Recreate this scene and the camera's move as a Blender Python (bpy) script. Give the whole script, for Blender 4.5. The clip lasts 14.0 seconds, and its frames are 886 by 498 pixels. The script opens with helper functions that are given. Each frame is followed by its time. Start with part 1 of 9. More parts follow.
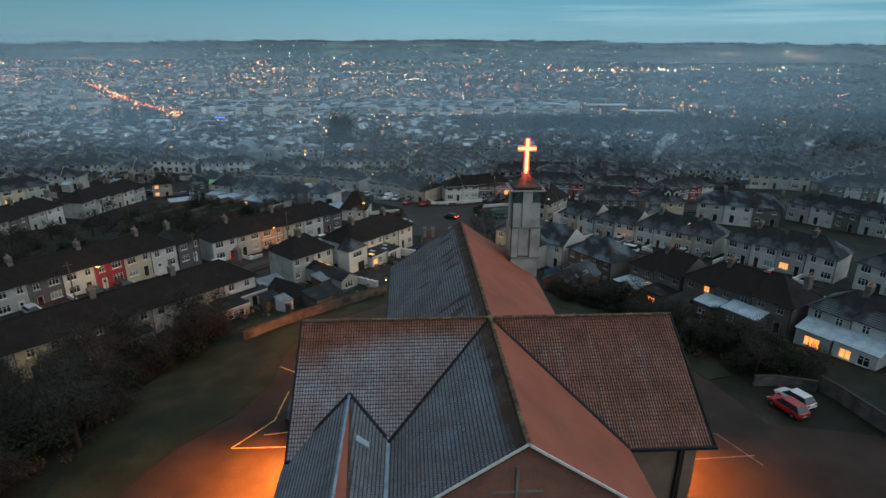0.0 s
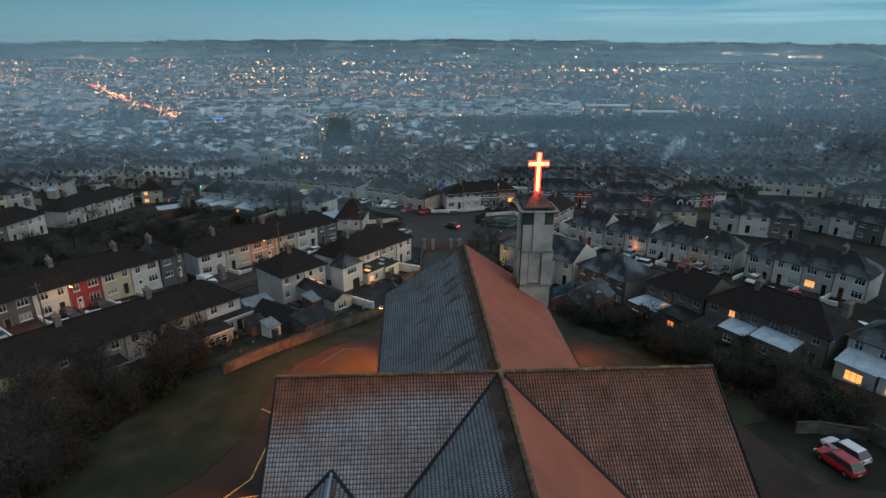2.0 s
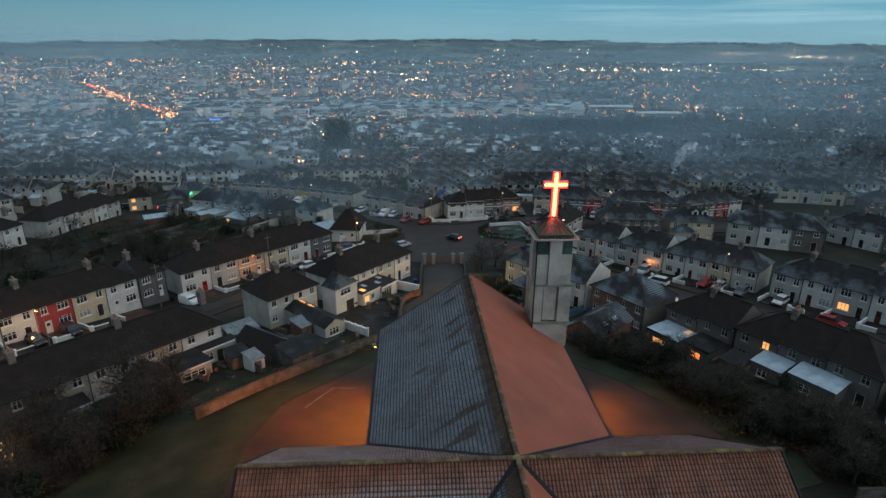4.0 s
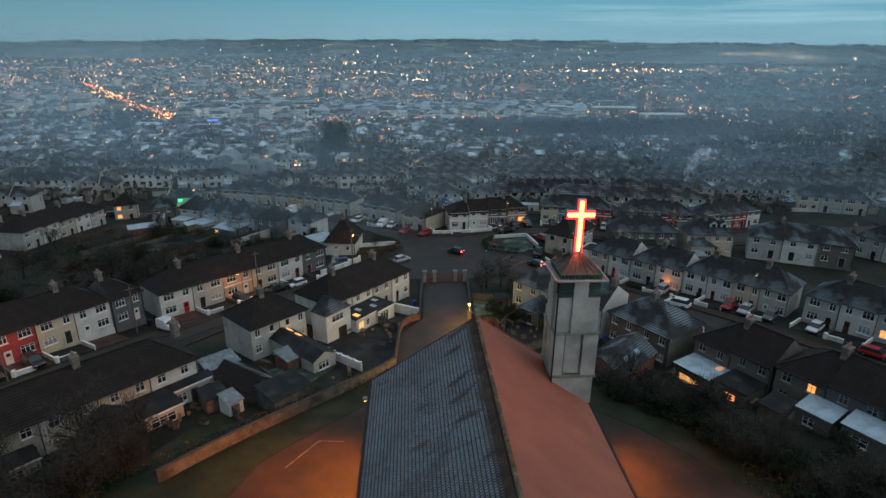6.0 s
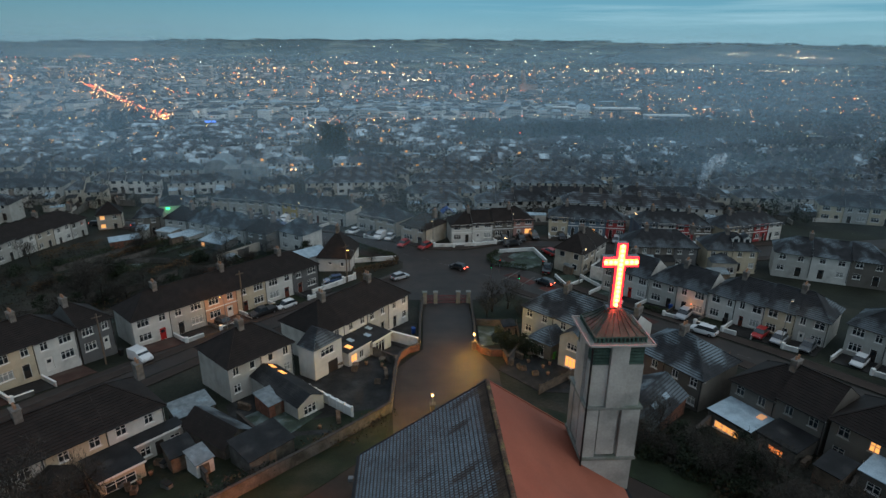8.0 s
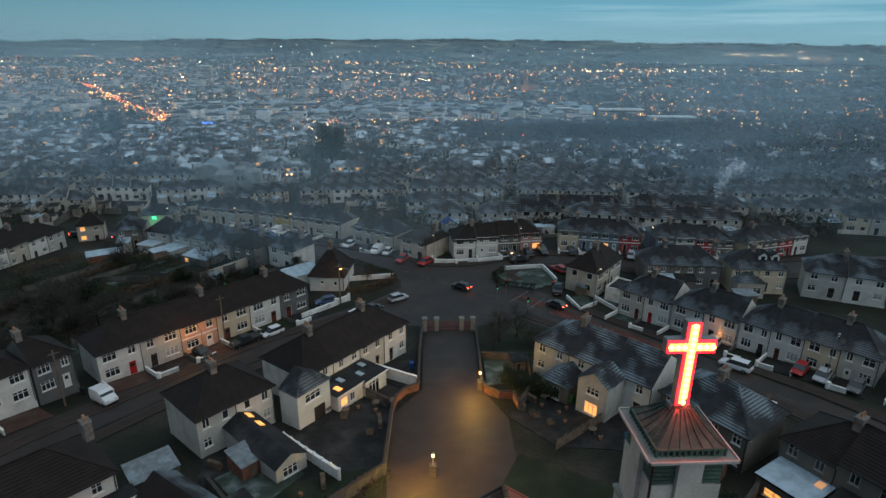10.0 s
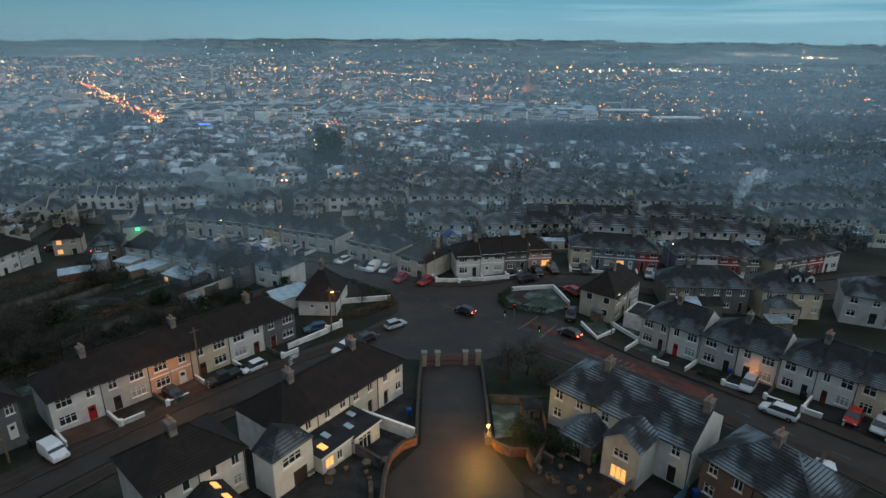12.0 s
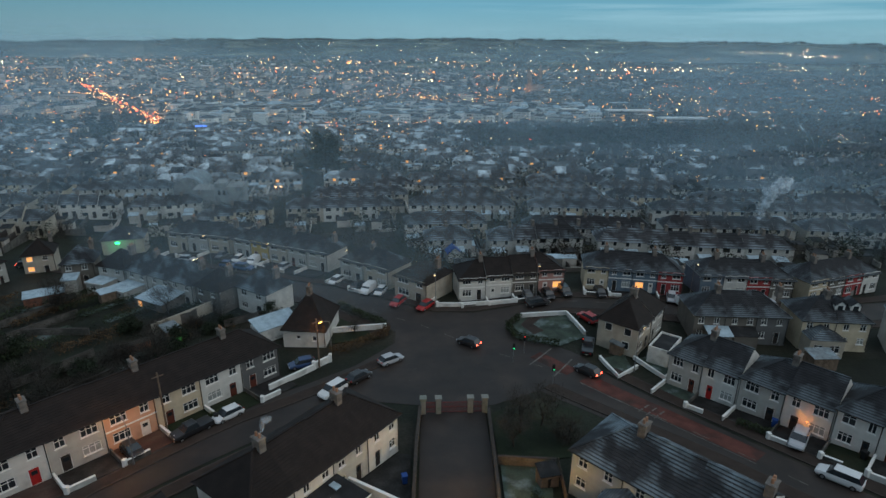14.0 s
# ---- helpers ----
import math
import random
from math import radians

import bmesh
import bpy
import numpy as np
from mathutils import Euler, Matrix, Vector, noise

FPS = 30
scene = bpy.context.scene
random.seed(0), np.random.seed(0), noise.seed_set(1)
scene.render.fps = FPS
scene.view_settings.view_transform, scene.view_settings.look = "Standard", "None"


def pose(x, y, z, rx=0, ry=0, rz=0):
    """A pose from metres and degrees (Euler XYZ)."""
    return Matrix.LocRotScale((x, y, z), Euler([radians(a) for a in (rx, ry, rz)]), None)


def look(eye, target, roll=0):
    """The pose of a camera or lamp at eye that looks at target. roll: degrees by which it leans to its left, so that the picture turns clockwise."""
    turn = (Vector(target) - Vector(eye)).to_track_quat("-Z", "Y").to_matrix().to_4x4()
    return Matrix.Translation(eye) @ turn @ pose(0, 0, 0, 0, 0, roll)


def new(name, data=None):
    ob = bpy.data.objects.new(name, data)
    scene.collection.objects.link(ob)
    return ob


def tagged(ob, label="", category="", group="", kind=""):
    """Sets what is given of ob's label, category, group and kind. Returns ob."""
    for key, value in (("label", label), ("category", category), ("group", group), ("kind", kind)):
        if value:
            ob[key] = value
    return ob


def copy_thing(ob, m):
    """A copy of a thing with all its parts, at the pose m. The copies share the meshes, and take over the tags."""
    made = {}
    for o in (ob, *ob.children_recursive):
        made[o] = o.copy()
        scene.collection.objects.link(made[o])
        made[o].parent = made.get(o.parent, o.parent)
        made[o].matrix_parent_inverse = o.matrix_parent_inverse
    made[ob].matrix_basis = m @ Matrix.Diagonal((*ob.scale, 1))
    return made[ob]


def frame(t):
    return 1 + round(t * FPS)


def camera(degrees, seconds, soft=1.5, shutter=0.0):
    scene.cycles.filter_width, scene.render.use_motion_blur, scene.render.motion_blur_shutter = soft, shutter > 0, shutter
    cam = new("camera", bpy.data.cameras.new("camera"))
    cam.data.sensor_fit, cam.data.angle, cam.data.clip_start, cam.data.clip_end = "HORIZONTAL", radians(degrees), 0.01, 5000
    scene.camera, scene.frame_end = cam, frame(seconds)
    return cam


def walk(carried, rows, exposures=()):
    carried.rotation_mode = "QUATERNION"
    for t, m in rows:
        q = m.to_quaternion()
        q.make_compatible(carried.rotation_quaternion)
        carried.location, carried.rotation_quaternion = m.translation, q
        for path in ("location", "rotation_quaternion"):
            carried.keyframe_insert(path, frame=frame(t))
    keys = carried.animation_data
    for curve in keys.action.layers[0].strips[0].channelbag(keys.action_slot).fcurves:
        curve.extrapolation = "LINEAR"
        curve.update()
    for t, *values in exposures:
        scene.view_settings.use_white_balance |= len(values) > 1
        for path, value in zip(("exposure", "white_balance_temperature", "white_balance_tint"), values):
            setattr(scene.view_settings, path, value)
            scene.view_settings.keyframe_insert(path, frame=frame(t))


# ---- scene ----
from mathutils.geometry import delaunay_2d_cdt

# ---------------------------------------------------------------- camera
cam = camera(75.3, 14.0)
PATH = [
    (0.0, -1.424, -1.576, 41.715, -3.568, -19.687, 0.447),
    (1.0, -1.211, 2.454, 41.865, -3.546, -19.705, 0.451),
    (2.0, -1.011, 6.690, 41.996, -3.521, -19.717, 0.466),
    (3.0, -0.823, 11.105, 42.111, -3.494, -19.726, 0.491),
    (4.0, -0.642, 15.677, 42.212, -3.464, -19.732, 0.523),
    (5.0, -0.465, 20.389, 42.300, -3.430, -19.735, 0.558),
    (6.0, -0.287, 25.227, 42.378, -3.392, -19.738, 0.594),
    (7.0, -0.106, 30.184, 42.448, -3.350, -19.740, 0.628),
    (8.0, 0.082, 35.255, 42.511, -3.304, -19.743, 0.656),
    (9.0, 0.281, 40.443, 42.570, -3.252, -19.747, 0.678),
    (10.0, 0.495, 45.751, 42.627, -3.195, -19.754, 0.689),
    (11.0, 0.726, 51.191, 42.683, -3.132, -19.765, 0.686),
    (12.0, 0.980, 56.777, 42.740, -3.063, -19.780, 0.668),
    (13.0, 1.259, 62.530, 42.802, -2.987, -19.800, 0.631),
    (14.0, 1.566, 68.472, 42.869, -2.904, -19.827, 0.572),
]


def eye_pose(x, y, z, yaw, pitch, lean):
    cy, sy = math.cos(radians(yaw)), math.sin(radians(yaw))
    cp, sp = math.cos(radians(pitch)), math.sin(radians(pitch))
    return look((x, y, z), (x - sy * cp, y + cy * cp, z + sp), lean)


walk(cam, [(t, eye_pose(*row)) for t, *row in PATH], ((0.0, 0.13), (14.0, 0.13)))

# ---------------------------------------------------------------- sky and sun
world = bpy.data.worlds.new("dusk_sky")
scene.world = world
world.use_nodes = True
nt = world.node_tree
nt.nodes.clear()


def wnode(kind, **kw):
    n = nt.nodes.new(kind)
    for k, v in kw.items():
        n.inputs[k].default_value = v
    return n


sky = nt.nodes.new("ShaderNodeTexSky")
sky.sky_type = "NISHITA"
sky.sun_disc = False
sky.sun_elevation = radians(9.0)
sky.sun_rotation = radians(118.0)
sky.altitude = 100
sky.air_density, sky.dust_density, sky.ozone_density = 1.2, 0.6, 3.0
coord = nt.nodes.new("ShaderNodeTexCoord")
stretch = nt.nodes.new("ShaderNodeMapping")
stretch.inputs["Scale"].default_value = (1.6, 1.6, 46.0)
streak = wnode("ShaderNodeTexNoise", Scale=1.7, Detail=5.0, Roughness=0.55)
ramp = nt.nodes.new("ShaderNodeValToRGB")
ramp.color_ramp.elements[0].position, ramp.color_ramp.elements[1].position = 0.46, 0.66
ramp.color_ramp.elements[0].color, ramp.color_ramp.elements[1].color = (0, 0, 0, 1), (1, 1, 1, 1)
sep = nt.nodes.new("ShaderNodeSeparateXYZ")
side = nt.nodes.new("ShaderNodeMapRange")
side.inputs[1].default_value, side.inputs[2].default_value = -0.15, 0.45
mul = nt.nodes.new("ShaderNodeMath")
mul.operation = "MULTIPLY"
tint = nt.nodes.new("ShaderNodeMix")
tint.data_type = "RGBA"
tint.inputs[0].default_value = 0.85
dusk = nt.nodes.new("ShaderNodeValToRGB")
for p, c in ((0.0, (2.2, 3.8, 4.7)), (0.5, (2.45, 4.95, 6.0)), (0.53, (1.2, 3.65, 5.2)), (0.62, (3.0, 4.7, 6.0)), (1.0, (5.6, 6.8, 8.1))):
    e = dusk.color_ramp.elements[0] if p == 0 else dusk.color_ramp.elements[-1] if p == 1 else dusk.color_ramp.elements.new(p)
    e.position, e.color = p, (*c, 1)
rise = nt.nodes.new("ShaderNodeMapRange")
rise.inputs[1].default_value, rise.inputs[2].default_value = -1.0, 1.0
cloud = nt.nodes.new("ShaderNodeMix")
cloud.data_type = "RGBA"
cloud.inputs[7].default_value = (2.7, 4.9, 5.9, 1)
bg = wnode("ShaderNodeBackground", Strength=0.1)
wout = nt.nodes.new("ShaderNodeOutputWorld")
west = nt.nodes.new("ShaderNodeMapRange")
west.inputs[1].default_value, west.inputs[2].default_value, west.inputs[3].default_value, west.inputs[4].default_value = -0.75, 0.0, 0.62, 1.0
dim = nt.nodes.new("ShaderNodeVectorMath")
dim.operation = "SCALE"
for a, b in (
    (coord.outputs["Generated"], stretch.inputs[0]), (stretch.outputs[0], streak.inputs["Vector"]), (streak.outputs[0], ramp.inputs[0]),
    (coord.outputs["Generated"], sep.inputs[0]), (sep.outputs[0], side.inputs[0]), (ramp.outputs[0], mul.inputs[0]), (side.outputs[0], mul.inputs[1]),
    (sep.outputs[2], rise.inputs[0]), (rise.outputs[0], dusk.inputs[0]), (sky.outputs[0], tint.inputs[6]), (dusk.outputs[0], tint.inputs[7]),
    (tint.outputs[2], cloud.inputs[6]), (mul.outputs[0], cloud.inputs[0]), (cloud.outputs[2], dim.inputs[0]), (sep.outputs[0], west.inputs[0]), (west.outputs[0], dim.inputs["Scale"]), (dim.outputs[0], bg.inputs[0]), (bg.outputs[0], wout.inputs[0]),
):
    nt.links.new(a, b)

sun = new("sun", bpy.data.lights.new("sun", "SUN"))
sun.data.energy, sun.data.angle, sun.data.color = 0.74, radians(80), (1.0, 0.88, 0.76)
sun.matrix_world = look((0, 0, 0), (-0.8, 0.42, -0.55))

# ---------------------------------------------------------------- materials


def material(name, color, rough=0.8, metal=0.0, vary=0.25, scale=1.5, fine=30.0, bump=0.2, bump_dist=0.01, second=None, second_scale=0.3, second_at=(0.5, 0.65), island=0.0, objrand=0.0, spec=0.2):
    """A surface of one base colour with grain at two scales, an optional second colour in patches, and fine relief."""
    m = bpy.data.materials.new(name)
    m.use_nodes = True
    t = m.node_tree
    p = t.nodes["Principled BSDF"]
    p.inputs["Roughness"].default_value, p.inputs["Metallic"].default_value = rough, metal
    p.inputs["Specular IOR Level"].default_value = spec
    co = t.nodes.new("ShaderNodeTexCoord")

    def noisy(s, detail=4.0):
        n = t.nodes.new("ShaderNodeTexNoise")
        n.inputs["Scale"].default_value, n.inputs["Detail"].default_value = s, detail
        t.links.new(co.outputs["Object"], n.inputs["Vector"])
        return n.outputs[0]

    def mix(kind, fac, a, b):
        n = t.nodes.new("ShaderNodeMix")
        n.data_type, n.blend_type = "RGBA", kind
        for sock, v in ((n.inputs[0], fac), (n.inputs[6], a), (n.inputs[7], b)):
            if hasattr(v, "links"):
                t.links.new(v, sock)
            else:
                sock.default_value = v
        return n.outputs[2]

    def span(v, a, b, lo, hi):
        n = t.nodes.new("ShaderNodeMapRange")
        t.links.new(v, n.inputs[0])
        for i, x in enumerate((a, b, lo, hi)):
            n.inputs[i + 1].default_value = x
        return n.outputs[0]

    def grey(v):
        n = t.nodes.new("ShaderNodeCombineColor")
        for i in range(3):
            t.links.new(v, n.inputs[i])
        return n.outputs[0]

    col = (*color, 1)
    if second:
        col = mix("MIX", span(noisy(second_scale, 6.0), second_at[0], second_at[1], 0, 1), col, (*second, 1))
    col = mix("MULTIPLY", 1.0, col, grey(span(noisy(scale), 0.3, 0.7, 1 - vary, 1 + vary)))
    col = mix("MULTIPLY", 1.0, col, grey(span(noisy(fine, 2.0), 0.3, 0.7, 1 - vary * 0.5, 1 + vary * 0.5)))
    if island:
        g = t.nodes.new("ShaderNodeNewGeometry")
        col = mix("MULTIPLY", 1.0, col, grey(span(g.outputs["Random Per Island"], 0, 1, 1 - island, 1 + island)))
    if objrand:
        g = t.nodes.new("ShaderNodeObjectInfo")
        col = mix("MULTIPLY", 1.0, col, grey(span(g.outputs["Random"], 0, 1, 1 - objrand, 1 + objrand)))
    t.links.new(col, p.inputs["Base Color"])
    if bump:
        b = t.nodes.new("ShaderNodeBump")
        b.inputs["Strength"].default_value, b.inputs["Distance"].default_value = bump, bump_dist
        t.links.new(noisy(fine, 3.0), b.inputs["Height"])
        t.links.new(b.outputs[0], p.inputs["Normal"])
    return m


def glow(name, color, strength):
    m = bpy.data.materials.new(name)
    m.use_nodes = True
    p = m.node_tree.nodes["Principled BSDF"]
    p.inputs["Base Color"].default_value = (*color, 1)
    p.inputs["Emission Color"].default_value, p.inputs["Emission Strength"].default_value = (*color, 1), strength
    return m


def glow_many(name, colors, strength):
    """Lamps of several colours, each piece with its own."""
    m = glow(name, colors[0], strength)
    t = m.node_tree
    g, r, s = t.nodes.new("ShaderNodeNewGeometry"), t.nodes.new("ShaderNodeValToRGB"), t.nodes.new("ShaderNodeMath")
    r.color_ramp.interpolation = "CONSTANT"
    el = r.color_ramp.elements
    while len(el) < len(colors):
        el.new(0.5)
    for i, c in enumerate(colors):
        el[i].position, el[i].color = i / len(colors), (*c, 1)
    w = t.nodes.new("ShaderNodeTexWhiteNoise")
    w.noise_dimensions = "1D"
    s.operation, s.inputs[1].default_value = "MULTIPLY", strength * 2
    t.links.new(g.outputs["Random Per Island"], r.inputs[0])
    t.links.new(g.outputs["Random Per Island"], w.inputs[1])
    t.links.new(w.outputs[0], s.inputs[0])
    p = t.nodes["Principled BSDF"]
    t.links.new(r.outputs[0], p.inputs["Emission Color"])
    t.links.new(s.outputs[0], p.inputs["Emission Strength"])
    return m


def frosted_tiles(name, tile, frost, amount, lo=0.42, hi=0.6, scale=0.22, keep=0.75, rough=0.75, island=0.22):
    """Concrete or clay tiles with hoar frost lying on them in patches; keep is how far the frost hides the tile."""
    m = material(name, tile, rough=rough, vary=0.3, scale=0.8, fine=14, bump=0.3, island=island)
    t = m.node_tree
    p = t.nodes["Principled BSDF"]
    base = p.inputs["Base Color"].links[0].from_socket
    co = t.nodes.new("ShaderNodeTexCoord")
    n = t.nodes.new("ShaderNodeTexNoise")
    n.inputs["Scale"].default_value, n.inputs["Detail"].default_value = scale, 6
    r = t.nodes.new("ShaderNodeMapRange")
    r.inputs[1].default_value, r.inputs[2].default_value = lo, hi
    r.inputs[3].default_value, r.inputs[4].default_value = keep * (1 - amount), keep
    f = t.nodes.new("ShaderNodeMix")
    f.data_type = "RGBA"
    f.inputs[7].default_value = (*frost, 1)
    g = t.nodes.new("ShaderNodeNewGeometry")
    k = t.nodes.new("ShaderNodeMath")
    k.operation = "MULTIPLY"
    k2 = t.nodes.new("ShaderNodeMapRange")
    k2.inputs[3].default_value, k2.inputs[4].default_value = 0.75, 1.0
    for a, b in ((co.outputs["Object"], n.inputs[0]), (n.outputs[0], r.inputs[0]), (base, f.inputs[6]), (g.outputs["Random Per Island"], k2.inputs[0]),
                 (r.outputs[0], k.inputs[0]), (k2.outputs[0], k.inputs[1]), (k.outputs[0], f.inputs[0]), (f.outputs[2], p.inputs["Base Color"])):
        t.links.new(a, b)
    return m


def glass(name, color=(0.02, 0.025, 0.03), rough=0.08):
    m = bpy.data.materials.new(name)
    m.use_nodes = True
    p = m.node_tree.nodes["Principled BSDF"]
    p.inputs["Base Color"].default_value, p.inputs["Roughness"].default_value = (*color, 1), rough
    p.inputs["Specular IOR Level"].default_value = 0.6
    return m


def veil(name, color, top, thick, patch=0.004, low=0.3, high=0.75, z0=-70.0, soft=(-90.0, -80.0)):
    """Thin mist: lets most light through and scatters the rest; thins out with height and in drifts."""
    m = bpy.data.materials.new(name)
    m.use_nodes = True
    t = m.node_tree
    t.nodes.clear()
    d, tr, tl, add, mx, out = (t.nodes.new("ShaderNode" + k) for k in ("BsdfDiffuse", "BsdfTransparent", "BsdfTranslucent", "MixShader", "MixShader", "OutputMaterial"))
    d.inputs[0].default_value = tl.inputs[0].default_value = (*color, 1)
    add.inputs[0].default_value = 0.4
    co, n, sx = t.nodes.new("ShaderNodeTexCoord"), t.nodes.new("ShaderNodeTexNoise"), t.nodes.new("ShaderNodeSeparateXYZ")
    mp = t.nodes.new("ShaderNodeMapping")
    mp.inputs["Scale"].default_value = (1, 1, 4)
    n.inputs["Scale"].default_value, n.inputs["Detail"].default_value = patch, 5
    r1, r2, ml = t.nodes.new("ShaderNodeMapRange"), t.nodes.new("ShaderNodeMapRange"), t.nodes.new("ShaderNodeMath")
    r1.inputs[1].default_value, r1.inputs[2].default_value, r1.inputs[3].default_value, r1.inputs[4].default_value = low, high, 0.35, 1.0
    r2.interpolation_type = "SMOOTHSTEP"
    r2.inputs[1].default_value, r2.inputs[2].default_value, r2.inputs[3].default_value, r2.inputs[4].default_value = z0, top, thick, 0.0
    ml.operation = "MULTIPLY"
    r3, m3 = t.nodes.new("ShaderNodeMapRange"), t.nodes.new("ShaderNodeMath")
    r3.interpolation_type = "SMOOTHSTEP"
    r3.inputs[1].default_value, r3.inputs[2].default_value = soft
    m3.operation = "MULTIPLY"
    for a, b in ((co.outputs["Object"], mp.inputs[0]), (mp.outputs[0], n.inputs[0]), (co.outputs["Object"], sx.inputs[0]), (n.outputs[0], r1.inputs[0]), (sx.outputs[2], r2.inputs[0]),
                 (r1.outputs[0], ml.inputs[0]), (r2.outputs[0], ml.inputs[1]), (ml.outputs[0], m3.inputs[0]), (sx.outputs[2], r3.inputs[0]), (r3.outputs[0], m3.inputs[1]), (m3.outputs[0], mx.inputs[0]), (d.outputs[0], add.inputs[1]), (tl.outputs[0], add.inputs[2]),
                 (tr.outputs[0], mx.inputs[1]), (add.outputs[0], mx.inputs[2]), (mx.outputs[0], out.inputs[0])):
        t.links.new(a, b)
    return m


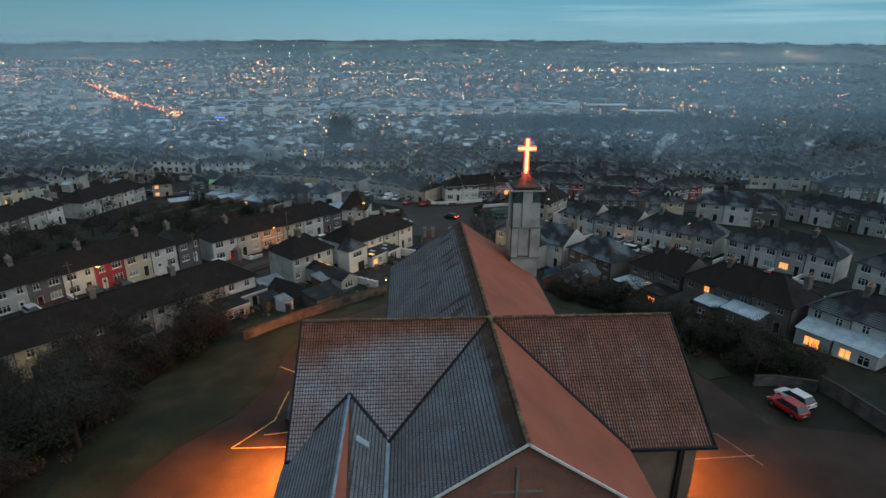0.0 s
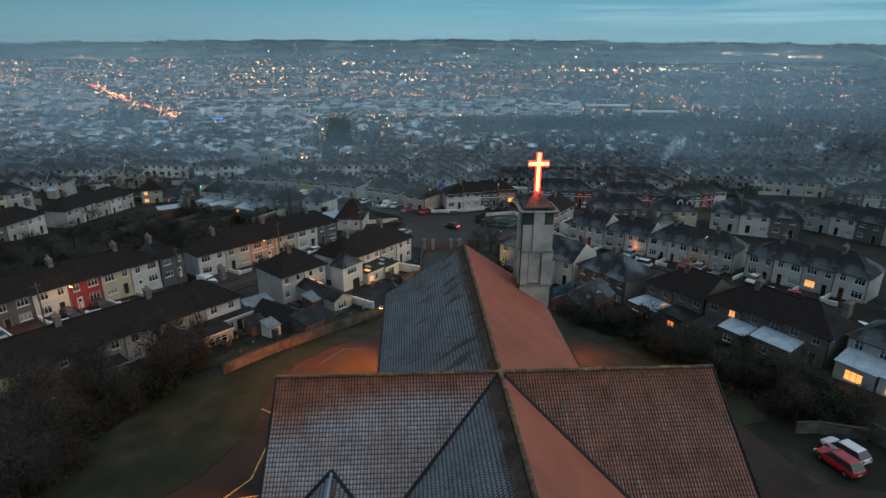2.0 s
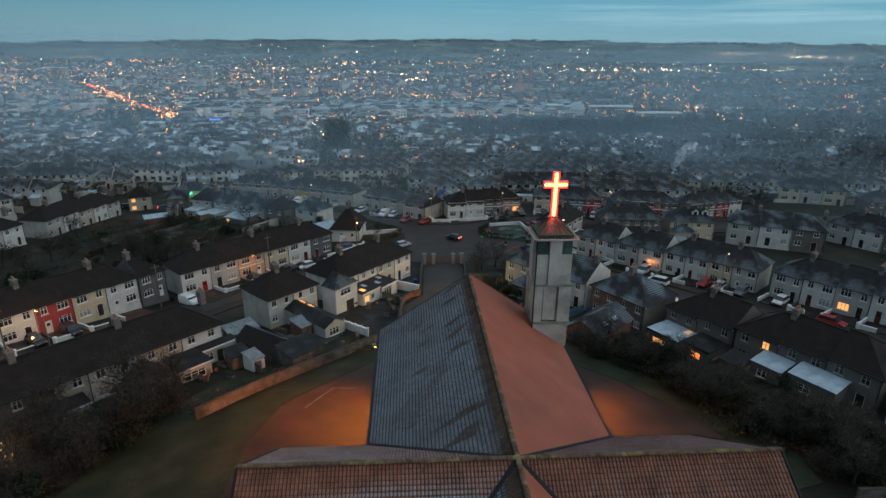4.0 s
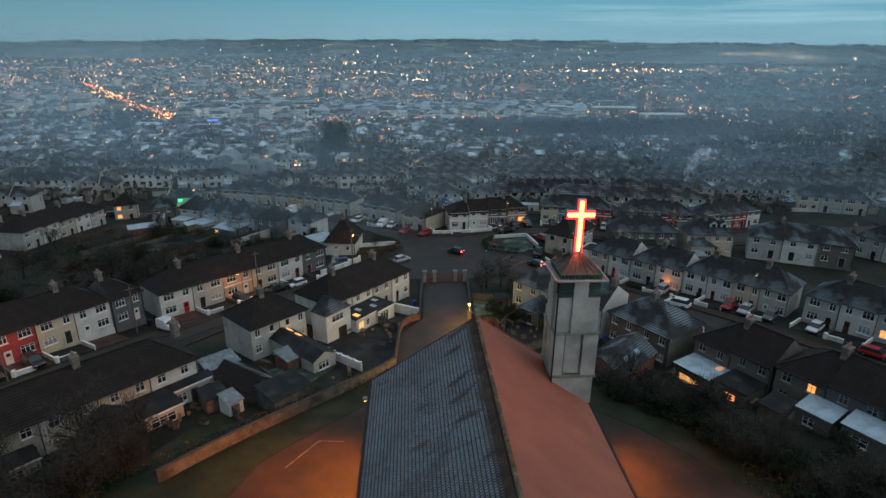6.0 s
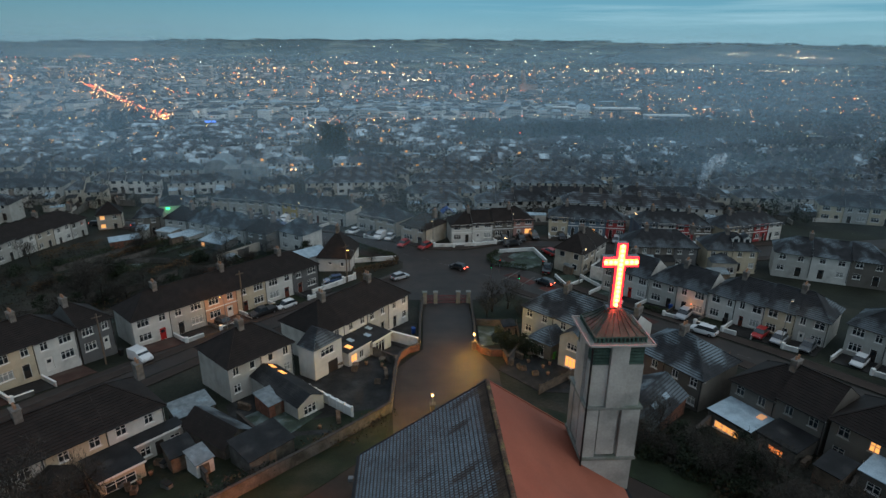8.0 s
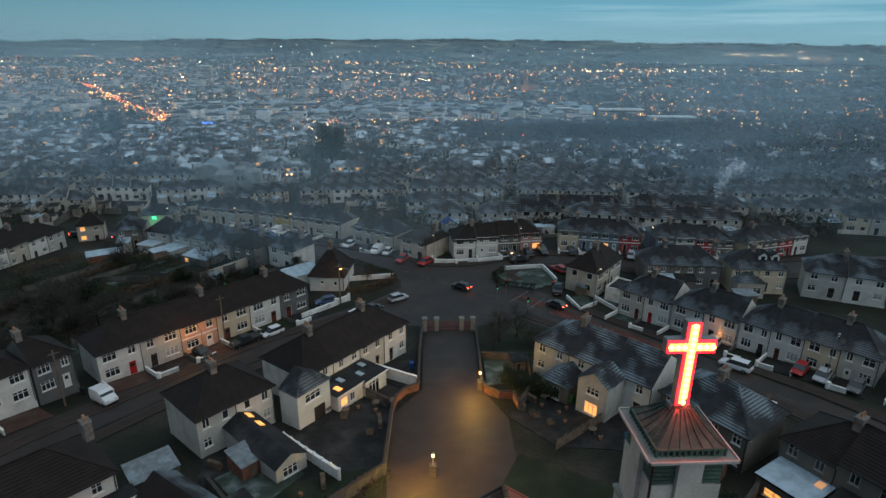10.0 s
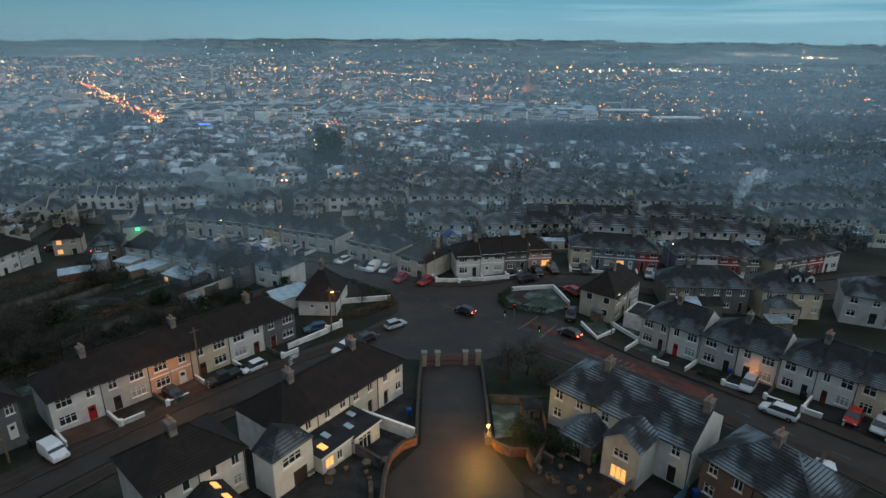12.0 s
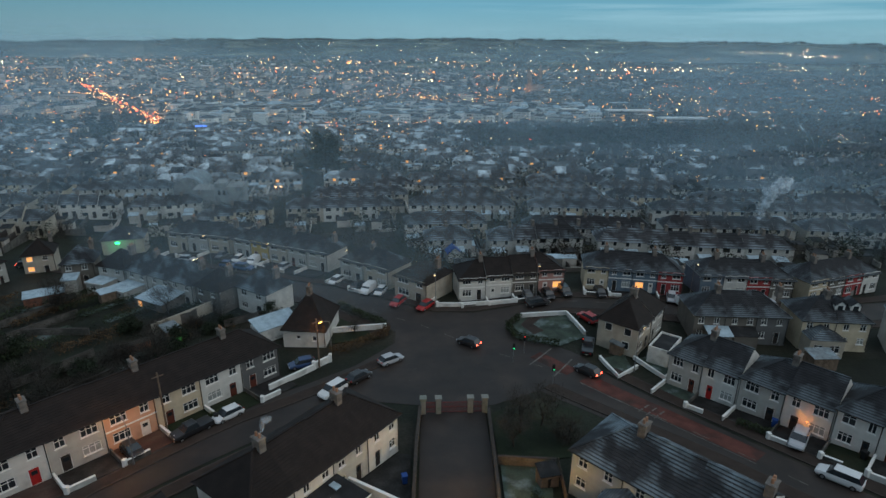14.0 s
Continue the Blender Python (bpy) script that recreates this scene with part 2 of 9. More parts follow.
MAT = {
    "ground": material("rough_grass_and_earth", (0.0125, 0.015, 0.009), vary=0.5, scale=0.12, fine=2.5, second=(0.026, 0.022, 0.016), second_scale=0.06, bump=0.6, bump_dist=0.1),
    "lawn": material("damp_lawn", (0.0145, 0.021, 0.0095), vary=0.4, scale=0.3, fine=6, second=(0.023, 0.023, 0.013), second_scale=0.15, bump=0.5, bump_dist=0.05),
    "frosty_lawn": material("frosted_lawn", (0.04, 0.055, 0.042), vary=0.4, scale=0.5, fine=6, second=(0.12, 0.15, 0.15), second_scale=0.4, bump=0.4, bump_dist=0.04),
    "asphalt": material("damp_asphalt", (0.0185, 0.0125, 0.0098), rough=0.65, vary=0.35, scale=0.35, fine=9, second=(0.028, 0.0185, 0.0145), second_scale=0.12, bump=0.25, spec=0.4),
    "carpark": material("worn_asphalt", (0.029, 0.0185, 0.0135), rough=0.7, vary=0.35, scale=0.3, fine=9, second=(0.016, 0.0125, 0.0105), second_scale=0.1, bump=0.3),
    "pavement": material("concrete_pavement", (0.033, 0.023, 0.0185), rough=0.8, vary=0.25, scale=0.6, fine=8, bump=0.2),
    "kerb": material("concrete_kerb", (0.05, 0.041, 0.036), vary=0.2),
    "red_lane": material("red_surfaced_asphalt", (0.085, 0.029, 0.022), rough=0.75, vary=0.35, scale=0.6, fine=10, second=(0.035, 0.023, 0.02), second_scale=0.25),
    "paint": material("worn_road_paint", (0.13, 0.12, 0.11), vary=0.35, scale=1.2, fine=9, second=(0.09, 0.08, 0.075), second_scale=1.6, second_at=(0.5, 0.62)),
    "yellow_paint": material("yellow_bay_paint", (0.55, 0.36, 0.12), vary=0.3, scale=2, second=(0.14, 0.1, 0.07), second_scale=1.3, second_at=(0.55, 0.68)),
    "yard": material("concrete_yard", (0.02, 0.0185, 0.0175), vary=0.5, scale=0.5, fine=5, second=(0.033, 0.032, 0.031), second_scale=0.3),
    "brick_paving": material("red_brick_paving", (0.06, 0.032, 0.025), vary=0.3, scale=0.5, fine=8, second=(0.07, 0.05, 0.042), second_scale=0.3),
    "rubble": material("rendered_garden_wall", (0.095, 0.088, 0.08), vary=0.4, scale=0.8, fine=7, second=(0.045, 0.045, 0.04), second_scale=0.35, bump=0.4),
    "white_wall": material("white_painted_wall", (0.62, 0.61, 0.58), vary=0.14, scale=0.7, fine=6, second=(0.42, 0.41, 0.38), second_scale=0.5, bump=0.2),
    "brick": material("red_brick", (0.17, 0.075, 0.05), vary=0.35, scale=2.0, fine=12, second=(0.1, 0.06, 0.05), second_scale=0.6, bump=0.5),
    "timber": material("weathered_timber", (0.13, 0.095, 0.07), vary=0.35, scale=1.5, fine=14, island=0.2),
    "trunk": material("wet_bark", (0.03, 0.025, 0.02), vary=0.35, scale=2, fine=14, bump=0.6),
    "twigs": material("bare_winter_twigs", (0.034, 0.029, 0.0235), vary=0.4, scale=0.5, fine=5, island=0.5, bump=0),
    "leaves": material("dark_evergreen_leaves", (0.02, 0.028, 0.0155), vary=0.4, scale=0.4, fine=5, island=0.5, bump=0),
    "hedge": material("clipped_hedge_leaves", (0.028, 0.038, 0.017), vary=0.4, scale=0.6, fine=5, island=0.5, bump=0),
    "dead_hedge": material("brown_beech_hedge", (0.075, 0.045, 0.022), vary=0.4, scale=0.6, fine=5, island=0.5, bump=0),
    "concrete": material("board_marked_concrete", (0.36, 0.345, 0.315), vary=0.16, scale=0.5, fine=6, second=(0.24, 0.235, 0.215), second_scale=0.35, bump=0.3),
    "concrete_dark": material("stained_concrete", (0.2, 0.205, 0.185), vary=0.2, scale=0.5, fine=6, second=(0.12, 0.135, 0.11), second_scale=0.5, bump=0.3),
    "green_stain": material("algae_green_louvre", (0.05, 0.085, 0.068), vary=0.3, scale=1.0, fine=8),
    "copper_roof": material("weathered_copper_sheet", (0.05, 0.058, 0.046), rough=0.42, metal=0.4, vary=0.4, scale=1.0, fine=6, second=(0.1, 0.09, 0.07), second_scale=0.9),
    "church_render": material("brown_roughcast_render", (0.2, 0.135, 0.1), vary=0.18, scale=0.6, fine=8, second=(0.14, 0.1, 0.08), second_scale=0.3, bump=0.4),
    "church_brick": material("red_brown_church_wall", (0.23, 0.105, 0.075), vary=0.18, scale=0.6, fine=7, bump=0.4),
    "red_slope": material("red_roof_membrane", (0.285, 0.09, 0.056), rough=0.75, vary=0.1, scale=0.35, fine=9, second=(0.245, 0.083, 0.055), second_scale=0.25, bump=0.12),
    "valley": material("black_lead_valley", (0.012, 0.012, 0.014), rough=0.6, vary=0.2),
    "gutter_zinc": material("zinc_gutter", (0.25, 0.33, 0.4), rough=0.5, metal=0.4, vary=0.2),
    "verge": material("pale_verge_board", (0.6, 0.57, 0.52), vary=0.15, scale=2),
    "moss_ridge": material("mossy_ridge_tiles", (0.1, 0.06, 0.04), vary=0.4, scale=3, second=(0.16, 0.12, 0.05), second_scale=1.2, island=0.25),
    "grey_metal": material("grey_painted_metal", (0.2, 0.2, 0.2), rough=0.5, metal=0.5, vary=0.1),
    "white_metal": material("white_painted_metal", (0.6, 0.58, 0.55), rough=0.5, vary=0.1),
    "frame": material("white_window_frame", (0.7, 0.69, 0.66), rough=0.4, vary=0.06, bump=0),
    "dark_frame": material("dark_window_frame", (0.09, 0.07, 0.06), rough=0.4, vary=0.1, bump=0),
    "pane": glass("dark_window_glass"),
    "net": material("net_curtain_behind_glass", (0.28, 0.29, 0.28), rough=0.25, vary=0.2, scale=1.2, bump=0, spec=0.6),
    "lit": glow("lit_window", (1.0, 0.43, 0.11), 1.05),
    "lit_orange": glow("orange_lit_window", (1.0, 0.25, 0.05), 2.2),
    "lit_dim": glow("curtained_lit_window", (1.0, 0.45, 0.2), 0.35),
    "gutter": material("black_plastic_gutter", (0.02, 0.02, 0.02), rough=0.4, vary=0.1, bump=0),
    "chimney": material("rendered_chimney", (0.16, 0.14, 0.125), vary=0.3, scale=1.5, second=(0.09, 0.075, 0.065), second_scale=0.7),
    "pot": material("clay_chimney_pot", (0.3, 0.16, 0.1), vary=0.25),
    "black": material("black_rubber", (0.014, 0.014, 0.014), rough=0.7, vary=0.1, bump=0),
    "rim": material("alloy_wheel", (0.35, 0.35, 0.36), rough=0.35, metal=0.8, vary=0.1, bump=0),
    "head": glass("headlamp_glass", (0.5, 0.5, 0.5), 0.1),
    "head_on": glow("lit_headlamp", (1.0, 0.75, 0.4), 12),
    "tail": glass("tail_lamp_glass", (0.35, 0.02, 0.02), 0.15),
    "tail_on": glow("lit_tail_lamp", (1.0, 0.06, 0.03), 14),
    "plate": material("number_plate_blank", (0.5, 0.48, 0.4), rough=0.5, vary=0.05, bump=0),
    "bin_blue": material("blue_plastic", (0.02, 0.06, 0.22), rough=0.5, vary=0.15, bump=0),
    "bin_green": material("green_plastic", (0.05, 0.2, 0.04), rough=0.5, vary=0.15, bump=0),
    "felt": material("black_roofing_felt", (0.018, 0.018, 0.019), rough=0.7, vary=0.4, scale=0.6, second=(0.035, 0.034, 0.033), second_scale=0.5),
    "frost_sheet": material("frosted_flat_roof", (0.34, 0.42, 0.47), rough=0.8, vary=0.22, scale=0.8, fine=8, second=(0.3, 0.38, 0.43), second_scale=0.5, second_at=(0.45, 0.62)),
    "tin": material("corrugated_sheet", (0.16, 0.18, 0.19), rough=0.55, metal=0.2, vary=0.3, second=(0.25, 0.31, 0.34), second_scale=0.5),
    "neon": glow("red_neon", (1.0, 0.016, 0.03), 3.2),
    "bulb": glow("yellow_white_bulb", (1.0, 0.5, 0.13), 5.5),
    "tube": glow("orange_neon_core", (1.0, 0.3, 0.065), 2.8),
    "sodium": glow("sodium_lamp", (1.0, 0.3, 0.03), 60),
    "lantern": glow("warm_lantern", (1.0, 0.55, 0.16), 7),
    "led": glow("pale_street_lamp", (1.0, 0.6, 0.25), 7),
    "green_on": glow("green_signal", (0.05, 1.0, 0.35), 1.0),
    "red_on": glow("red_signal", (1.0, 0.05, 0.03), 1.0),
    "water": glass("still_river", (0.02, 0.03, 0.04), 0.12),
}
# frost over clay and concrete tiles
for i in range(9):
    MAT["church_tiles_%d" % i] = frosted_tiles("church_tiles_frost_%s" % "abcdefghi"[i], (0.165, 0.066, 0.041), (0.31, 0.39, 0.44), 0.3, 0.38, 0.58, 0.3, 0.9 * i / 8, island=0.1)
# Darker copies for nave and chapel: shade of slopes turned from the sun, in colour.
for i in range(9):
    MAT["nave_tiles_%d" % i] = frosted_tiles("nave_tiles_frost_%s" % "abcdefghi"[i], (0.062, 0.045, 0.04), (0.25, 0.32, 0.37), 0.3, 0.38, 0.58, 0.3, 0.9 * i / 8, island=0.1)
THAW_AND_SHADE = {}          # rolls barer than pans; on church tiles this also paints shade along rolls and laps
for fam in ("church", "nave"):
    for i in range(9):
        THAW_AND_SHADE[MAT["%s_tiles_%d" % (fam, i)].name] = MAT["%s_tiles_%d" % (fam, max(0, i - (3 if fam == "church" else 4)))]
# Near-black brown painted in for the shade at tile fronts and gaps.
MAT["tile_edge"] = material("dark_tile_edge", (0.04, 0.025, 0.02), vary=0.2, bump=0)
MAT["church_tiles_moss"] = frosted_tiles("mossy_dark_tiles", (0.055, 0.036, 0.027), (0.1, 0.07, 0.045), 1.0, 0.45, 0.6, 0.5, 0.5)
MAT["roof_brown"] = frosted_tiles("dark_brown_roof_tiles", (0.0165, 0.0118, 0.0102), (0.12, 0.13, 0.14), 1.0, 0.62, 0.9, 0.2, 0.3)
MAT["roof_slate"] = frosted_tiles("grey_slates_with_frost", (0.021, 0.0212, 0.0235), (0.2, 0.24, 0.265), 0.98, 0.46, 0.59, 0.2, 0.56)
MAT["roof_frost"] = frosted_tiles("heavily_frosted_slates", (0.021, 0.0215, 0.024), (0.24, 0.3, 0.34), 0.97, 0.44, 0.58, 0.25, 0.66)
MAT["roof_town"] = frosted_tiles("town_slates_with_frost", (0.036, 0.036, 0.039), (0.24, 0.28, 0.31), 1.0, 0.42, 0.58, 0.25, 0.7)
for k, tile in (("roof_slate", (0.02, 0.0195, 0.021)), ("roof_frost", (0.022, 0.023, 0.025)), ("roof_town", (0.034, 0.033, 0.035))):
    THAW_AND_SHADE[MAT[k].name] = frosted_tiles("thawed_" + MAT[k].name, tile, (0.2, 0.24, 0.27), 1.0, 0.45, 0.6, 0.2, 0.16)
MAT["roof_far"] = material("far_slate_roofs", (0.04, 0.038, 0.04), vary=0.35, scale=0.2, fine=0.9, island=0.8, second=(0.27, 0.31, 0.335), second_scale=0.1, second_at=(0.47, 0.6), bump=0)
MAT["roof_bare"] = material("far_thawed_roofs", (0.03, 0.028, 0.03), vary=0.35, scale=0.2, fine=0.9, island=0.5, bump=0)
MAT["wall_far"] = material("far_rendered_walls", (0.33, 0.3, 0.265), vary=0.25, scale=0.03, fine=0.4, island=0.7, bump=0)
MAT["hills"] = material("hill_fields", (0.035, 0.05, 0.04), vary=0.5, scale=0.004, fine=0.03, second=(0.12, 0.13, 0.09), second_scale=0.0035, second_at=(0.52, 0.6), bump=0)
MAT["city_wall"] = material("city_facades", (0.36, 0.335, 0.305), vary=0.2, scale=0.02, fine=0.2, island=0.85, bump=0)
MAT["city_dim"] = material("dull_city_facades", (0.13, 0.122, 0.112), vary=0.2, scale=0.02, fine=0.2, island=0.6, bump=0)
MAT["city_roof"] = material("city_roofs", (0.045, 0.046, 0.05), vary=0.2, scale=0.02, fine=0.2, island=0.5, bump=0)
MAT["city_pale"] = material("pale_city_facades", (0.58, 0.57, 0.54), vary=0.2, scale=0.03, fine=0.3, island=0.45, bump=0)
MAT["concrete_old"] = material("soot_dark_concrete", (0.2, 0.2, 0.19), vary=0.2, scale=0.5, fine=5, second=(0.13, 0.13, 0.125), second_scale=0.3)
RENDERS = {}
for nm, c in (("white", (0.54, 0.525, 0.49)), ("cream", (0.48, 0.405, 0.295)), ("peach", (0.5, 0.29, 0.19)), ("grey", (0.11, 0.11, 0.11)), ("beige", (0.38, 0.34, 0.28)), ("red", (0.3, 0.05, 0.05)),
              ("pale", (0.38, 0.37, 0.34)), ("stone", (0.13, 0.117, 0.102)), ("yellow", (0.42, 0.3, 0.1)), ("pink", (0.36, 0.2, 0.17)), ("slateblue", (0.12, 0.16, 0.2)), ("brownish", (0.15, 0.105, 0.085))):
    RENDERS[nm] = material(nm + "_rendered_wall", c, vary=0.1, scale=0.8, fine=9, second=tuple(v * 0.72 for v in c), second_scale=0.45, second_at=(0.5, 0.75), bump=0.25)
DOORS = {nm: material(nm + "_door_paint", c, rough=0.45, vary=0.08, bump=0) for nm, c in (("red", (0.35, 0.02, 0.02)), ("dark", (0.03, 0.025, 0.022)), ("white", (0.6, 0.58, 0.54)), ("brown", (0.1, 0.03, 0.02)), ("green", (0.03, 0.1, 0.06)), ("blue", (0.03, 0.06, 0.16)))}
PAINTS = {nm: material(nm + "_car_paint", c, rough=0.3, vary=0.04, bump=0, spec=0.6) for nm, c in (("white", (0.6, 0.6, 0.6)), ("black", (0.015, 0.015, 0.017)), ("red", (0.32, 0.015, 0.015)), ("silver", (0.35, 0.36, 0.38)), ("grey", (0.1, 0.105, 0.11)), ("blue", (0.03, 0.06, 0.14)))}

# ---------------------------------------------------------------- building blocks


class Shape:
    """Collects faces for one mesh."""

    def __init__(self):
        self.v, self.f, self.m, self.mats = [], [], [], []

    def slot(self, mat):
        if mat not in self.mats:
            self.mats.append(mat)
        return self.mats.index(mat)

    def face(self, pts, mat):
        n = len(self.v)
        self.v += [tuple(p) for p in pts]
        self.f.append(tuple(range(n, n + len(pts))))
        self.m.append(self.slot(mat))

    def solid(self, pts, faces, mat):
        n, s = len(self.v), self.slot(mat)
        self.v += [tuple(p) for p in pts]
        self.f += [tuple(n + i for i in f) for f in faces]
        self.m += [s] * len(faces)

    def box(self, lo, hi, mat, m=None, taper=0.0):
        (a, b, c), (d, e, f) = lo, hi
        t = taper
        p = [(a, b, c), (d, b, c), (d, e, c), (a, e, c), (a + t, b + t, f), (d - t, b + t, f), (d - t, e - t, f), (a + t, e - t, f)]
        if m is not None:
            p = [m @ Vector(q) for q in p]
        self.solid(p, [(0, 3, 2, 1), (4, 5, 6, 7), (0, 1, 5, 4), (1, 2, 6, 5), (2, 3, 7, 6), (3, 0, 4, 7)], mat)

    def soft_box(self, lo, hi, mat, b=0.03):
        """A box with chamfered upright and top edges."""
        (x0, y0, z0), (x1, y1, z1) = lo, hi
        def ring(i, z):
            return [(x0 + b, y0 + i, z), (x1 - b, y0 + i, z), (x1 - i, y0 + b, z), (x1 - i, y1 - b, z), (x1 - b, y1 - i, z), (x0 + b, y1 - i, z), (x0 + i, y1 - b, z), (x0 + i, y0 + b, z)]
        r = ring(0, z0) + ring(0, z1 - b) + ring(b, z1)
        f = [tuple(reversed(range(8))), tuple(range(16, 24))]
        for k in (0, 8):
            f += [(k + i, k + (i + 1) % 8, k + 8 + (i + 1) % 8, k + 8 + i) for i in range(8)]
        self.solid(r, f, mat)

    def tube(self, a, b, ra, rb, mat, n=8, caps=True):
        a, b = Vector(a), Vector(b)
        q = (b - a).to_track_quat("Z", "Y")
        ring = [Vector((math.cos(2 * math.pi * i / n), math.sin(2 * math.pi * i / n), 0)) for i in range(n)]
        p = [a + q @ (r * ra) for r in ring] + [b + q @ (r * rb) for r in ring]
        f = [(i, (i + 1) % n, n + (i + 1) % n, n + i) for i in range(n)]
        if caps:
            f += [tuple(reversed(range(n))), tuple(range(n, 2 * n))]
        self.solid(p, f, mat)

    def ball(self, c, r, mat, n=8, k=5, squash=1.0):
        p, f = [], []
        for j in range(k + 1):
            th = math.pi * j / k
            p += [(c[0] + r * math.sin(th) * math.cos(2 * math.pi * i / n), c[1] + r * math.sin(th) * math.sin(2 * math.pi * i / n), c[2] + r * squash * math.cos(th)) for i in range(n)]
        for j in range(k):
            f += [(j * n + i, (j + 1) * n + i, (j + 1) * n + (i + 1) % n, j * n + (i + 1) % n) for i in range(n)]
        self.solid(p, f, mat)

    def mesh(self, name):
        me = bpy.data.meshes.new(name)
        me.from_pydata(self.v, [], self.f)
        for mt in self.mats:
            me.materials.append(mt)
        me.polygons.foreach_set("material_index", self.m)
        me.update()
        return me


def part(name, shape, parent=None, label="", m=None, smooth=False, weld=False):
    ob = new(name, shape.mesh(name))
    if weld:
        bm = bmesh.new()
        bm.from_mesh(ob.data)
        bmesh.ops.remove_doubles(bm, verts=bm.verts, dist=0.0005)
        bm.to_mesh(ob.data)
        bm.free()
    if smooth:
        ob.data.shade_smooth()
    if m is not None:
        ob.matrix_basis = m
    if parent is not None:
        ob.parent = parent
    return tagged(ob, label)


def thing(name, label, category, m=None, group="", kind=""):
    ob = new(name)
    ob.empty_display_size = 0.3
    if m is not None:
        ob.matrix_basis = m
    return tagged(ob, label, category, group, kind)


def lone(name, shape, label, category, m=None, group="", kind="", smooth=False):
    return tagged(part(name, shape, None, label, m, smooth), label, category, group, kind)


# ---------------------------------------------------------------- lie of the land
KNOTS = np.array([(-20, 45, 4.5), (0, 20, 5), (30, 45, 5), (38, 46, 5.2), (5, 60, 5), (-13, 72, 3.9), (22, 80, 3.4), (-28, 91, -0.7), (-39, 81, -0.9), (-60, 62, -1.2),
                  (-51, 122, -4.7), (-19, 145, -5.2), (-1, 122, -2.3), (-22, 99, -0.7), (17, 115, -0.6), (38, 136, -3.7), (10, 169, -4.4), (35, 171, -2.6), (38, 93, -0.4),
                  (42, 87, 0.7), (51, 70, 2.4), (62, 45, 4), (1, 114, -1.7), (10, 127, -2.7), (-3, 143, -3.9), (5, 95, 0.2), (60, 110, -1.2), (-89, 199, -9.4), (-84, 229, -13.2), (-93, 176, -7.4)], float)
FALL_Y = [-1000, 0, 50, 75, 91, 100, 115, 135, 150, 170, 200, 260, 420, 1030, 1200, 2500, 3300, 4000, 4650]
FALL_Z = [5, 5, 4.3, 2.2, 0.2, -0.7, -2, -3.8, -4.5, -4.6, -6.5, -12, -27, -64, -67, -66, -28, 25, 40]
REST = KNOTS[:, 2] - np.interp(KNOTS[:, 1], FALL_Y, FALL_Z)


def land(x, y):
    w = np.exp(-((KNOTS[:, 0] - x) ** 2 + (KNOTS[:, 1] - y) ** 2) / 242.0)
    z = float(np.interp(y, FALL_Y, FALL_Z)) + float((w * REST).sum() / (w.sum() + 0.08))
    if y > 2500:
        k = min(1.0, (y - 2500) / 1500)
        z += (2.5 + 5 * noise.noise((x / 45, y / 45, 1.2)) * k if y > 3800 else 0) + k * (16 * noise.noise((x / 900, y / 700, 3.1)) + 7 * noise.noise((x / 260, y / 300, 7.7)) + 12 - 36 * max(0, -x - 700) / 1800)
    return z


def inside(p, poly):
    x, y, c = p[0], p[1], False
    for (ax, ay), (bx, by) in zip(poly, poly[1:] + poly[:1]):
        if (ay > y) != (by > y) and x < (bx - ax) * (y - ay) / (by - ay) + ax:
            c = not c
    return c


def patch(name, poly, mat, lift, label, category, step=3.0, kind="structure", edge=0.0):
    """A piece of paving or turf laid over the land."""
    pts, n = [], 0
    for (ax, ay), (bx, by) in zip(poly, poly[1:] + poly[:1]):
        k = max(1, int(math.hypot(bx - ax, by - ay) / step))
        pts += [Vector((ax + (bx - ax) * i / k, ay + (by - ay) * i / k)) for i in range(k)]
    n = len(pts)
    edges = [(i, (i + 1) % n) for i in range(n)]
    xs, ys = [p[0] for p in poly], [p[1] for p in poly]
    for gx in np.arange(min(xs) + step / 2, max(xs), step):
        for gy in np.arange(min(ys) + step / 2, max(ys), step):
            if inside((gx, gy), poly):
                pts.append(Vector((gx, gy)))
    vs, _, fs, *_ = delaunay_2d_cdt(pts, edges, [], 1, 1e-4)
    s = Shape()
    s.slot(mat)
    s.v = [(v.x, v.y, land(v.x, v.y) + lift) for v in vs]
    for f in fs:
        c = sum((vs[i] for i in f), Vector((0, 0))) / len(f)
        if inside(c, poly):
            f = list(f)
            a, b, d = (vs[i] for i in f[:3])
            if (b - a).cross(d - a) < 0:
                f.reverse()
            s.f.append(tuple(f))
            s.m.append(0)
    if edge:
        for i, j in edges:
            (x0, y0), (x1, y1) = pts[i], pts[j]
            a, b = (x0, y0, land(x0, y0) + lift), (x1, y1, land(x1, y1) + lift)
            s.face([a, b, (x1, y1, b[2] - edge), (x0, y0, a[2] - edge)], mat)
    return lone(name, s, label, category, kind=kind)


def along(line, step):
    out = []
    for (ax, ay), (bx, by) in zip(line, line[1:]):
        k = max(1, round(math.hypot(bx - ax, by - ay) / step))
        out += [(ax + (bx - ax) * i / k, ay + (by - ay) * i / k) for i in range(k)]
    return out + [line[-1]]


def offset(line, d):
    """The line shifted to its left by d."""
    out = []
    for i, p in enumerate(line):
        a, b = line[max(0, i - 1)], line[min(len(line) - 1, i + 1)]
        l = math.hypot(b[0] - a[0], b[1] - a[1]) or 1
        out.append((p[0] - (b[1] - a[1]) / l * d, p[1] + (b[0] - a[0]) / l * d))
    return out


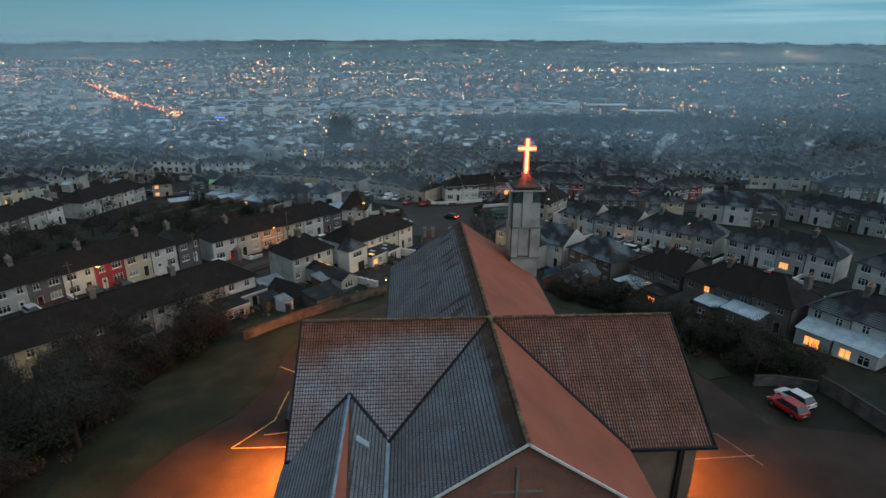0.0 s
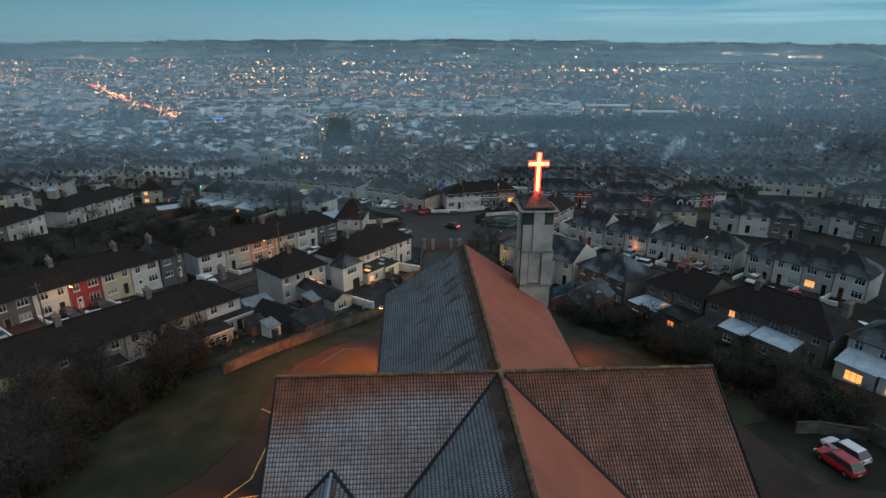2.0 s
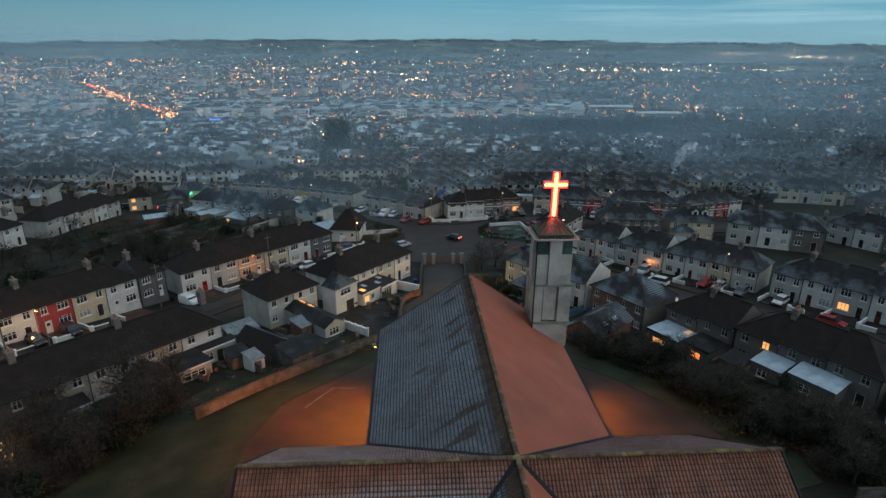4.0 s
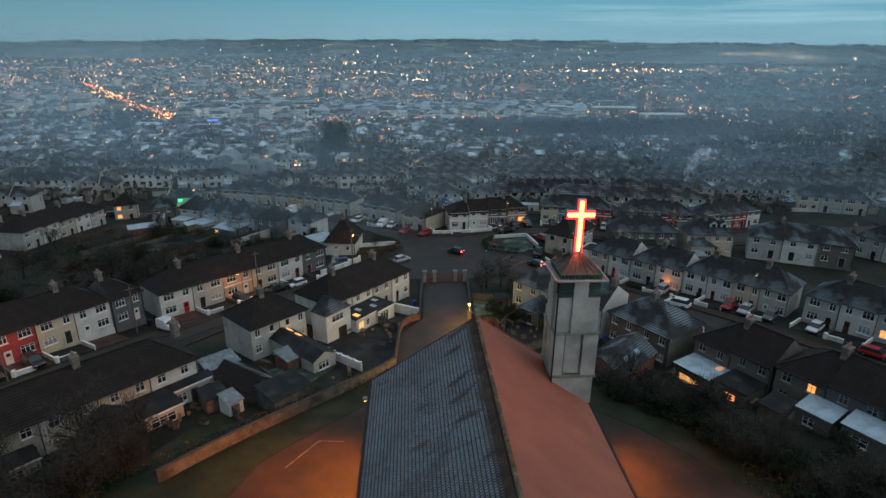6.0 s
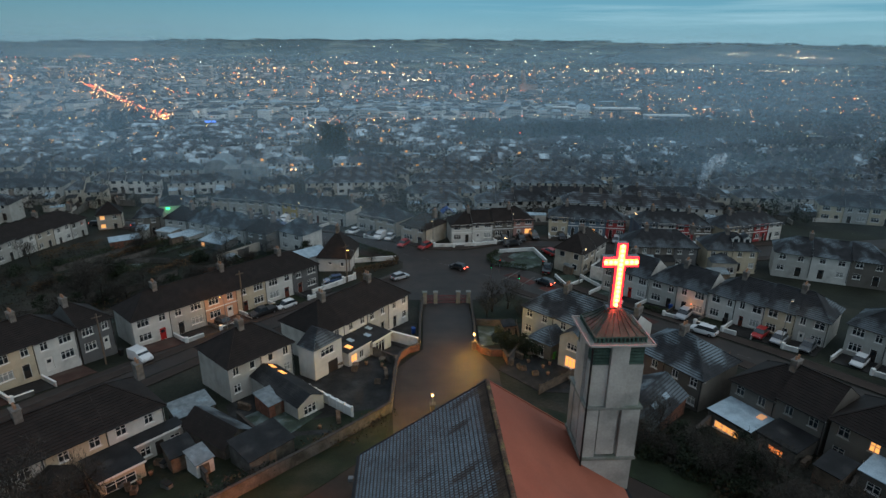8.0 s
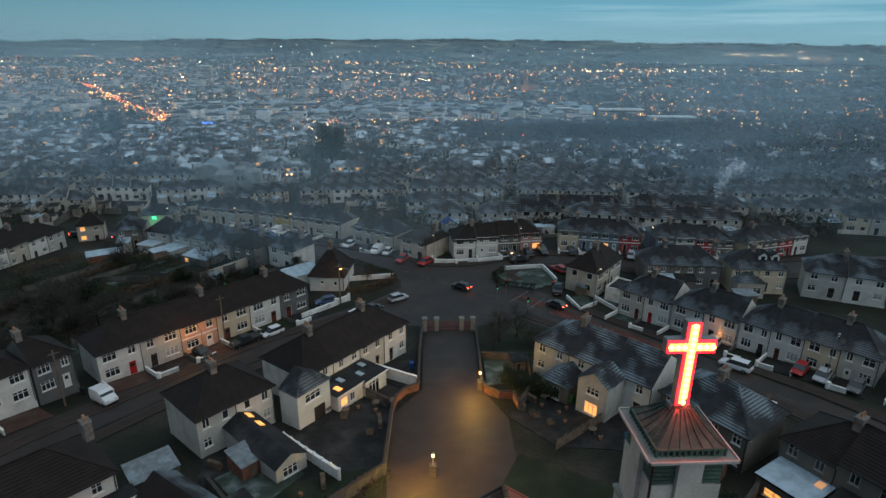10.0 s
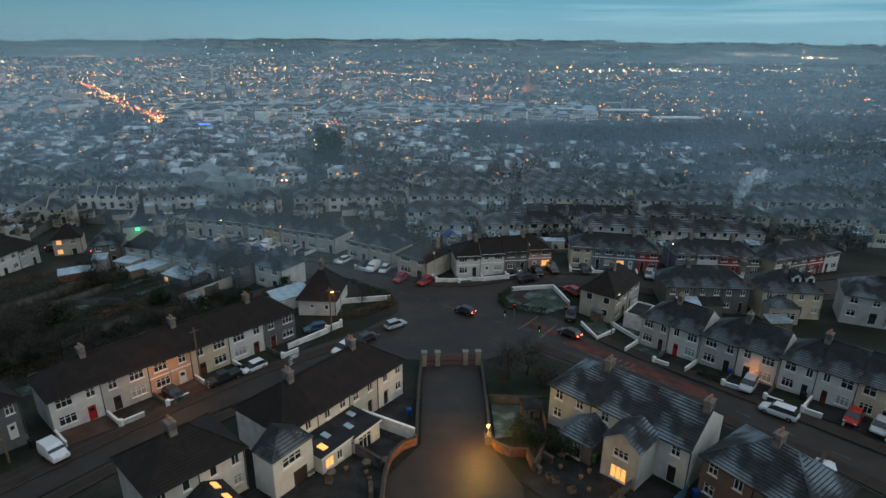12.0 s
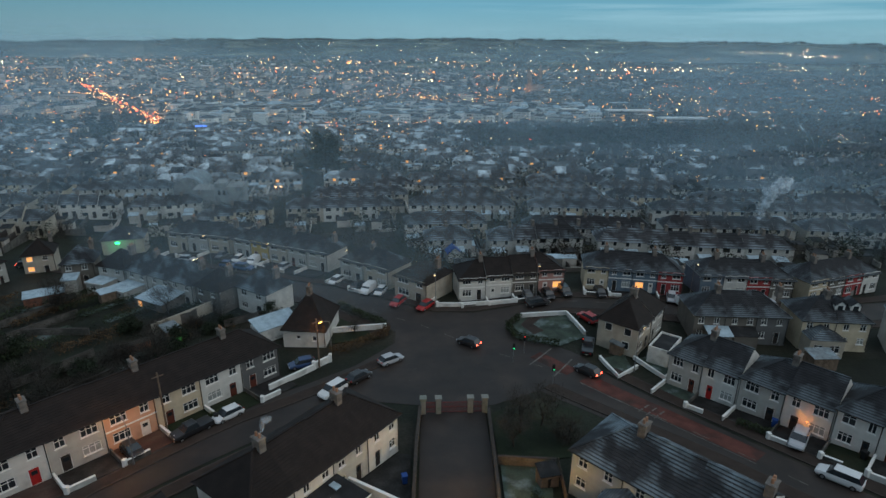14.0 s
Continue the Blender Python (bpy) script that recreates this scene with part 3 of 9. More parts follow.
def strip(name, line, width, mat, lift, label, category, kind="structure", step=2.5):
    mid = along(line, step)
    l, r = offset(mid, width / 2), offset(mid, -width / 2)
    s = Shape()
    for i in range(len(mid) - 1):
        q = [r[i], r[i + 1], l[i + 1], l[i]]
        s.face([(x, y, land(x, y) + lift) for x, y in q], mat)
    return lone(name, s, label, category, kind=kind)


def ribbon(s, line, width, height, mat, lift=0.0, sink=0.6, step=2.5, base=None):
    """A low wall or kerb along a line into the shape s."""
    mid = along(line, step)
    l, r = offset(mid, width / 2), offset(mid, -width / 2)
    for i in range(len(mid) - 1):
        za, zb = (land(*mid[i]) if base is None else base) + lift, (land(*mid[i + 1]) if base is None else base) + lift
        p = [(*r[i], za - sink), (*r[i + 1], zb - sink), (*l[i + 1], zb - sink), (*l[i], za - sink), (*r[i], za + height), (*r[i + 1], zb + height), (*l[i + 1], zb + height), (*l[i], za + height)]
        s.solid(p, [(0, 3, 2, 1), (4, 5, 6, 7), (0, 1, 5, 4), (1, 2, 6, 5), (2, 3, 7, 6), (3, 0, 4, 7)], mat)


def garden_wall(line, height, mat, label, width=0.22, cap=None, name="garden_wall", piers=0, category="wall"):
    w = thing(name, label, category, kind="")
    s = Shape()
    ribbon(s, line, width, height, mat)
    part("wall_body", s, w)
    if cap:
        s = Shape()
        ribbon(s, line, width + 0.1, 0.07, cap, lift=height, sink=0.0)
        part("coping", s, w, "white painted coping")
    for i in range(piers):
        f = i / max(1, piers - 1)
        x, y = (line[0][k] + (line[-1][k] - line[0][k]) * f for k in (0, 1))
        s = Shape()
        z = land(x, y)
        q, up = (0.25, 0.35) if piers < 4 else (0.15, 0.25)
        s.soft_box((x - q, y - q, z - 0.5), (x + q, y + q, z + height + up), cap or mat, 0.05)
        part("pier", s, w)
    return w


# ground: one sheet out to the hills
xs = np.concatenate([-np.geomspace(4000, 130, 42), np.arange(-120, 121, 2.5), np.geomspace(130, 4000, 42)])
ys = np.concatenate([[-900, -500, -250, -120, -60], np.arange(-30, 215, 2.5), np.geomspace(220, 2500, 80), np.linspace(2580, 4700, 50)])
s = Shape()
s.slot(MAT["ground"])
s.v = [(float(x), float(y), land(x, y)) for y in ys for x in xs]
nx = len(xs)
s.f = [(j * nx + i, j * nx + i + 1, (j + 1) * nx + i + 1, (j + 1) * nx + i) for j in range(len(ys) - 1) for i in range(nx - 1)]
s.slot(MAT["hills"])
s.m = [1 if ys[j] > 2300 else 0 for j in range(len(ys) - 1) for i in range(nx - 1)]
lone("ground", s, "dark grass and earth sloping down to a valley city", "ground", kind="structure", smooth=True)

# ---------------------------------------------------------------- roads and paving
CARPARK = [(-27, 20), (-27.3, 39), (-24.3, 45.6), (-20, 50.8), (-17.4, 57.5), (-17.4, 65), (-15.4, 72), (-8.6, 80), (-3, 87), (8, 90), (17, 84), (24, 76), (31, 66), (33.5, 55), (35, 46), (44, 44), (58, 40), (58, 12), (30, 5), (0, 0), (-18, 5)]
patch("car_park", CARPARK, MAT["carpark"], 0.06, "worn asphalt car park lit orange by floodlights", "car park")
patch("driveway", [(-2, 86), (-2.5, 96), (-2.2, 106), (1.6, 112), (1.9, 124), (2.2, 133.5), (10.6, 133.5), (10.2, 122), (9.4, 112), (12, 104), (11.5, 96), (9, 86)], MAT["asphalt"], 0.07, "damp asphalt drive between walls and gates", "driveway")
patch("road",
      [(-66, 55), (-58, 74), (-45, 97), (-30, 117), (-14.5, 131), (-4, 135.8), (4, 134), (12, 134), (19, 137.5), (34, 121), (47, 105), (56, 88), (66, 66), (72, 48), (79, 50), (73, 70), (63, 92), (54, 108), (41, 126), (30.5, 141), (27.5, 148), (22, 153), (19.5, 158), (22, 162), (29, 163.5), (48, 160), (75, 158), (110, 163), (140, 166),
       (140, 173), (108, 169), (75, 164.2), (48, 164.3), (29, 167.5), (12, 164), (4.5, 164.8), (-2, 169), (-16, 179), (-36, 187), (-60, 198.5), (-90, 211), (-93, 204), (-62, 191.5), (-38, 180.5), (-20, 173), (-7, 162), (-2, 157.5), (-2, 153.5), (-8, 146.5), (-14, 142), (-25, 134.5), (-37, 122.5), (-50, 104), (-63, 82), (-72, 60)],
      MAT["asphalt"], 0.05, "damp dark asphalt road junction", "road")
# pavements with kerbs
for line in ([(-68, 66), (-58, 84), (-45.5, 105), (-34, 120.8), (-22, 133), (-11, 141), (-4, 147.5)], [(-56, 74.5), (-43, 97), (-28.5, 115.5), (-13.5, 129.3), (-4, 134)],
             [(20.5, 138.8), (35, 122.6), (48, 106.4), (57.4, 88.8), (67.4, 66.5)], [(31, 143), (42.3, 127.2), (55.3, 109), (64.4, 92.7), (74.4, 70.6)],
             [(-92, 202.5), (-62, 190), (-38.5, 179), (-20.5, 171.6), (-8, 161.2), (-3.8, 156)], [(-89, 212.5), (-59.4, 200), (-35.3, 188.6), (-15.2, 180.4), (-1, 170.4), (5, 166.2), (12, 165.6), (28.6, 169), (48, 166), (75, 165.8), (108, 170.6)],
             [(22.5, 155), (21, 158), (23, 160.6), (29.2, 162), (48, 158.4), (75, 156.4), (110, 161.4)]):
    w = strip("pavement", line, 2.0, MAT["pavement"], 0.17, "concrete pavement beside the road", "pavement")
    s = Shape()
    for d in (1.06, -1.06):
        ribbon(s, offset(along(line, 2.5), d), 0.13, 0.16, MAT["kerb"], lift=0.03, sink=0.3)
    lone("kerb", s, "low concrete kerb along the pavement", "kerb", kind="structure")
# junction island with a hatched circle, and road paint
s = Shape()
def paint_line(line, width=0.12, lift=0.085, mat=None):
    mid = along(line, 1.5)
    l, r = offset(mid, width / 2), offset(mid, -width / 2)
    for i in range(len(mid) - 1):
        s.face([(x, y, land(x, y) + lift) for x, y in (r[i], r[i + 1], l[i + 1], l[i])], mat or MAT["paint"])
def dashes(line, on=2.0, off=3.5, width=0.12):
    pts = along(line, 0.5)
    k = int((on + off) / 0.5)
    for i in range(0, len(pts) - int(on / 0.5), k):
        paint_line([pts[i], pts[i + int(on / 0.5)]], width)
dashes([(22, 143.5), (37, 125.5), (50.5, 107), (60, 90), (70, 66)])
dashes([(-80, 202.5), (-49, 189), (-27, 179.5), (-10, 168), (2, 160), (12, 151), (22, 143.5)])
dashes([(30, 166), (48, 162.5), (75, 161), (110, 166)])
ring = [(6.5 + 2.2 * math.cos(a), 142.5 + 1.9 * math.sin(a)) for a in np.linspace(0, 2 * math.pi, 20)]
FAINT = material("rubbed_out_road_paint", (0.045, 0.04, 0.036), vary=0.4, scale=1.2, fine=9)
paint_line(ring, 0.14, mat=FAINT)
paint_line([(-0.5, 142.5), (3, 146.5), (10, 147), (14.5, 142), (10, 138.2), (3, 138.2), (-0.5, 142.5)], 0.14, mat=FAINT)
paint_line([(22, 141.5), (26, 146.5)], 0.25)
paint_line([(19, 145), (23.5, 150)], 0.25)
lone("road_marking", s, "worn white road paint on the asphalt", "road marking", kind="structure")
strip("bus_lane", [(26.5, 140.8), (33.8, 131.6), (41.5, 121.2)], 2.9, MAT["red_lane"], 0.068, "red surfaced bus lane beside the kerb", "road")
strip("bus_lane", [(20.5, 148.2), (25, 142.6)], 2.6, MAT["red_lane"], 0.068, "red surfaced lane at the junction", "road")
s = Shape()
paint_line([(25.4, 139.6), (32.6, 130.3), (40.2, 120)], 0.12, 0.09)
for k in (0, 1):
    for j in range(3):
        a = (32.2 + 0.7 * j - 1.2 * k, 132.6 - 0.85 * j - 1.0 * k)
        paint_line([a, (a[0] + 0.9, a[1] + 0.75)], 0.22, 0.09)
lone("road_marking", s, "pale lane edge line and painted word blocks", "road marking", kind="structure")
# parking bays in the car park
s = Shape()
for a, b in (((-15.2, 55), (-15.6, 49.5)), ((-15.6, 49.5), (-18.9, 45.4)), ((-18.9, 45.4), (-12.5, 45.2)), ((-16.2, 47.2), (-12.5, 47.6)), ((-17.6, 61), (-14.4, 58.6))):
    paint_line([a, b], 0.14, 0.075, MAT["yellow_paint"])
for a, b in (((25.6, 44.4), (29, 44.6)), ((29, 44.6), (31, 39.8)), ((25, 41), (31, 41.2)), ((-12.6, 70.9), (-10, 75.4)), ((-10, 75.4), (-7.4, 75))):
    paint_line([a, b], 0.14, 0.075)
lone("bay_marking", s, "worn yellow and white parking bay lines", "road marking", kind="structure")
# turf
patch("grass_verge", [(-27.3, 39), (-24.3, 45.6), (-20, 50.8), (-17.4, 57.5), (-17.4, 65), (-15.4, 72), (-8.6, 80), (-3, 87), (-2.6, 96), (-14, 93), (-24, 84), (-31, 70), (-34, 55), (-33, 38)], MAT["lawn"], 0.1, "dark grass bank beside the car park", "grass", edge=0.1)
patch("grass_verge", [(9, 91), (17, 84), (24, 76), (31, 66), (33.5, 55), (37, 56), (38, 66), (32, 78), (24, 88), (12, 97)], MAT["lawn"], 0.1, "dark grass bank beside the car park", "grass", edge=0.1)
patch("lawn", [(10.9, 121), (11.2, 131.6), (15, 134), (19.3, 135.6), (23, 131), (19.5, 121.5)], MAT["lawn"], 0.12, "dark lawn with bare saplings behind a wall", "grass", edge=0.1)
patch("lawn", [(10.4, 112.5), (10.9, 120.6), (16.5, 119.6), (15.2, 113)], MAT["frosty_lawn"], 0.12, "small frosted lawn behind a curved wall", "grass", edge=0.1)
patch("lawn", [(18.5, 153.6), (17.3, 157.5), (20.5, 160.6), (28.5, 160.2), (30, 153), (25, 150.6)], MAT["frosty_lawn"], 0.16, "frosted corner garden lawn inside a hedge", "grass", edge=0.14)
patch("lawn", [(-12.5, 154.2), (-4.6, 155.2), (-8, 160.5), (-20, 170.5), (-22, 163), (-13, 160)], MAT["lawn"], 0.16, "corner garden lawn inside a hedge", "grass", edge=0.14)

# ---------------------------------------------------------------- church
RX, RZ, EZ, HALF = 5.47, 19.4, 13.05, 9.45   # ridge line of the nave, ridge and eave heights, half width
TY, TE = 42.75, 9.6                          # ridge line of the transept and its half width
NY0, NY1 = 26.1, 71.1
TX0, TX1 = -10.55, 21.4
church = thing("church", "large cross-plan church with steep frosted tile roofs", "church", kind="")


SINGLES = []          # tiles laid one by one: owner, material, slope and place


def tile_slope(shape, origin, across, up, width, length, keep, mat, pitch=0.22, course=0.31, lap=0.02, gap=0.03, single=None, owner=None):
    """Rolled interlocking tiles on a slope: across runs along the eave, up runs up the slope; keep(u, v) says where they lie."""
    o, a, b = Vector(origin), Vector(across).normalized(), Vector(up).normalized()
    n = a.cross(b)
    if n.z < 0:
        n = -n
    rows, cols = int(length / course), int(width / pitch)
    for r in range(rows):
        v0, v1 = r * course + lap, (r + 1) * course + 0.01
        for c in range(cols):
            u = c * pitch
            if not keep(u + pitch / 2, v0 + course / 2):
                continue
            if single and single(u, v0):
                SINGLES.append((owner, mat(u + pitch / 2, v0), Matrix(((a.x, b.x, n.x, 0), (a.y, b.y, n.y, 0), (a.z, b.z, n.z, 0), (0, 0, 0, 1))), o + a * u + b * (r * course)))
                continue
            jog = 0.004 * math.sin(c * 12.9 + r * 78.2)
            prof = ((0.0, 0.03), (0.045, 0.075), (0.095, 0.035), (pitch - gap, 0.026))
            lo = [o + a * (u + x) + b * v0 + n * (h + 0.03 + jog) for x, h in prof]
            hi = [o + a * (u + x) + b * v1 + n * (h - 0.012 + jog) for x, h in prof]
            dn = [o + a * (u + x) + b * (v0 - 0.02) + n * 0.0 for x, _ in prof]
            mid = [p.lerp(q, 0.27) for p, q in zip(lo, hi)]
            k = len(shape.v)
            shape.v += [tuple(p) for p in lo + hi + dn + mid]
            s_ = shape.slot(mat(u + pitch / 2, v0) if callable(mat) else mat)
            # Darker rolls and lower edges paint the shade lines between tiles.
            bare = THAW_AND_SHADE.get(shape.mats[s_].name, shape.mats[s_])
            edge, bare = shape.slot(THAW_AND_SHADE.get(bare.name, bare)), shape.slot(bare)
            for i in range(3):
                shape.f += [(k + i, k + i + 1, k + 13 + i, k + 12 + i), (k + 12 + i, k + 13 + i, k + 5 + i, k + 4 + i), (k + 8 + i, k + 9 + i, k + 1 + i, k + i)]
                shape.m += [edge, bare if i < 2 else s_, edge]


SLOPE = math.hypot(HALF, RZ - EZ)
TSLOPE = math.hypot(TE, RZ - EZ)
# walls
s = Shape()
def gable_prism(s, x0, x1, y0, y1, z0, ze, zr, along_y, mat, gable_mat=None, drop=0.25):
    """A walled body with gables, its top a little under the roof."""
    g = gable_mat or mat
    if along_y:
        xm = (x0 + x1) / 2
        for y, flip in ((y0, 1), (y1, -1)):
            p = [(x0, y, z0), (x1, y, z0), (x1, y, ze - drop), (xm, y, zr - drop), (x0, y, ze - drop)]
            s.face(p if flip > 0 else p[::-1], g)
        s.face([(x0, y1, z0), (x0, y0, z0), (x0, y0, ze - drop), (x0, y1, ze - drop)], mat)
        s.face([(x1, y0, z0), (x1, y1, z0), (x1, y1, ze - drop), (x1, y0, ze - drop)], mat)
    else:
        ym = (y0 + y1) / 2
        for x, flip in ((x0, 1), (x1, -1)):
            p = [(x, y1, z0), (x, y0, z0), (x, y0, ze - drop), (x, ym, zr - drop), (x, y1, ze - drop)]
            s.face(p if flip > 0 else p[::-1], g)
        s.face([(x0, y0, z0), (x1, y0, z0), (x1, y0, ze - drop), (x0, y0, ze - drop)], mat)
        s.face([(x1, y1, z0), (x0, y1, z0), (x0, y1, ze - drop), (x1, y1, ze - drop)], mat)
gable_prism(s, RX - HALF + 0.5, RX + HALF - 0.5, NY0 + 0.45, NY1 - 0.5, 2.0, EZ + 0.3, RZ, True, MAT["church_render"], MAT["church_brick"])
part("nave_wall", s, church, "red-brown chancel and nave walls")
s = Shape()
gable_prism(s, TX0 + 0.5, TX1 - 1.6, TY - TE + 0.7, TY + TE - 0.7, 2.0, EZ + 0.4, RZ, False, MAT["church_render"])
part("transept_wall", s, church, "brown rendered transept walls")
s = Shape()
for x in (TX1 - 1.9, TX0 + 0.35):
    for y0 in (TY - TE + 0.35, TY + TE - 1.3):
        s = Shape()
        s.box((x, y0, 2.0), (x + 0.9, y0 + 0.95, EZ + 0.1), MAT["church_render"])
        part("buttress", s, church)
# underlay boards under all slopes
def board(s, pts, mat, t=0.16):
    pts = [Vector(p) for p in pts]
    n = (pts[1] - pts[0]).cross(pts[2] - pts[0]).normalized()
    if n.z < 0:
        n = -n
        pts.reverse()
    k = len(pts)
    s.solid(pts + [p - n * t for p in pts], [tuple(range(k)), tuple(reversed(range(k, 2 * k)))] + [(i, k + i, k + (i + 1) % k, (i + 1) % k) for i in range(k)], mat)
L, R = RX - HALF, RX + HALF
cut = TE * 1.0
s = Shape()
# Deck colour holds the shade that shows in gaps between the tiles.
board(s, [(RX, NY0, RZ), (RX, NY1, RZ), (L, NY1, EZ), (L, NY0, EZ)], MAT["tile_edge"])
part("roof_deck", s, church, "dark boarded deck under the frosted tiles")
s = Shape()
board(s, [(RX, NY0, RZ + 0.05), (R, NY0, EZ + 0.05), (R, NY1, EZ + 0.05), (RX, NY1, RZ + 0.05)], MAT["red_slope"])
part("red_roof_slope", s, church, "smooth matt red roof slope free of frost")
s = Shape()
# Transept deck carries the same painted shade.
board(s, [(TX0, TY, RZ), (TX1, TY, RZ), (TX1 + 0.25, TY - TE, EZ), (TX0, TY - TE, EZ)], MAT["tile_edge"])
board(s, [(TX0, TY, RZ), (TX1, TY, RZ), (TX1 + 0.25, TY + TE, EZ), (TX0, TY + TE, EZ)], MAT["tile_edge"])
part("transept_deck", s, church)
# tiles: frosted nave slope, with a thawed brown margin along the ridge
def nave_left(u, v):
    y = NY1 - u
    d = (SLOPE - v) / SLOPE * HALF           # distance from the ridge in plan
    return abs(y - TY) > (TE * d / HALF) * 1.0 - 0.12 or d > HALF + 9
trng = random.Random(4)
def graded(level, kind="church"):
    """Tiles from bare (0) to thickly frosted (1), mixed tile by tile."""
    k = level * 8 + trng.uniform(-0.45, 0.45)
    return MAT["%s_tiles_%d" % (kind, max(0, min(8, round(k))))]
def nave_mat(u, v):
    y, d = NY1 - u, SLOPE - v
    bare = (1.2 if y < TY else 1.0) + 0.3 * noise.noise((u * 0.5, v * 0.8, 1.0))
    if d < bare:
        return MAT["church_tiles_moss"]
    level = min(1.0, max(0.0, (d - bare) / 0.7 + 0.2))
    if y > TY:                               # thawed streaks running down from the ridge
        level *= 1 - min(0.75, max(0.0, 3.2 * (noise.noise((u * 0.9, v * 0.3, 9.0)) - 0.12 - 0.05 * d)))
    return graded(level * (0.85 + 0.12 * noise.noise((u * 0.2, v * 0.3, 2.0))), "nave")
s = Shape()
tile_slope(s, (L, NY1, EZ), (0, -1, 0), (HALF, 0, RZ - EZ), NY1 - NY0, SLOPE, nave_left, nave_mat, single=lambda u, v: NY1 - u < NY0 + 4.4 and SLOPE - v < 4.6)
nave_field = tagged(part("nave_tiles", s, church, "interlocking tiles grey with frost"), kind="stuff")
# transept tiles, in two halves each side of the crossing
def cross_keep(sign):
    def keep(u, v):
        x = TX0 + u
        d = (TSLOPE - v) / TSLOPE * TE
        return abs(x - RX) > d * HALF / TE - 0.1
    return keep
def transept_mat(u, v):
    x = TX0 + u
    if x > RX:
        d = TSLOPE - v
        streak = max(0.0, noise.noise((u * 1.7, v * 0.07, 6.0)) - 0.05) + 0.2 * noise.noise((u * 0.3, v * 0.2, 8.0))
        return graded(max(0.0, min(0.6, 0.05 + 0.16 * min(1, d / 4.0) + 0.5 * streak * min(1, d / 3.0))))
    line = 0.6 + 2.0 * max(0.0, (-1.0 - x) / 9) + 0.8 * noise.noise((u * 0.35, v * 0.5, 4.0))
    return graded(max(0.0, min(0.95, (TSLOPE - v - line) / 2.6 + 0.2)))
s = Shape()
tile_slope(s, (TX0, TY - TE, EZ), (1, 0, 0), (0, TE, RZ - EZ), TX1 - TX0, TSLOPE, cross_keep(1), transept_mat)
tagged(part("transept_tiles", s, church, "interlocking tiles, frosted on one arm and thawed brown on the other"), kind="stuff")
s = Shape()
tile_slope(s, (TX0, TY + TE, EZ), (1, 0, 0), (0, -TE, RZ - EZ), TX1 - TX0, TSLOPE, cross_keep(1), lambda u, v: graded(0.8))
tagged(part("transept_tiles", s, church), kind="stuff")
# side chapel roof against the left arm
CX, CZ, CY = -6.2, 16.0, 36.75
CE = 12.6
chl, chr_ = CX - 4.6, CX + 2.85
s = Shape()
# Black deck is painted shade for the gaps between chapel tiles.
for w, x in ((4.6, chl), (2.85, chr_)):
    board(s, [(CX, CY + 0.6, CZ - 0.05), (x, CY - 3.4 if x < CX else CY - 2.5, CE + (0 if x < CX else 1.2)), (x, 15, CE + (0 if x < CX else 1.2)), (CX, 15, CZ - 0.05)], MAT["valley"])
part("chapel_deck", s, church)
s = Shape()
lw = math.hypot(4.6, CZ - CE)
tile_slope(s, (chl, CY, CE), (0, -1, 0), (4.6, 0, CZ - CE), CY - 15, lw, lambda u, v: u > (lw - v) / lw * 3.3, lambda u, v: graded(0.9, "nave"))
rw = math.hypot(2.85, CZ - CE - 1.2)
def chapel_mat(u, v):
    return graded(max(0.0, min(0.85, ((rw - v) - 0.085 * u - 0.3) * 3)), "nave")
tile_slope(s, (chr_, CY, CE + 1.2), (0, -1, 0), (-2.85, 0, CZ - CE - 1.2), CY - 15, rw, lambda u, v: u > (rw - v) / rw * 2.4, chapel_mat)
tagged(part("chapel_tiles", s, church, "frosted tiles beside a thawed red wedge"), kind="stuff")
s = Shape()
dx, dz = 2.85 / rw, -(CZ - CE - 1.2) / rw
board(s, [(CX + 0.06, CY - 0.6, CZ + 0.1), (CX + 0.06 + 0.02, CY - 0.6, CZ + 0.1), (CX + dx * 1.9, 15, CZ + 0.12 + dz * 1.9), (CX + 0.06, 15, CZ + 0.1)], MAT["red_slope"], 0.03)
part("red_wedge", s, church, "smooth red strip free of frost")
s = Shape()
gable_prism(s, chl + 0.4, chr_ - 0.1, 15.3, CY + 3, 2.0, CE + 0.2, CZ, True, MAT["church_render"])
part("chapel_wall", s, church)
s = Shape()
s.box((chr_ - 0.02, 15, CE + 1.02), (chr_ + 0.3, CY - 2.5, CE + 1.16), MAT["gutter_zinc"])
part("box_gutter", s, church, "pale zinc box gutter between two roofs")
s = Shape()
s.box((-0.55, -0.28, 0), (0.55, 0.28, 0.12), MAT["frost_sheet"], pose(CX + 1.25, 32.3, 15.15, 0, 38, 0))
part("rooflight", s, church, "pale frosted rooflight")
# valleys, ridges, verges and gutters
s = Shape()
def bar(s, a, b, w, h, mat):
    a, b = Vector(a), Vector(b)
    q = (b - a).to_track_quat("Y", "Z").to_matrix().to_4x4()
    s.box((-w / 2, 0, -h / 2), (w / 2, (b - a).length, h / 2), mat, Matrix.Translation(a) @ q)
for sx, sy in ((L, -1), (L, 1), (R, -1), (R, 1)):
    bar(s, (RX, TY, RZ + 0.06), (sx, TY + sy * TE, EZ + 0.1), 0.26, 0.16, MAT["valley"])
bar(s, (CX, CY + 0.15, CZ + 0.08), (chl, CY - 3.3, CE + 0.12), 0.26, 0.16, MAT["valley"])
bar(s, (CX, CY + 0.15, CZ + 0.08), (chr_, CY - 2.4, CE + 1.3), 0.26, 0.16, MAT["valley"])
part("valley_lining", s, church, "black valley gutters between roof slopes")
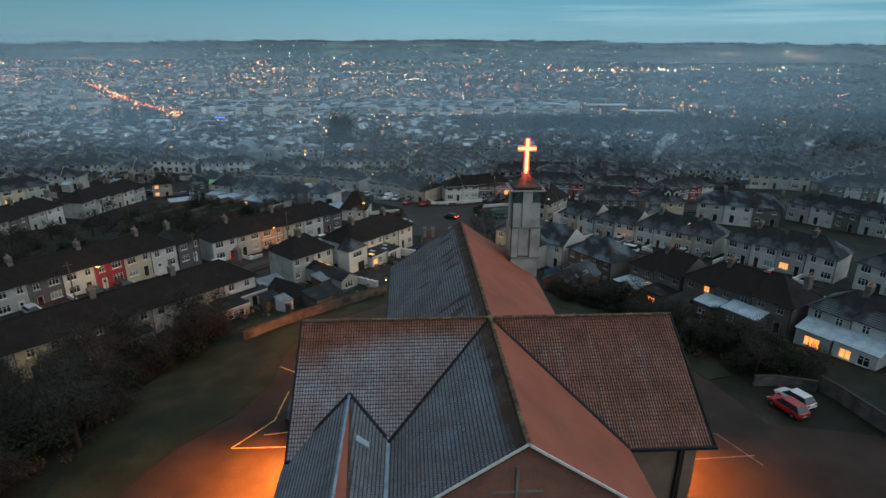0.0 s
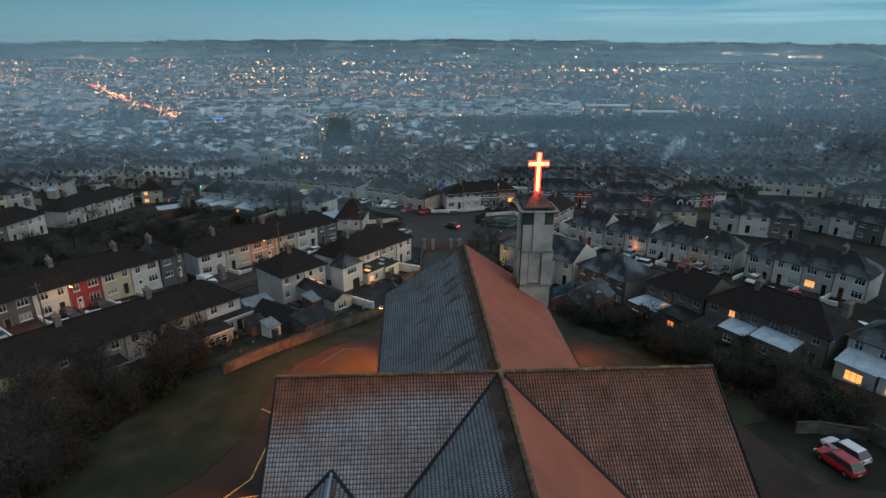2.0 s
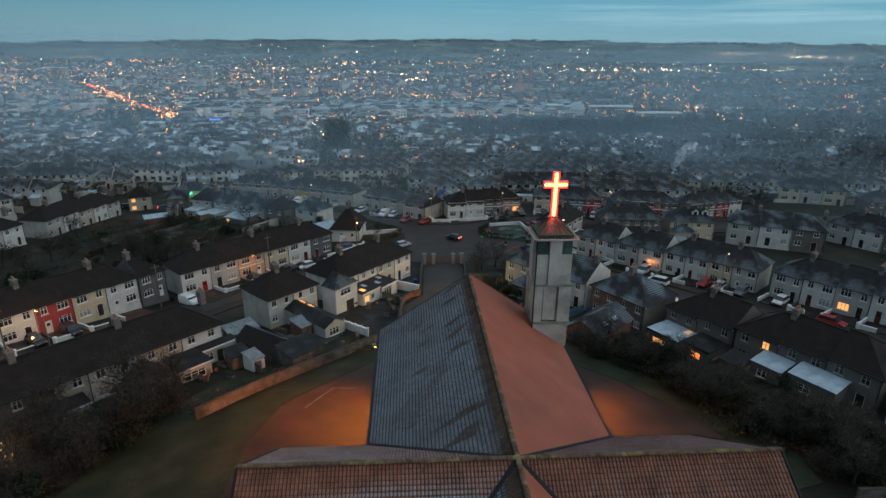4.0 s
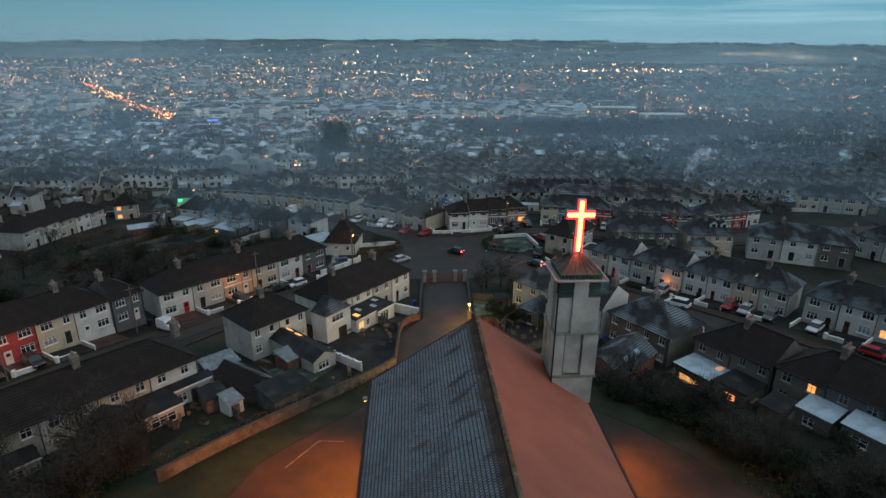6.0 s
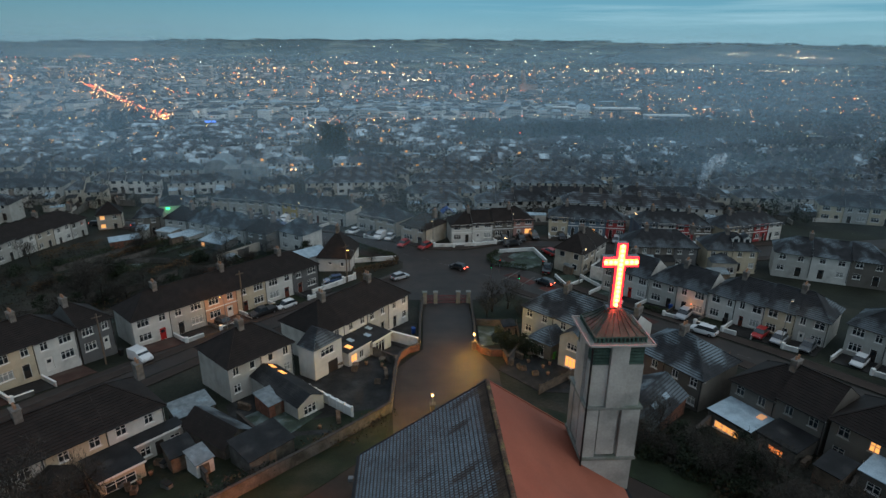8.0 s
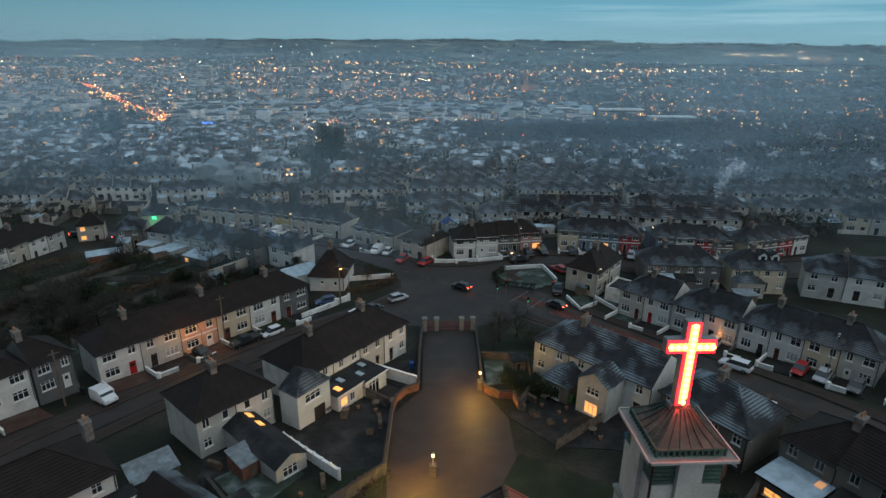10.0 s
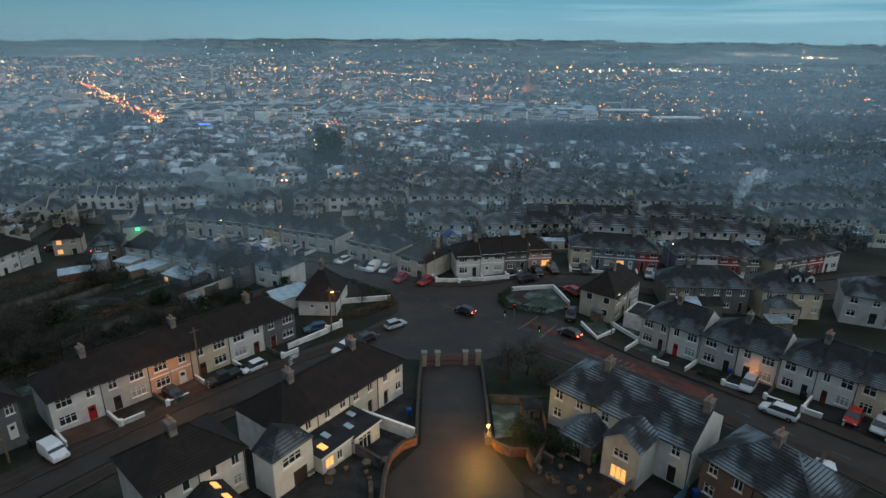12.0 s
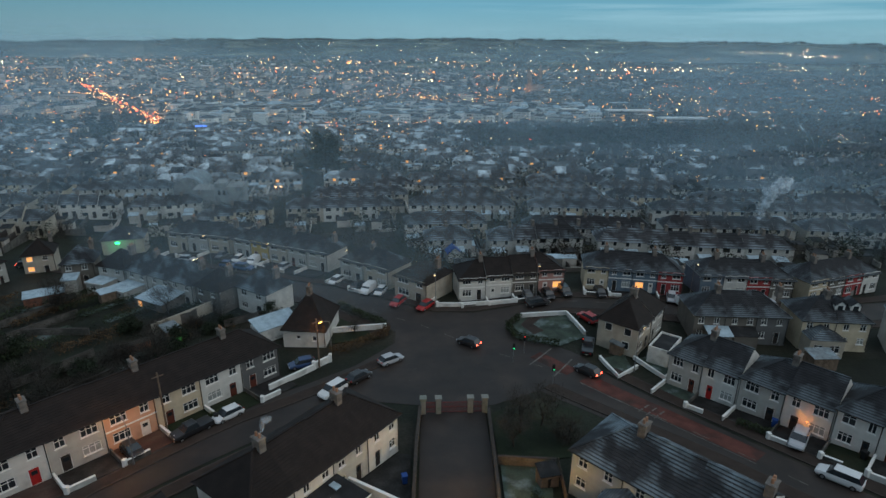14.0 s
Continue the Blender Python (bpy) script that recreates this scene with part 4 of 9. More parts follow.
def ridge_caps(s, a, b, mat, step=0.45, r=0.17):
    a, b = Vector(a), Vector(b)
    n = max(1, int((b - a).length / step))
    d = (b - a) / n
    side = Vector((d.y, -d.x, 0)).normalized()
    for i in range(n):
        p, q = a + d * i, a + d * (i + 0.97)
        e = 0.012 * math.sin(i * 7.3)
        arc = [side * (r * math.cos(t)) + Vector((0, 0, 0.02 + e + r * 0.75 * math.sin(t))) for t in (0, 0.8, math.pi / 2, math.pi - 0.8, math.pi)]
        k = len(s.v)
        s.v += [tuple(p + c) for c in arc] + [tuple(q + c * 0.94) for c in arc]
        sl = s.slot(mat)
        s.f += [(k + j, k + j + 1, k + 6 + j, k + 5 + j) for j in range(4)] + [tuple(k + j for j in range(5))]
        s.m += [sl] * 5
s = Shape()
ridge_caps(s, (RX, NY0, RZ + 0.08), (RX, NY1, RZ + 0.08), MAT["moss_ridge"])
tagged(part("ridge_tiles", s, church, "mossy half-round ridge tiles"), kind="stuff")
s = Shape()
ridge_caps(s, (TX0, TY, RZ + 0.1), (TX1, TY, RZ + 0.1), MAT["moss_ridge"])
ridge_caps(s, (CX, 15, CZ + 0.05), (CX, CY, CZ + 0.05), MAT["gutter_zinc"], r=0.11)
tagged(part("ridge_tiles", s, church, "mossy half-round ridge tiles"), kind="stuff")
s = Shape()
bar(s, (RX, NY0 - 0.04, RZ + 0.08), (L - 0.05, NY0 - 0.04, EZ + 0.05), 0.1, 0.15, MAT["verge"])
bar(s, (RX, NY0 - 0.04, RZ + 0.08), (R + 0.05, NY0 - 0.04, EZ + 0.05), 0.1, 0.15, MAT["verge"])
part("verge", s, church, "pale verge boards on the chancel gable")
def edge_bar(*a):
    q = Shape()
    bar(q, *a)
    part("eaves_gutter", q, church, "black gutter or verge strip")
for x in (TX0 - 0.06, TX1 + 0.1):
    for e in (-1, 1):
        edge_bar((x - (0.1 if x > 0 else 0), TY, RZ + 0.02), (x + (0.12 if x > 0 else 0), TY + e * TE, EZ + 0.02), 0.12, 0.2, MAT["valley"])
edge_bar((L, NY1 + 0.05, EZ), (RX, NY1 + 0.05, RZ), 0.12, 0.2, MAT["valley"])
edge_bar((R, NY1 + 0.05, EZ), (RX, NY1 + 0.05, RZ), 0.12, 0.2, MAT["red_slope"])
edge_bar((TX0 - 0.1, TY - TE - 0.1, EZ - 0.02), (chl + 0.6, TY - TE - 0.1, EZ - 0.02), 0.22, 0.16, MAT["valley"])
edge_bar((R - 0.3, TY - TE - 0.12, EZ - 0.02), (TX1 + 0.3, TY - TE - 0.12, EZ - 0.02), 0.24, 0.18, MAT["valley"])
edge_bar((L - 0.1, TY + TE, EZ), (L - 0.1, NY1, EZ), 0.22, 0.16, MAT["valley"])
edge_bar((R + 0.1, TY + TE, EZ), (R + 0.1, NY1, EZ), 0.22, 0.16, MAT["valley"])

s = Shape()
s.box((RX - 0.45 - 0.09, NY0 + 0.34, 13.0), (RX - 0.45 + 0.09, NY0 + 0.46, 17.5), MAT["concrete_dark"])
s.box((RX - 2.0, NY0 + 0.36, 15.55), (RX + 1.2, NY0 + 0.46, 15.7), MAT["concrete_dark"])
part("gable_cross", s, church, "plain dark cross relief on the gable")
s = Shape()
s.tube((TX1 - 2.2, TY - TE + 0.55, 4), (TX1 - 2.2, TY - TE + 0.55, EZ - 0.1), 0.09, 0.09, MAT["valley"])
s.tube((R - 0.1, TY - TE + 0.4, 4), (R - 0.1, TY - TE + 0.4, EZ - 0.1), 0.08, 0.08, MAT["valley"])
part("downpipe", s, church)

# ---------------------------------------------------------------- bell tower beside the nave
TWX, TWY, TWZ = 13.3, 68.6, 24.65
tower = thing("bell_tower", "slender grey concrete bell tower beside the nave", "tower")
s = Shape()
h1, h2 = 1.75, 1.9
def prism(s, hw, z0, z1, mat, cx=TWX, cy=TWY, rot=0.0, hy=None):
    s.box((-hw, -(hy or hw), z0), (hw, (hy or hw), z1), mat, pose(cx, cy, 0, 0, 0, rot))
prism(s, 1.55, 2.0, TWZ, MAT["concrete"])
part("core", s, tower)
s = Shape()
for k in range(4):
    m = pose(TWX, TWY, 0, 0, 0, 90 * k)
    s.box((-1.72, -1.75, 19.98), (-0.62, -1.5, 23.08), MAT["concrete"], m)
    s.box((0.66, -1.75, 19.98), (1.72, -1.5, 23.08), MAT["concrete"], m)
    s.box((-0.58, -1.95, 19.95), (0.62, -1.5, TWZ - 0.02), MAT["concrete"], m)
    s.box((-1.86, -1.9, 16.0), (-0.98, -1.5, 19.85), MAT["concrete"], m)
    s.box((-0.9, -1.86, 16.2), (0.36, -1.5, 19.8), MAT["concrete_dark"] if k == 1 else MAT["concrete"], m)
    s.box((0.62, -1.9, 16.0), (1.86, -1.5, 19.85), MAT["concrete"], m)
part("cladding_panel", s, tower, "ribbed pale concrete cladding panels")
for k in range(4):
    m = pose(TWX, TWY, 0, 0, 0, 90 * k)
    for x0, x1 in ((-1.66, -0.62), (0.66, 1.66)):
        s = Shape()
        for j in range(6):
            s.box((x0, -1.7, 23.12 + 0.24 * j), (x1, -1.56, 23.3 + 0.24 * j), MAT["green_stain"], m)
        part("belfry_louvre", s, tower, "green stained belfry louvre")
s = Shape()
prism(s, 1.98, 19.82, 20.0, MAT["concrete_dark"])
prism(s, 1.98, 15.78, 16.0, MAT["concrete_dark"])
prism(s, 1.8, 2.0, 15.78, MAT["concrete"])
part("string_course", s, tower, "stained concrete string courses")
s = Shape()
m = pose(TWX, TWY, 0, 0, 0, 0)
for k in range(4):
    mk = m @ pose(0, 0, 0, 0, 0, 90 * k)
    s.box((-2.2, -2.2, TWZ - 0.02), (2.2, -2.12, TWZ + 0.12), MAT["concrete"], mk)
prism(s, 2.08, TWZ - 0.06, TWZ + 0.05, MAT["concrete_dark"])
part("cornice", s, tower, "projecting cornice with a raised rim")
s = Shape()
b, tp = 1.68, 0.38
z0, zm, z1 = TWZ + 0.42, TWZ + 0.95, TWZ + 1.72
bm_ = 1.06
P = [(TWX + k * x, TWY + k * y, z) for k, z in ((b, z0), (bm_, zm), (tp, z1)) for x, y in ((-1, -1), (1, -1), (1, 1), (-1, 1))]
s.solid(P, [(4 * r + i, 4 * r + (i + 1) % 4, 4 * r + 4 + (i + 1) % 4, 4 * r + 4 + i) for r in (0, 1) for i in range(4)] + [(8, 9, 10, 11)], MAT["copper_roof"])
part("cap_roof", s, tower, "seamed metal cap with slightly concave slopes tinged green")
s = Shape()
for k in range(4):
    mk = m @ pose(0, 0, 0, 0, 0, 90 * k)
    for j in range(7):
        f = -1 + 2 * j / 6
        knee = mk @ Vector((bm_ * f, -bm_ - 0.02, zm))
        s.tube(mk @ Vector((b * f, -b - 0.02, z0)), knee, 0.05, 0.045, MAT["copper_roof"], 5)
        s.tube(knee, mk @ Vector((tp * f, -tp - 0.02, z1 + 0.02)), 0.045, 0.035, MAT["copper_roof"], 5)
part("cap_seam", s, tower)
s = Shape()
for k in range(4):
    mk = m @ pose(0, 0, 0, 0, 0, 90 * k)
    for j in range(13):
        x = -b + 2 * b * j / 12
        s.box((x - 0.05, -b - 0.04, TWZ + 0.04), (x + 0.05, -b + 0.06, z0), MAT["green_stain"], mk)
    s.box((-b, -b - 0.05, z0 - 0.06), (b, -b + 0.05, z0 + 0.04), MAT["green_stain"], mk)
part("cap_railing", s, tower, "green stained slatted base of the cap")
s = Shape()
s.tube((TWX - 1.9, TWY - 2.02, 8), (TWX - 1.9, TWY - 2.02, TWZ), 0.07, 0.07, MAT["gutter"])
s.tube((TWX + 0.1, TWY - 0.1, z1), (TWX + 0.1, TWY - 0.1, z1 + 0.5), 0.22, 0.16, MAT["grey_metal"])
part("conduit", s, tower, "black conduit down the tower corner")
tower.matrix_basis = Matrix.Translation((TWX, TWY, 0)) @ Matrix.Diagonal((0.98, 0.98, 1, 1)) @ Matrix.Translation((-TWX, -TWY, 0))

CB, CT, CA = 26.5, 30.85, 29.62        # foot, head and arm height of the cross
cross = thing("illuminated_cross", "tall red glowing cross lit with bulbs on top of the tower", "cross", pose(TWX - 0.05, TWY - 0.05, 0))
s = Shape()
w = 0.32
s.box((-w - 0.03, -0.1, CB - 0.03), (w + 0.03, 0.32, CT + 0.03), MAT["grey_metal"])
s.box((-1.17, -0.1, CA - w - 0.03), (-w - 0.03, 0.32, CA + w + 0.03), MAT["grey_metal"])
s.box((w + 0.03, -0.1, CA - w - 0.03), (1.17, 0.32, CA + w + 0.03), MAT["grey_metal"])
part("cross_box", s, cross, "grey sheet metal cross housing")
s = Shape()
s.box((-w, -0.17, CB), (w, -0.1, CT), MAT["neon"])
s.box((-1.14, -0.17, CA - w), (-w, -0.1, CA + w), MAT["neon"])
s.box((w, -0.17, CA - w), (1.14, -0.1, CA + w), MAT["neon"])
part("neon_face", s, cross, "red glowing cross face")
s = Shape()
s.box((-0.2, -0.185, CB + 0.08), (0.2, -0.172, CT - 0.08), MAT["tube"])
s.box((-1.06, -0.185, CA - 0.2), (-0.2, -0.172, CA + 0.2), MAT["tube"])
s.box((0.2, -0.185, CA - 0.2), (1.06, -0.172, CA + 0.2), MAT["tube"])
part("neon_tube", s, cross, "orange glowing core of the cross")
for i in range(14):
    s = Shape()
    s.ball((0, -0.2, CB + 0.17 + (CT - CB - 0.34) * i / 13), 0.13, MAT["bulb"], 8, 5)
    part("bulb", s, cross, smooth=True)
for i in range(3):
    for e in (-1, 1):
        s = Shape()
        s.ball((e * (0.36 + 0.31 * i), -0.2, CA), 0.13, MAT["bulb"], 8, 5)
        part("bulb", s, cross, smooth=True)
s = Shape()
s.tube((0, 0.05, TWZ + 1.6), (0, 0.05, CB), 0.16, 0.14, MAT["grey_metal"])
s.box((-0.5, -0.05, CB - 0.35), (0.5, 0.4, CB - 0.08), MAT["grey_metal"])
part("stem", s, cross)

# floodlights on the church walls
def lamp(name, where, energy, color, radius=0.2):
    l = new(name, bpy.data.lights.new(name, "POINT"))
    l.data.energy, l.data.color, l.data.shadow_soft_size = energy, color, radius
    l.location = where
    return l
SODIUM = (1.0, 0.27, 0.03)
for x, y, z, e in ((TX0 - 0.9, 42.0, 10.2, 58000), (TX1 - 0.2, 40.0, 9.6, 17000), (L - 0.6, 70.0, 11.8, 26000), (R + 0.7, 69.0, 9.4, 15000)):
    out = -1 if x < RX else 1
    f = thing("floodlight", "small orange sodium floodlight fixed to the church wall", "floodlight", pose(x, y, z), group="church floodlights")
    s = Shape()
    s.soft_box((-0.2, -0.2, 0.02), (0.2, 0.2, 0.26), MAT["grey_metal"], 0.04)
    s.box((-0.05 if out > 0 else 0.1, -0.04, 0.1), (-0.9 if out > 0 else 0.9, 0.04, 0.18), MAT["grey_metal"])
    part("housing", s, f)
    s = Shape()
    s.box((-0.17, -0.17, -0.01), (0.17, 0.17, 0.015), MAT["sodium"])
    part("lens", s, f, "glowing orange lens")
    fl = new("flood_lamp", bpy.data.lights.new("flood_lamp", "SPOT"))
    fl.data.energy, fl.data.color, fl.data.shadow_soft_size, fl.data.spot_size, fl.data.spot_blend = e, SODIUM, 0.15, radians(128 if z > 11 else 118), 1.0
    fl.matrix_world = look((x + out * 0.4, y, z - 0.1), (x + out * (4.4 if z > 11 else 3.4), y - 1.5, z - 5.5))
for zz in (CB + 0.5, CA):
    lamp("cross_glow", (TWX - 0.05, TWY - 0.75, zz), 170, (1.0, 0.06, 0.04), 0.25)

# ---------------------------------------------------------------- houses


def wall_with_openings(s, w, h, holes, mat, depth=0.14, z0=-2.2, y=0.0, x0=0.0):
    """A wall face in the plane y, looking to -y, with recessed openings (x0, z0, x1, z1)."""
    xs = sorted({x0, x0 + w, *(v for o in holes for v in (o[0], o[2]))})
    zs = sorted({z0, h, *(v for o in holes for v in (o[1], o[3]))})
    for a, b in zip(xs, xs[1:]):
        for c, d in zip(zs, zs[1:]):
            mx, mz = (a + b) / 2, (c + d) / 2
            if not any(o[0] < mx < o[2] and o[1] < mz < o[3] for o in holes):
                s.face([(a, y, c), (b, y, c), (b, y, d), (a, y, d)], mat)
    for a, c, b, d in holes:
        for p, q in (((a, c), (b, c)), ((b, c), (b, d)), ((b, d), (a, d)), ((a, d), (a, c))):
            s.face([(p[0], y, p[1]), (p[0], y + depth, p[1]), (q[0], y + depth, q[1]), (q[0], y, q[1])], mat)


def window(parent, x0, z0, x1, z1, y=0.0, pane=None, frame_mat=None, bars=1, sill=True, m=None):
    fm = frame_mat or MAT["frame"]
    s = Shape()
    t, e = 0.07, y + 0.05
    n = bars + 1
    zt = z1 - 0.42 if x1 - x0 > 0.9 else None
    holes = []
    for i in range(n):
        a, b = x0 + t + (x1 - x0 - t) * i / n, x0 + (x1 - x0 - t) * (i + 1) / n
        holes += [(a, z0 + t, b, zt), (a, zt + 0.05, b, z1 - t)] if zt else [(a, z0 + t, b, z1 - t)]
    wall_with_openings(s, x1 - x0, z1, holes, fm, 0.05, z0, e, x0)
    win = part("window", s, parent, m=m, weld=True)
    s = Shape()
    s.box((x0 + 0.03, y + 0.095, z0 + 0.03), (x1 - 0.03, y + 0.12, z1 - 0.03), pane or MAT["pane"])
    part("pane", s, win)
    if sill:
        s = Shape()
        s.box((x0 - 0.08, y - 0.09, z0 - 0.09), (x1 + 0.08, y + 0.06, z0 - 0.003), fm)
        part("sill", s, win)
    return win


def roof_plane(s, a, b, c, d, mat, course=0.36):
    """Courses of tiles from the eave a-b up to c-d (c above a, d above b)."""
    a, b, c, d = (Vector(p) for p in (a, b, c, d))
    k = max(2, int((c - a + (d - b)).length / 2 / course))
    n = (b - a).cross(c - a).normalized()
    if n.z < 0:
        n = -n
    lines = [(a - n * 0.02, b - n * 0.02)]
    for i in range(k):
        f, g = i / k, (i + 1) / k
        e = 0.008 if i < k - 1 else 0
        h = f + (g - f) * 0.66
        lines += [(a.lerp(c, f) + n * 0.055, b.lerp(d, f) + n * 0.055), (a.lerp(c, h) + n * 0.024, b.lerp(d, h) + n * 0.024), (a.lerp(c, g) + n * e, b.lerp(d, g) + n * e)]
    o, sl, sb = len(s.v), s.slot(mat), s.slot(THAW_AND_SHADE.get(mat.name, mat))
    s.v += [tuple(p) for l in lines for p in l]
    for i in range(len(lines) - 1):
        s.f.append((o + 2 * i, o + 2 * i + 1, o + 2 * i + 3, o + 2 * i + 2))
        s.m.append(sl if i % 3 == 1 else sb)


def house(name, m, w, d=7.6, eave=5.1, rise=2.7, hip_l=False, hip_r=False, wall="white", roof="roof_brown", front=(), back=(), chimney="r", door=None, door_color="dark", lit=(), nets=(), frame_mat=None,
          label="", end_wall=False, band=None, group="", bars=1, pots=2, skirt=2.4, ends=()):
    """One dwelling: local x runs along the front, y into the house. front and door hold openings."""
    h = thing(name, label, "house", m, group)
    wm = RENDERS[wall]
    doors = [door] if door else []
    s = Shape()
    wall_with_openings(s, w, eave, list(front) + doors, wm, z0=-skirt)
    s.face([(w, d, -skirt), (0, d, -skirt), (0, d, eave), (w, d, eave)], wm)
    for x, hip, flip in ((0, hip_l, 1), (w, hip_r, -1)):
        p = [(x, d, -skirt), (x, 0, -skirt), (x, 0, eave), (x, d, eave)]
        if not hip:
            p.insert(3, (x, d / 2, eave + rise - 0.06))
        s.face(p if flip > 0 else p[::-1], wm)
    part("wall", s, h)
    # roof
    o, rm = 0.32, MAT[roof]
    k = rise / (d / 2)
    ze = eave - o * k
    x0, x1 = (-o if hip_l else 0.0), (w + o if hip_r else w)
    hx0, hx1 = (min(d / 2, w * 0.75) if hip_l else 0.0), (w - min(d / 2, w * 0.75) if hip_r else w)
    if hx1 < hx0:
        hx0 = hx1 = (hx0 + hx1) / 2
    zr = eave + rise
    s = Shape()
    roof_plane(s, (x0, -o, ze), (x1, -o, ze), (hx0, d / 2, zr), (hx1, d / 2, zr), rm)
    roof_plane(s, (x1, d + o, ze), (x0, d + o, ze), (hx1, d / 2, zr), (hx0, d / 2, zr), rm)
    if hip_l:
        roof_plane(s, (x0, d + o, ze), (x0, -o, ze), (hx0, d / 2, zr), (hx0, d / 2, zr), rm)
    if hip_r:
        roof_plane(s, (x1, -o, ze), (x1, d + o, ze), (hx1, d / 2, zr), (hx1, d / 2, zr), rm)
    part("roof", s, h, weld=True)
    s = Shape()
    bar(s, (hx0 - 0.01, d / 2, zr + 0.05), (max(hx1, hx0 + 0.3), d / 2, zr + 0.05), 0.26, 0.1, rm)
    part("ridge", s, h)
    for hip, xa, xb in ((hip_l, x0, hx0), (hip_r, x1, hx1)):
        for yy in (-o, d + o):
            if hip:
                s = Shape()
                bar(s, (xa, yy, ze + 0.05), (xb, d / 2, zr + 0.03), 0.2, 0.08, rm)
                part("hip", s, h)
    s = Shape()
    s.box((x0, -o - 0.1, ze - 0.06), (x1, -o + 0.03, ze + 0.05), MAT["gutter"])
    s.box((x0, -o + 0.03, ze - 0.12), (x1, -0.002, ze - 0.06), MAT["frame"])
    s.tube((w - 0.12, -0.08, 0), (w - 0.12, -0.08, ze), 0.05, 0.05, MAT["gutter"], 6)
    part("gutter", s, h)
    # openings
    for i, (a, c, b, e) in enumerate(front):
        pane = MAT["lit"] if i in lit else MAT["net"] if i in nets else MAT["pane"]
        window(h, a, c, b, e, pane=pane, frame_mat=frame_mat, bars=2 if b - a > 1.5 else (1 if b - a > 0.8 else 0))
    if door:
        a, c, b, e = door
        s = Shape()
        s.box((a + 0.05, 0.08, c), (b - 0.05, 0.13, e - 0.05), DOORS[door_color])
        dr = part("door", s, h)
        s = Shape()
        s.box((a, 0.05, c), (a + 0.06, 0.14, e), MAT["frame"])
        s.box((b - 0.06, 0.05, c), (b, 0.14, e), MAT["frame"])
        s.box((a + 0.06, 0.05, e - 0.06), (b - 0.06, 0.14, e), MAT["frame"])
        part("door_frame", s, dr)
        s = Shape()
        s.box((a + 0.25, 0.06, c + 1.25), (b - 0.25, 0.079, c + 1.75), MAT["pane"])
        part("door_glass", s, dr)
    if band:
        s = Shape()
        s.box((0.0, -0.05, 2.55), (w, -0.003, 2.75), MAT["frame"])
        part("string_band", s, h, "white painted band between storeys")
    for a, c, b, e in ends:
        s = Shape()
        s.box((-0.05, a, c), (-0.003, b, e), MAT["frame"])
        s.box((-0.06, a + 0.08, c + 0.08), (-0.051, b - 0.08, e - 0.08), MAT["pane"])
        part("end_window", s, h)
    # chimney
    if chimney:
        cx = {"l": 0.5, "r": w - 0.5, "m": w / 2}[chimney]
        s = Shape()
        s.soft_box((cx - 0.38, d / 2 - 0.6, zr - 0.9), (cx + 0.38, d / 2 + 0.6, zr + 1.15), MAT["chimney"], 0.03)
        s.box((cx - 0.45, d / 2 - 0.67, zr + 0.98), (cx + 0.45, d / 2 + 0.67, zr + 1.1), MAT["chimney"])
        ch = part("chimney", s, h)
        for j in range(pots):
            s = Shape()
            y = d / 2 + (j - (pots - 1) / 2) * 0.5
            s.tube((cx, y, zr + 1.12), (cx, y, zr + 1.6), 0.15, 0.12, MAT["pot"], 8)
            part("chimney_pot", s, ch)
    return h


FRONT = ((0.6, 0.85, 2.4, 2.15), (0.6, 3.35, 2.3, 4.6), (3.7, 3.35, 4.7, 4.6))
DOOR = (3.5, 0.0, 4.5, 2.15)
REAR = ((0.6, 0.95, 1.7, 2.1), (0.7, 3.4, 1.7, 4.55), (3.4, 3.4, 4.3, 4.5))
REARDOOR = (3.3, 0.0, 4.25, 2.1)


def fit_openings(holes, w):
    k = w / 5.4
    return [(round(a * k, 3), c, round(b * k, 3), e) for a, c, b, e in holes]


SHADES = {"white": "white", "cream": "cream", "peach": "peach", "grey": "dark grey", "beige": "beige", "red": "dark red", "pale": "pale grey", "stone": "grey-brown", "yellow": "yellow", "pink": "pink", "slateblue": "blue-grey", "brownish": "brown"}
COVER = {"roof_town": "frost-dusted slate roof", "roof_brown": "dark brown roof", "roof_slate": "patchily frosted roof", "roof_frost": "frosted roof"}


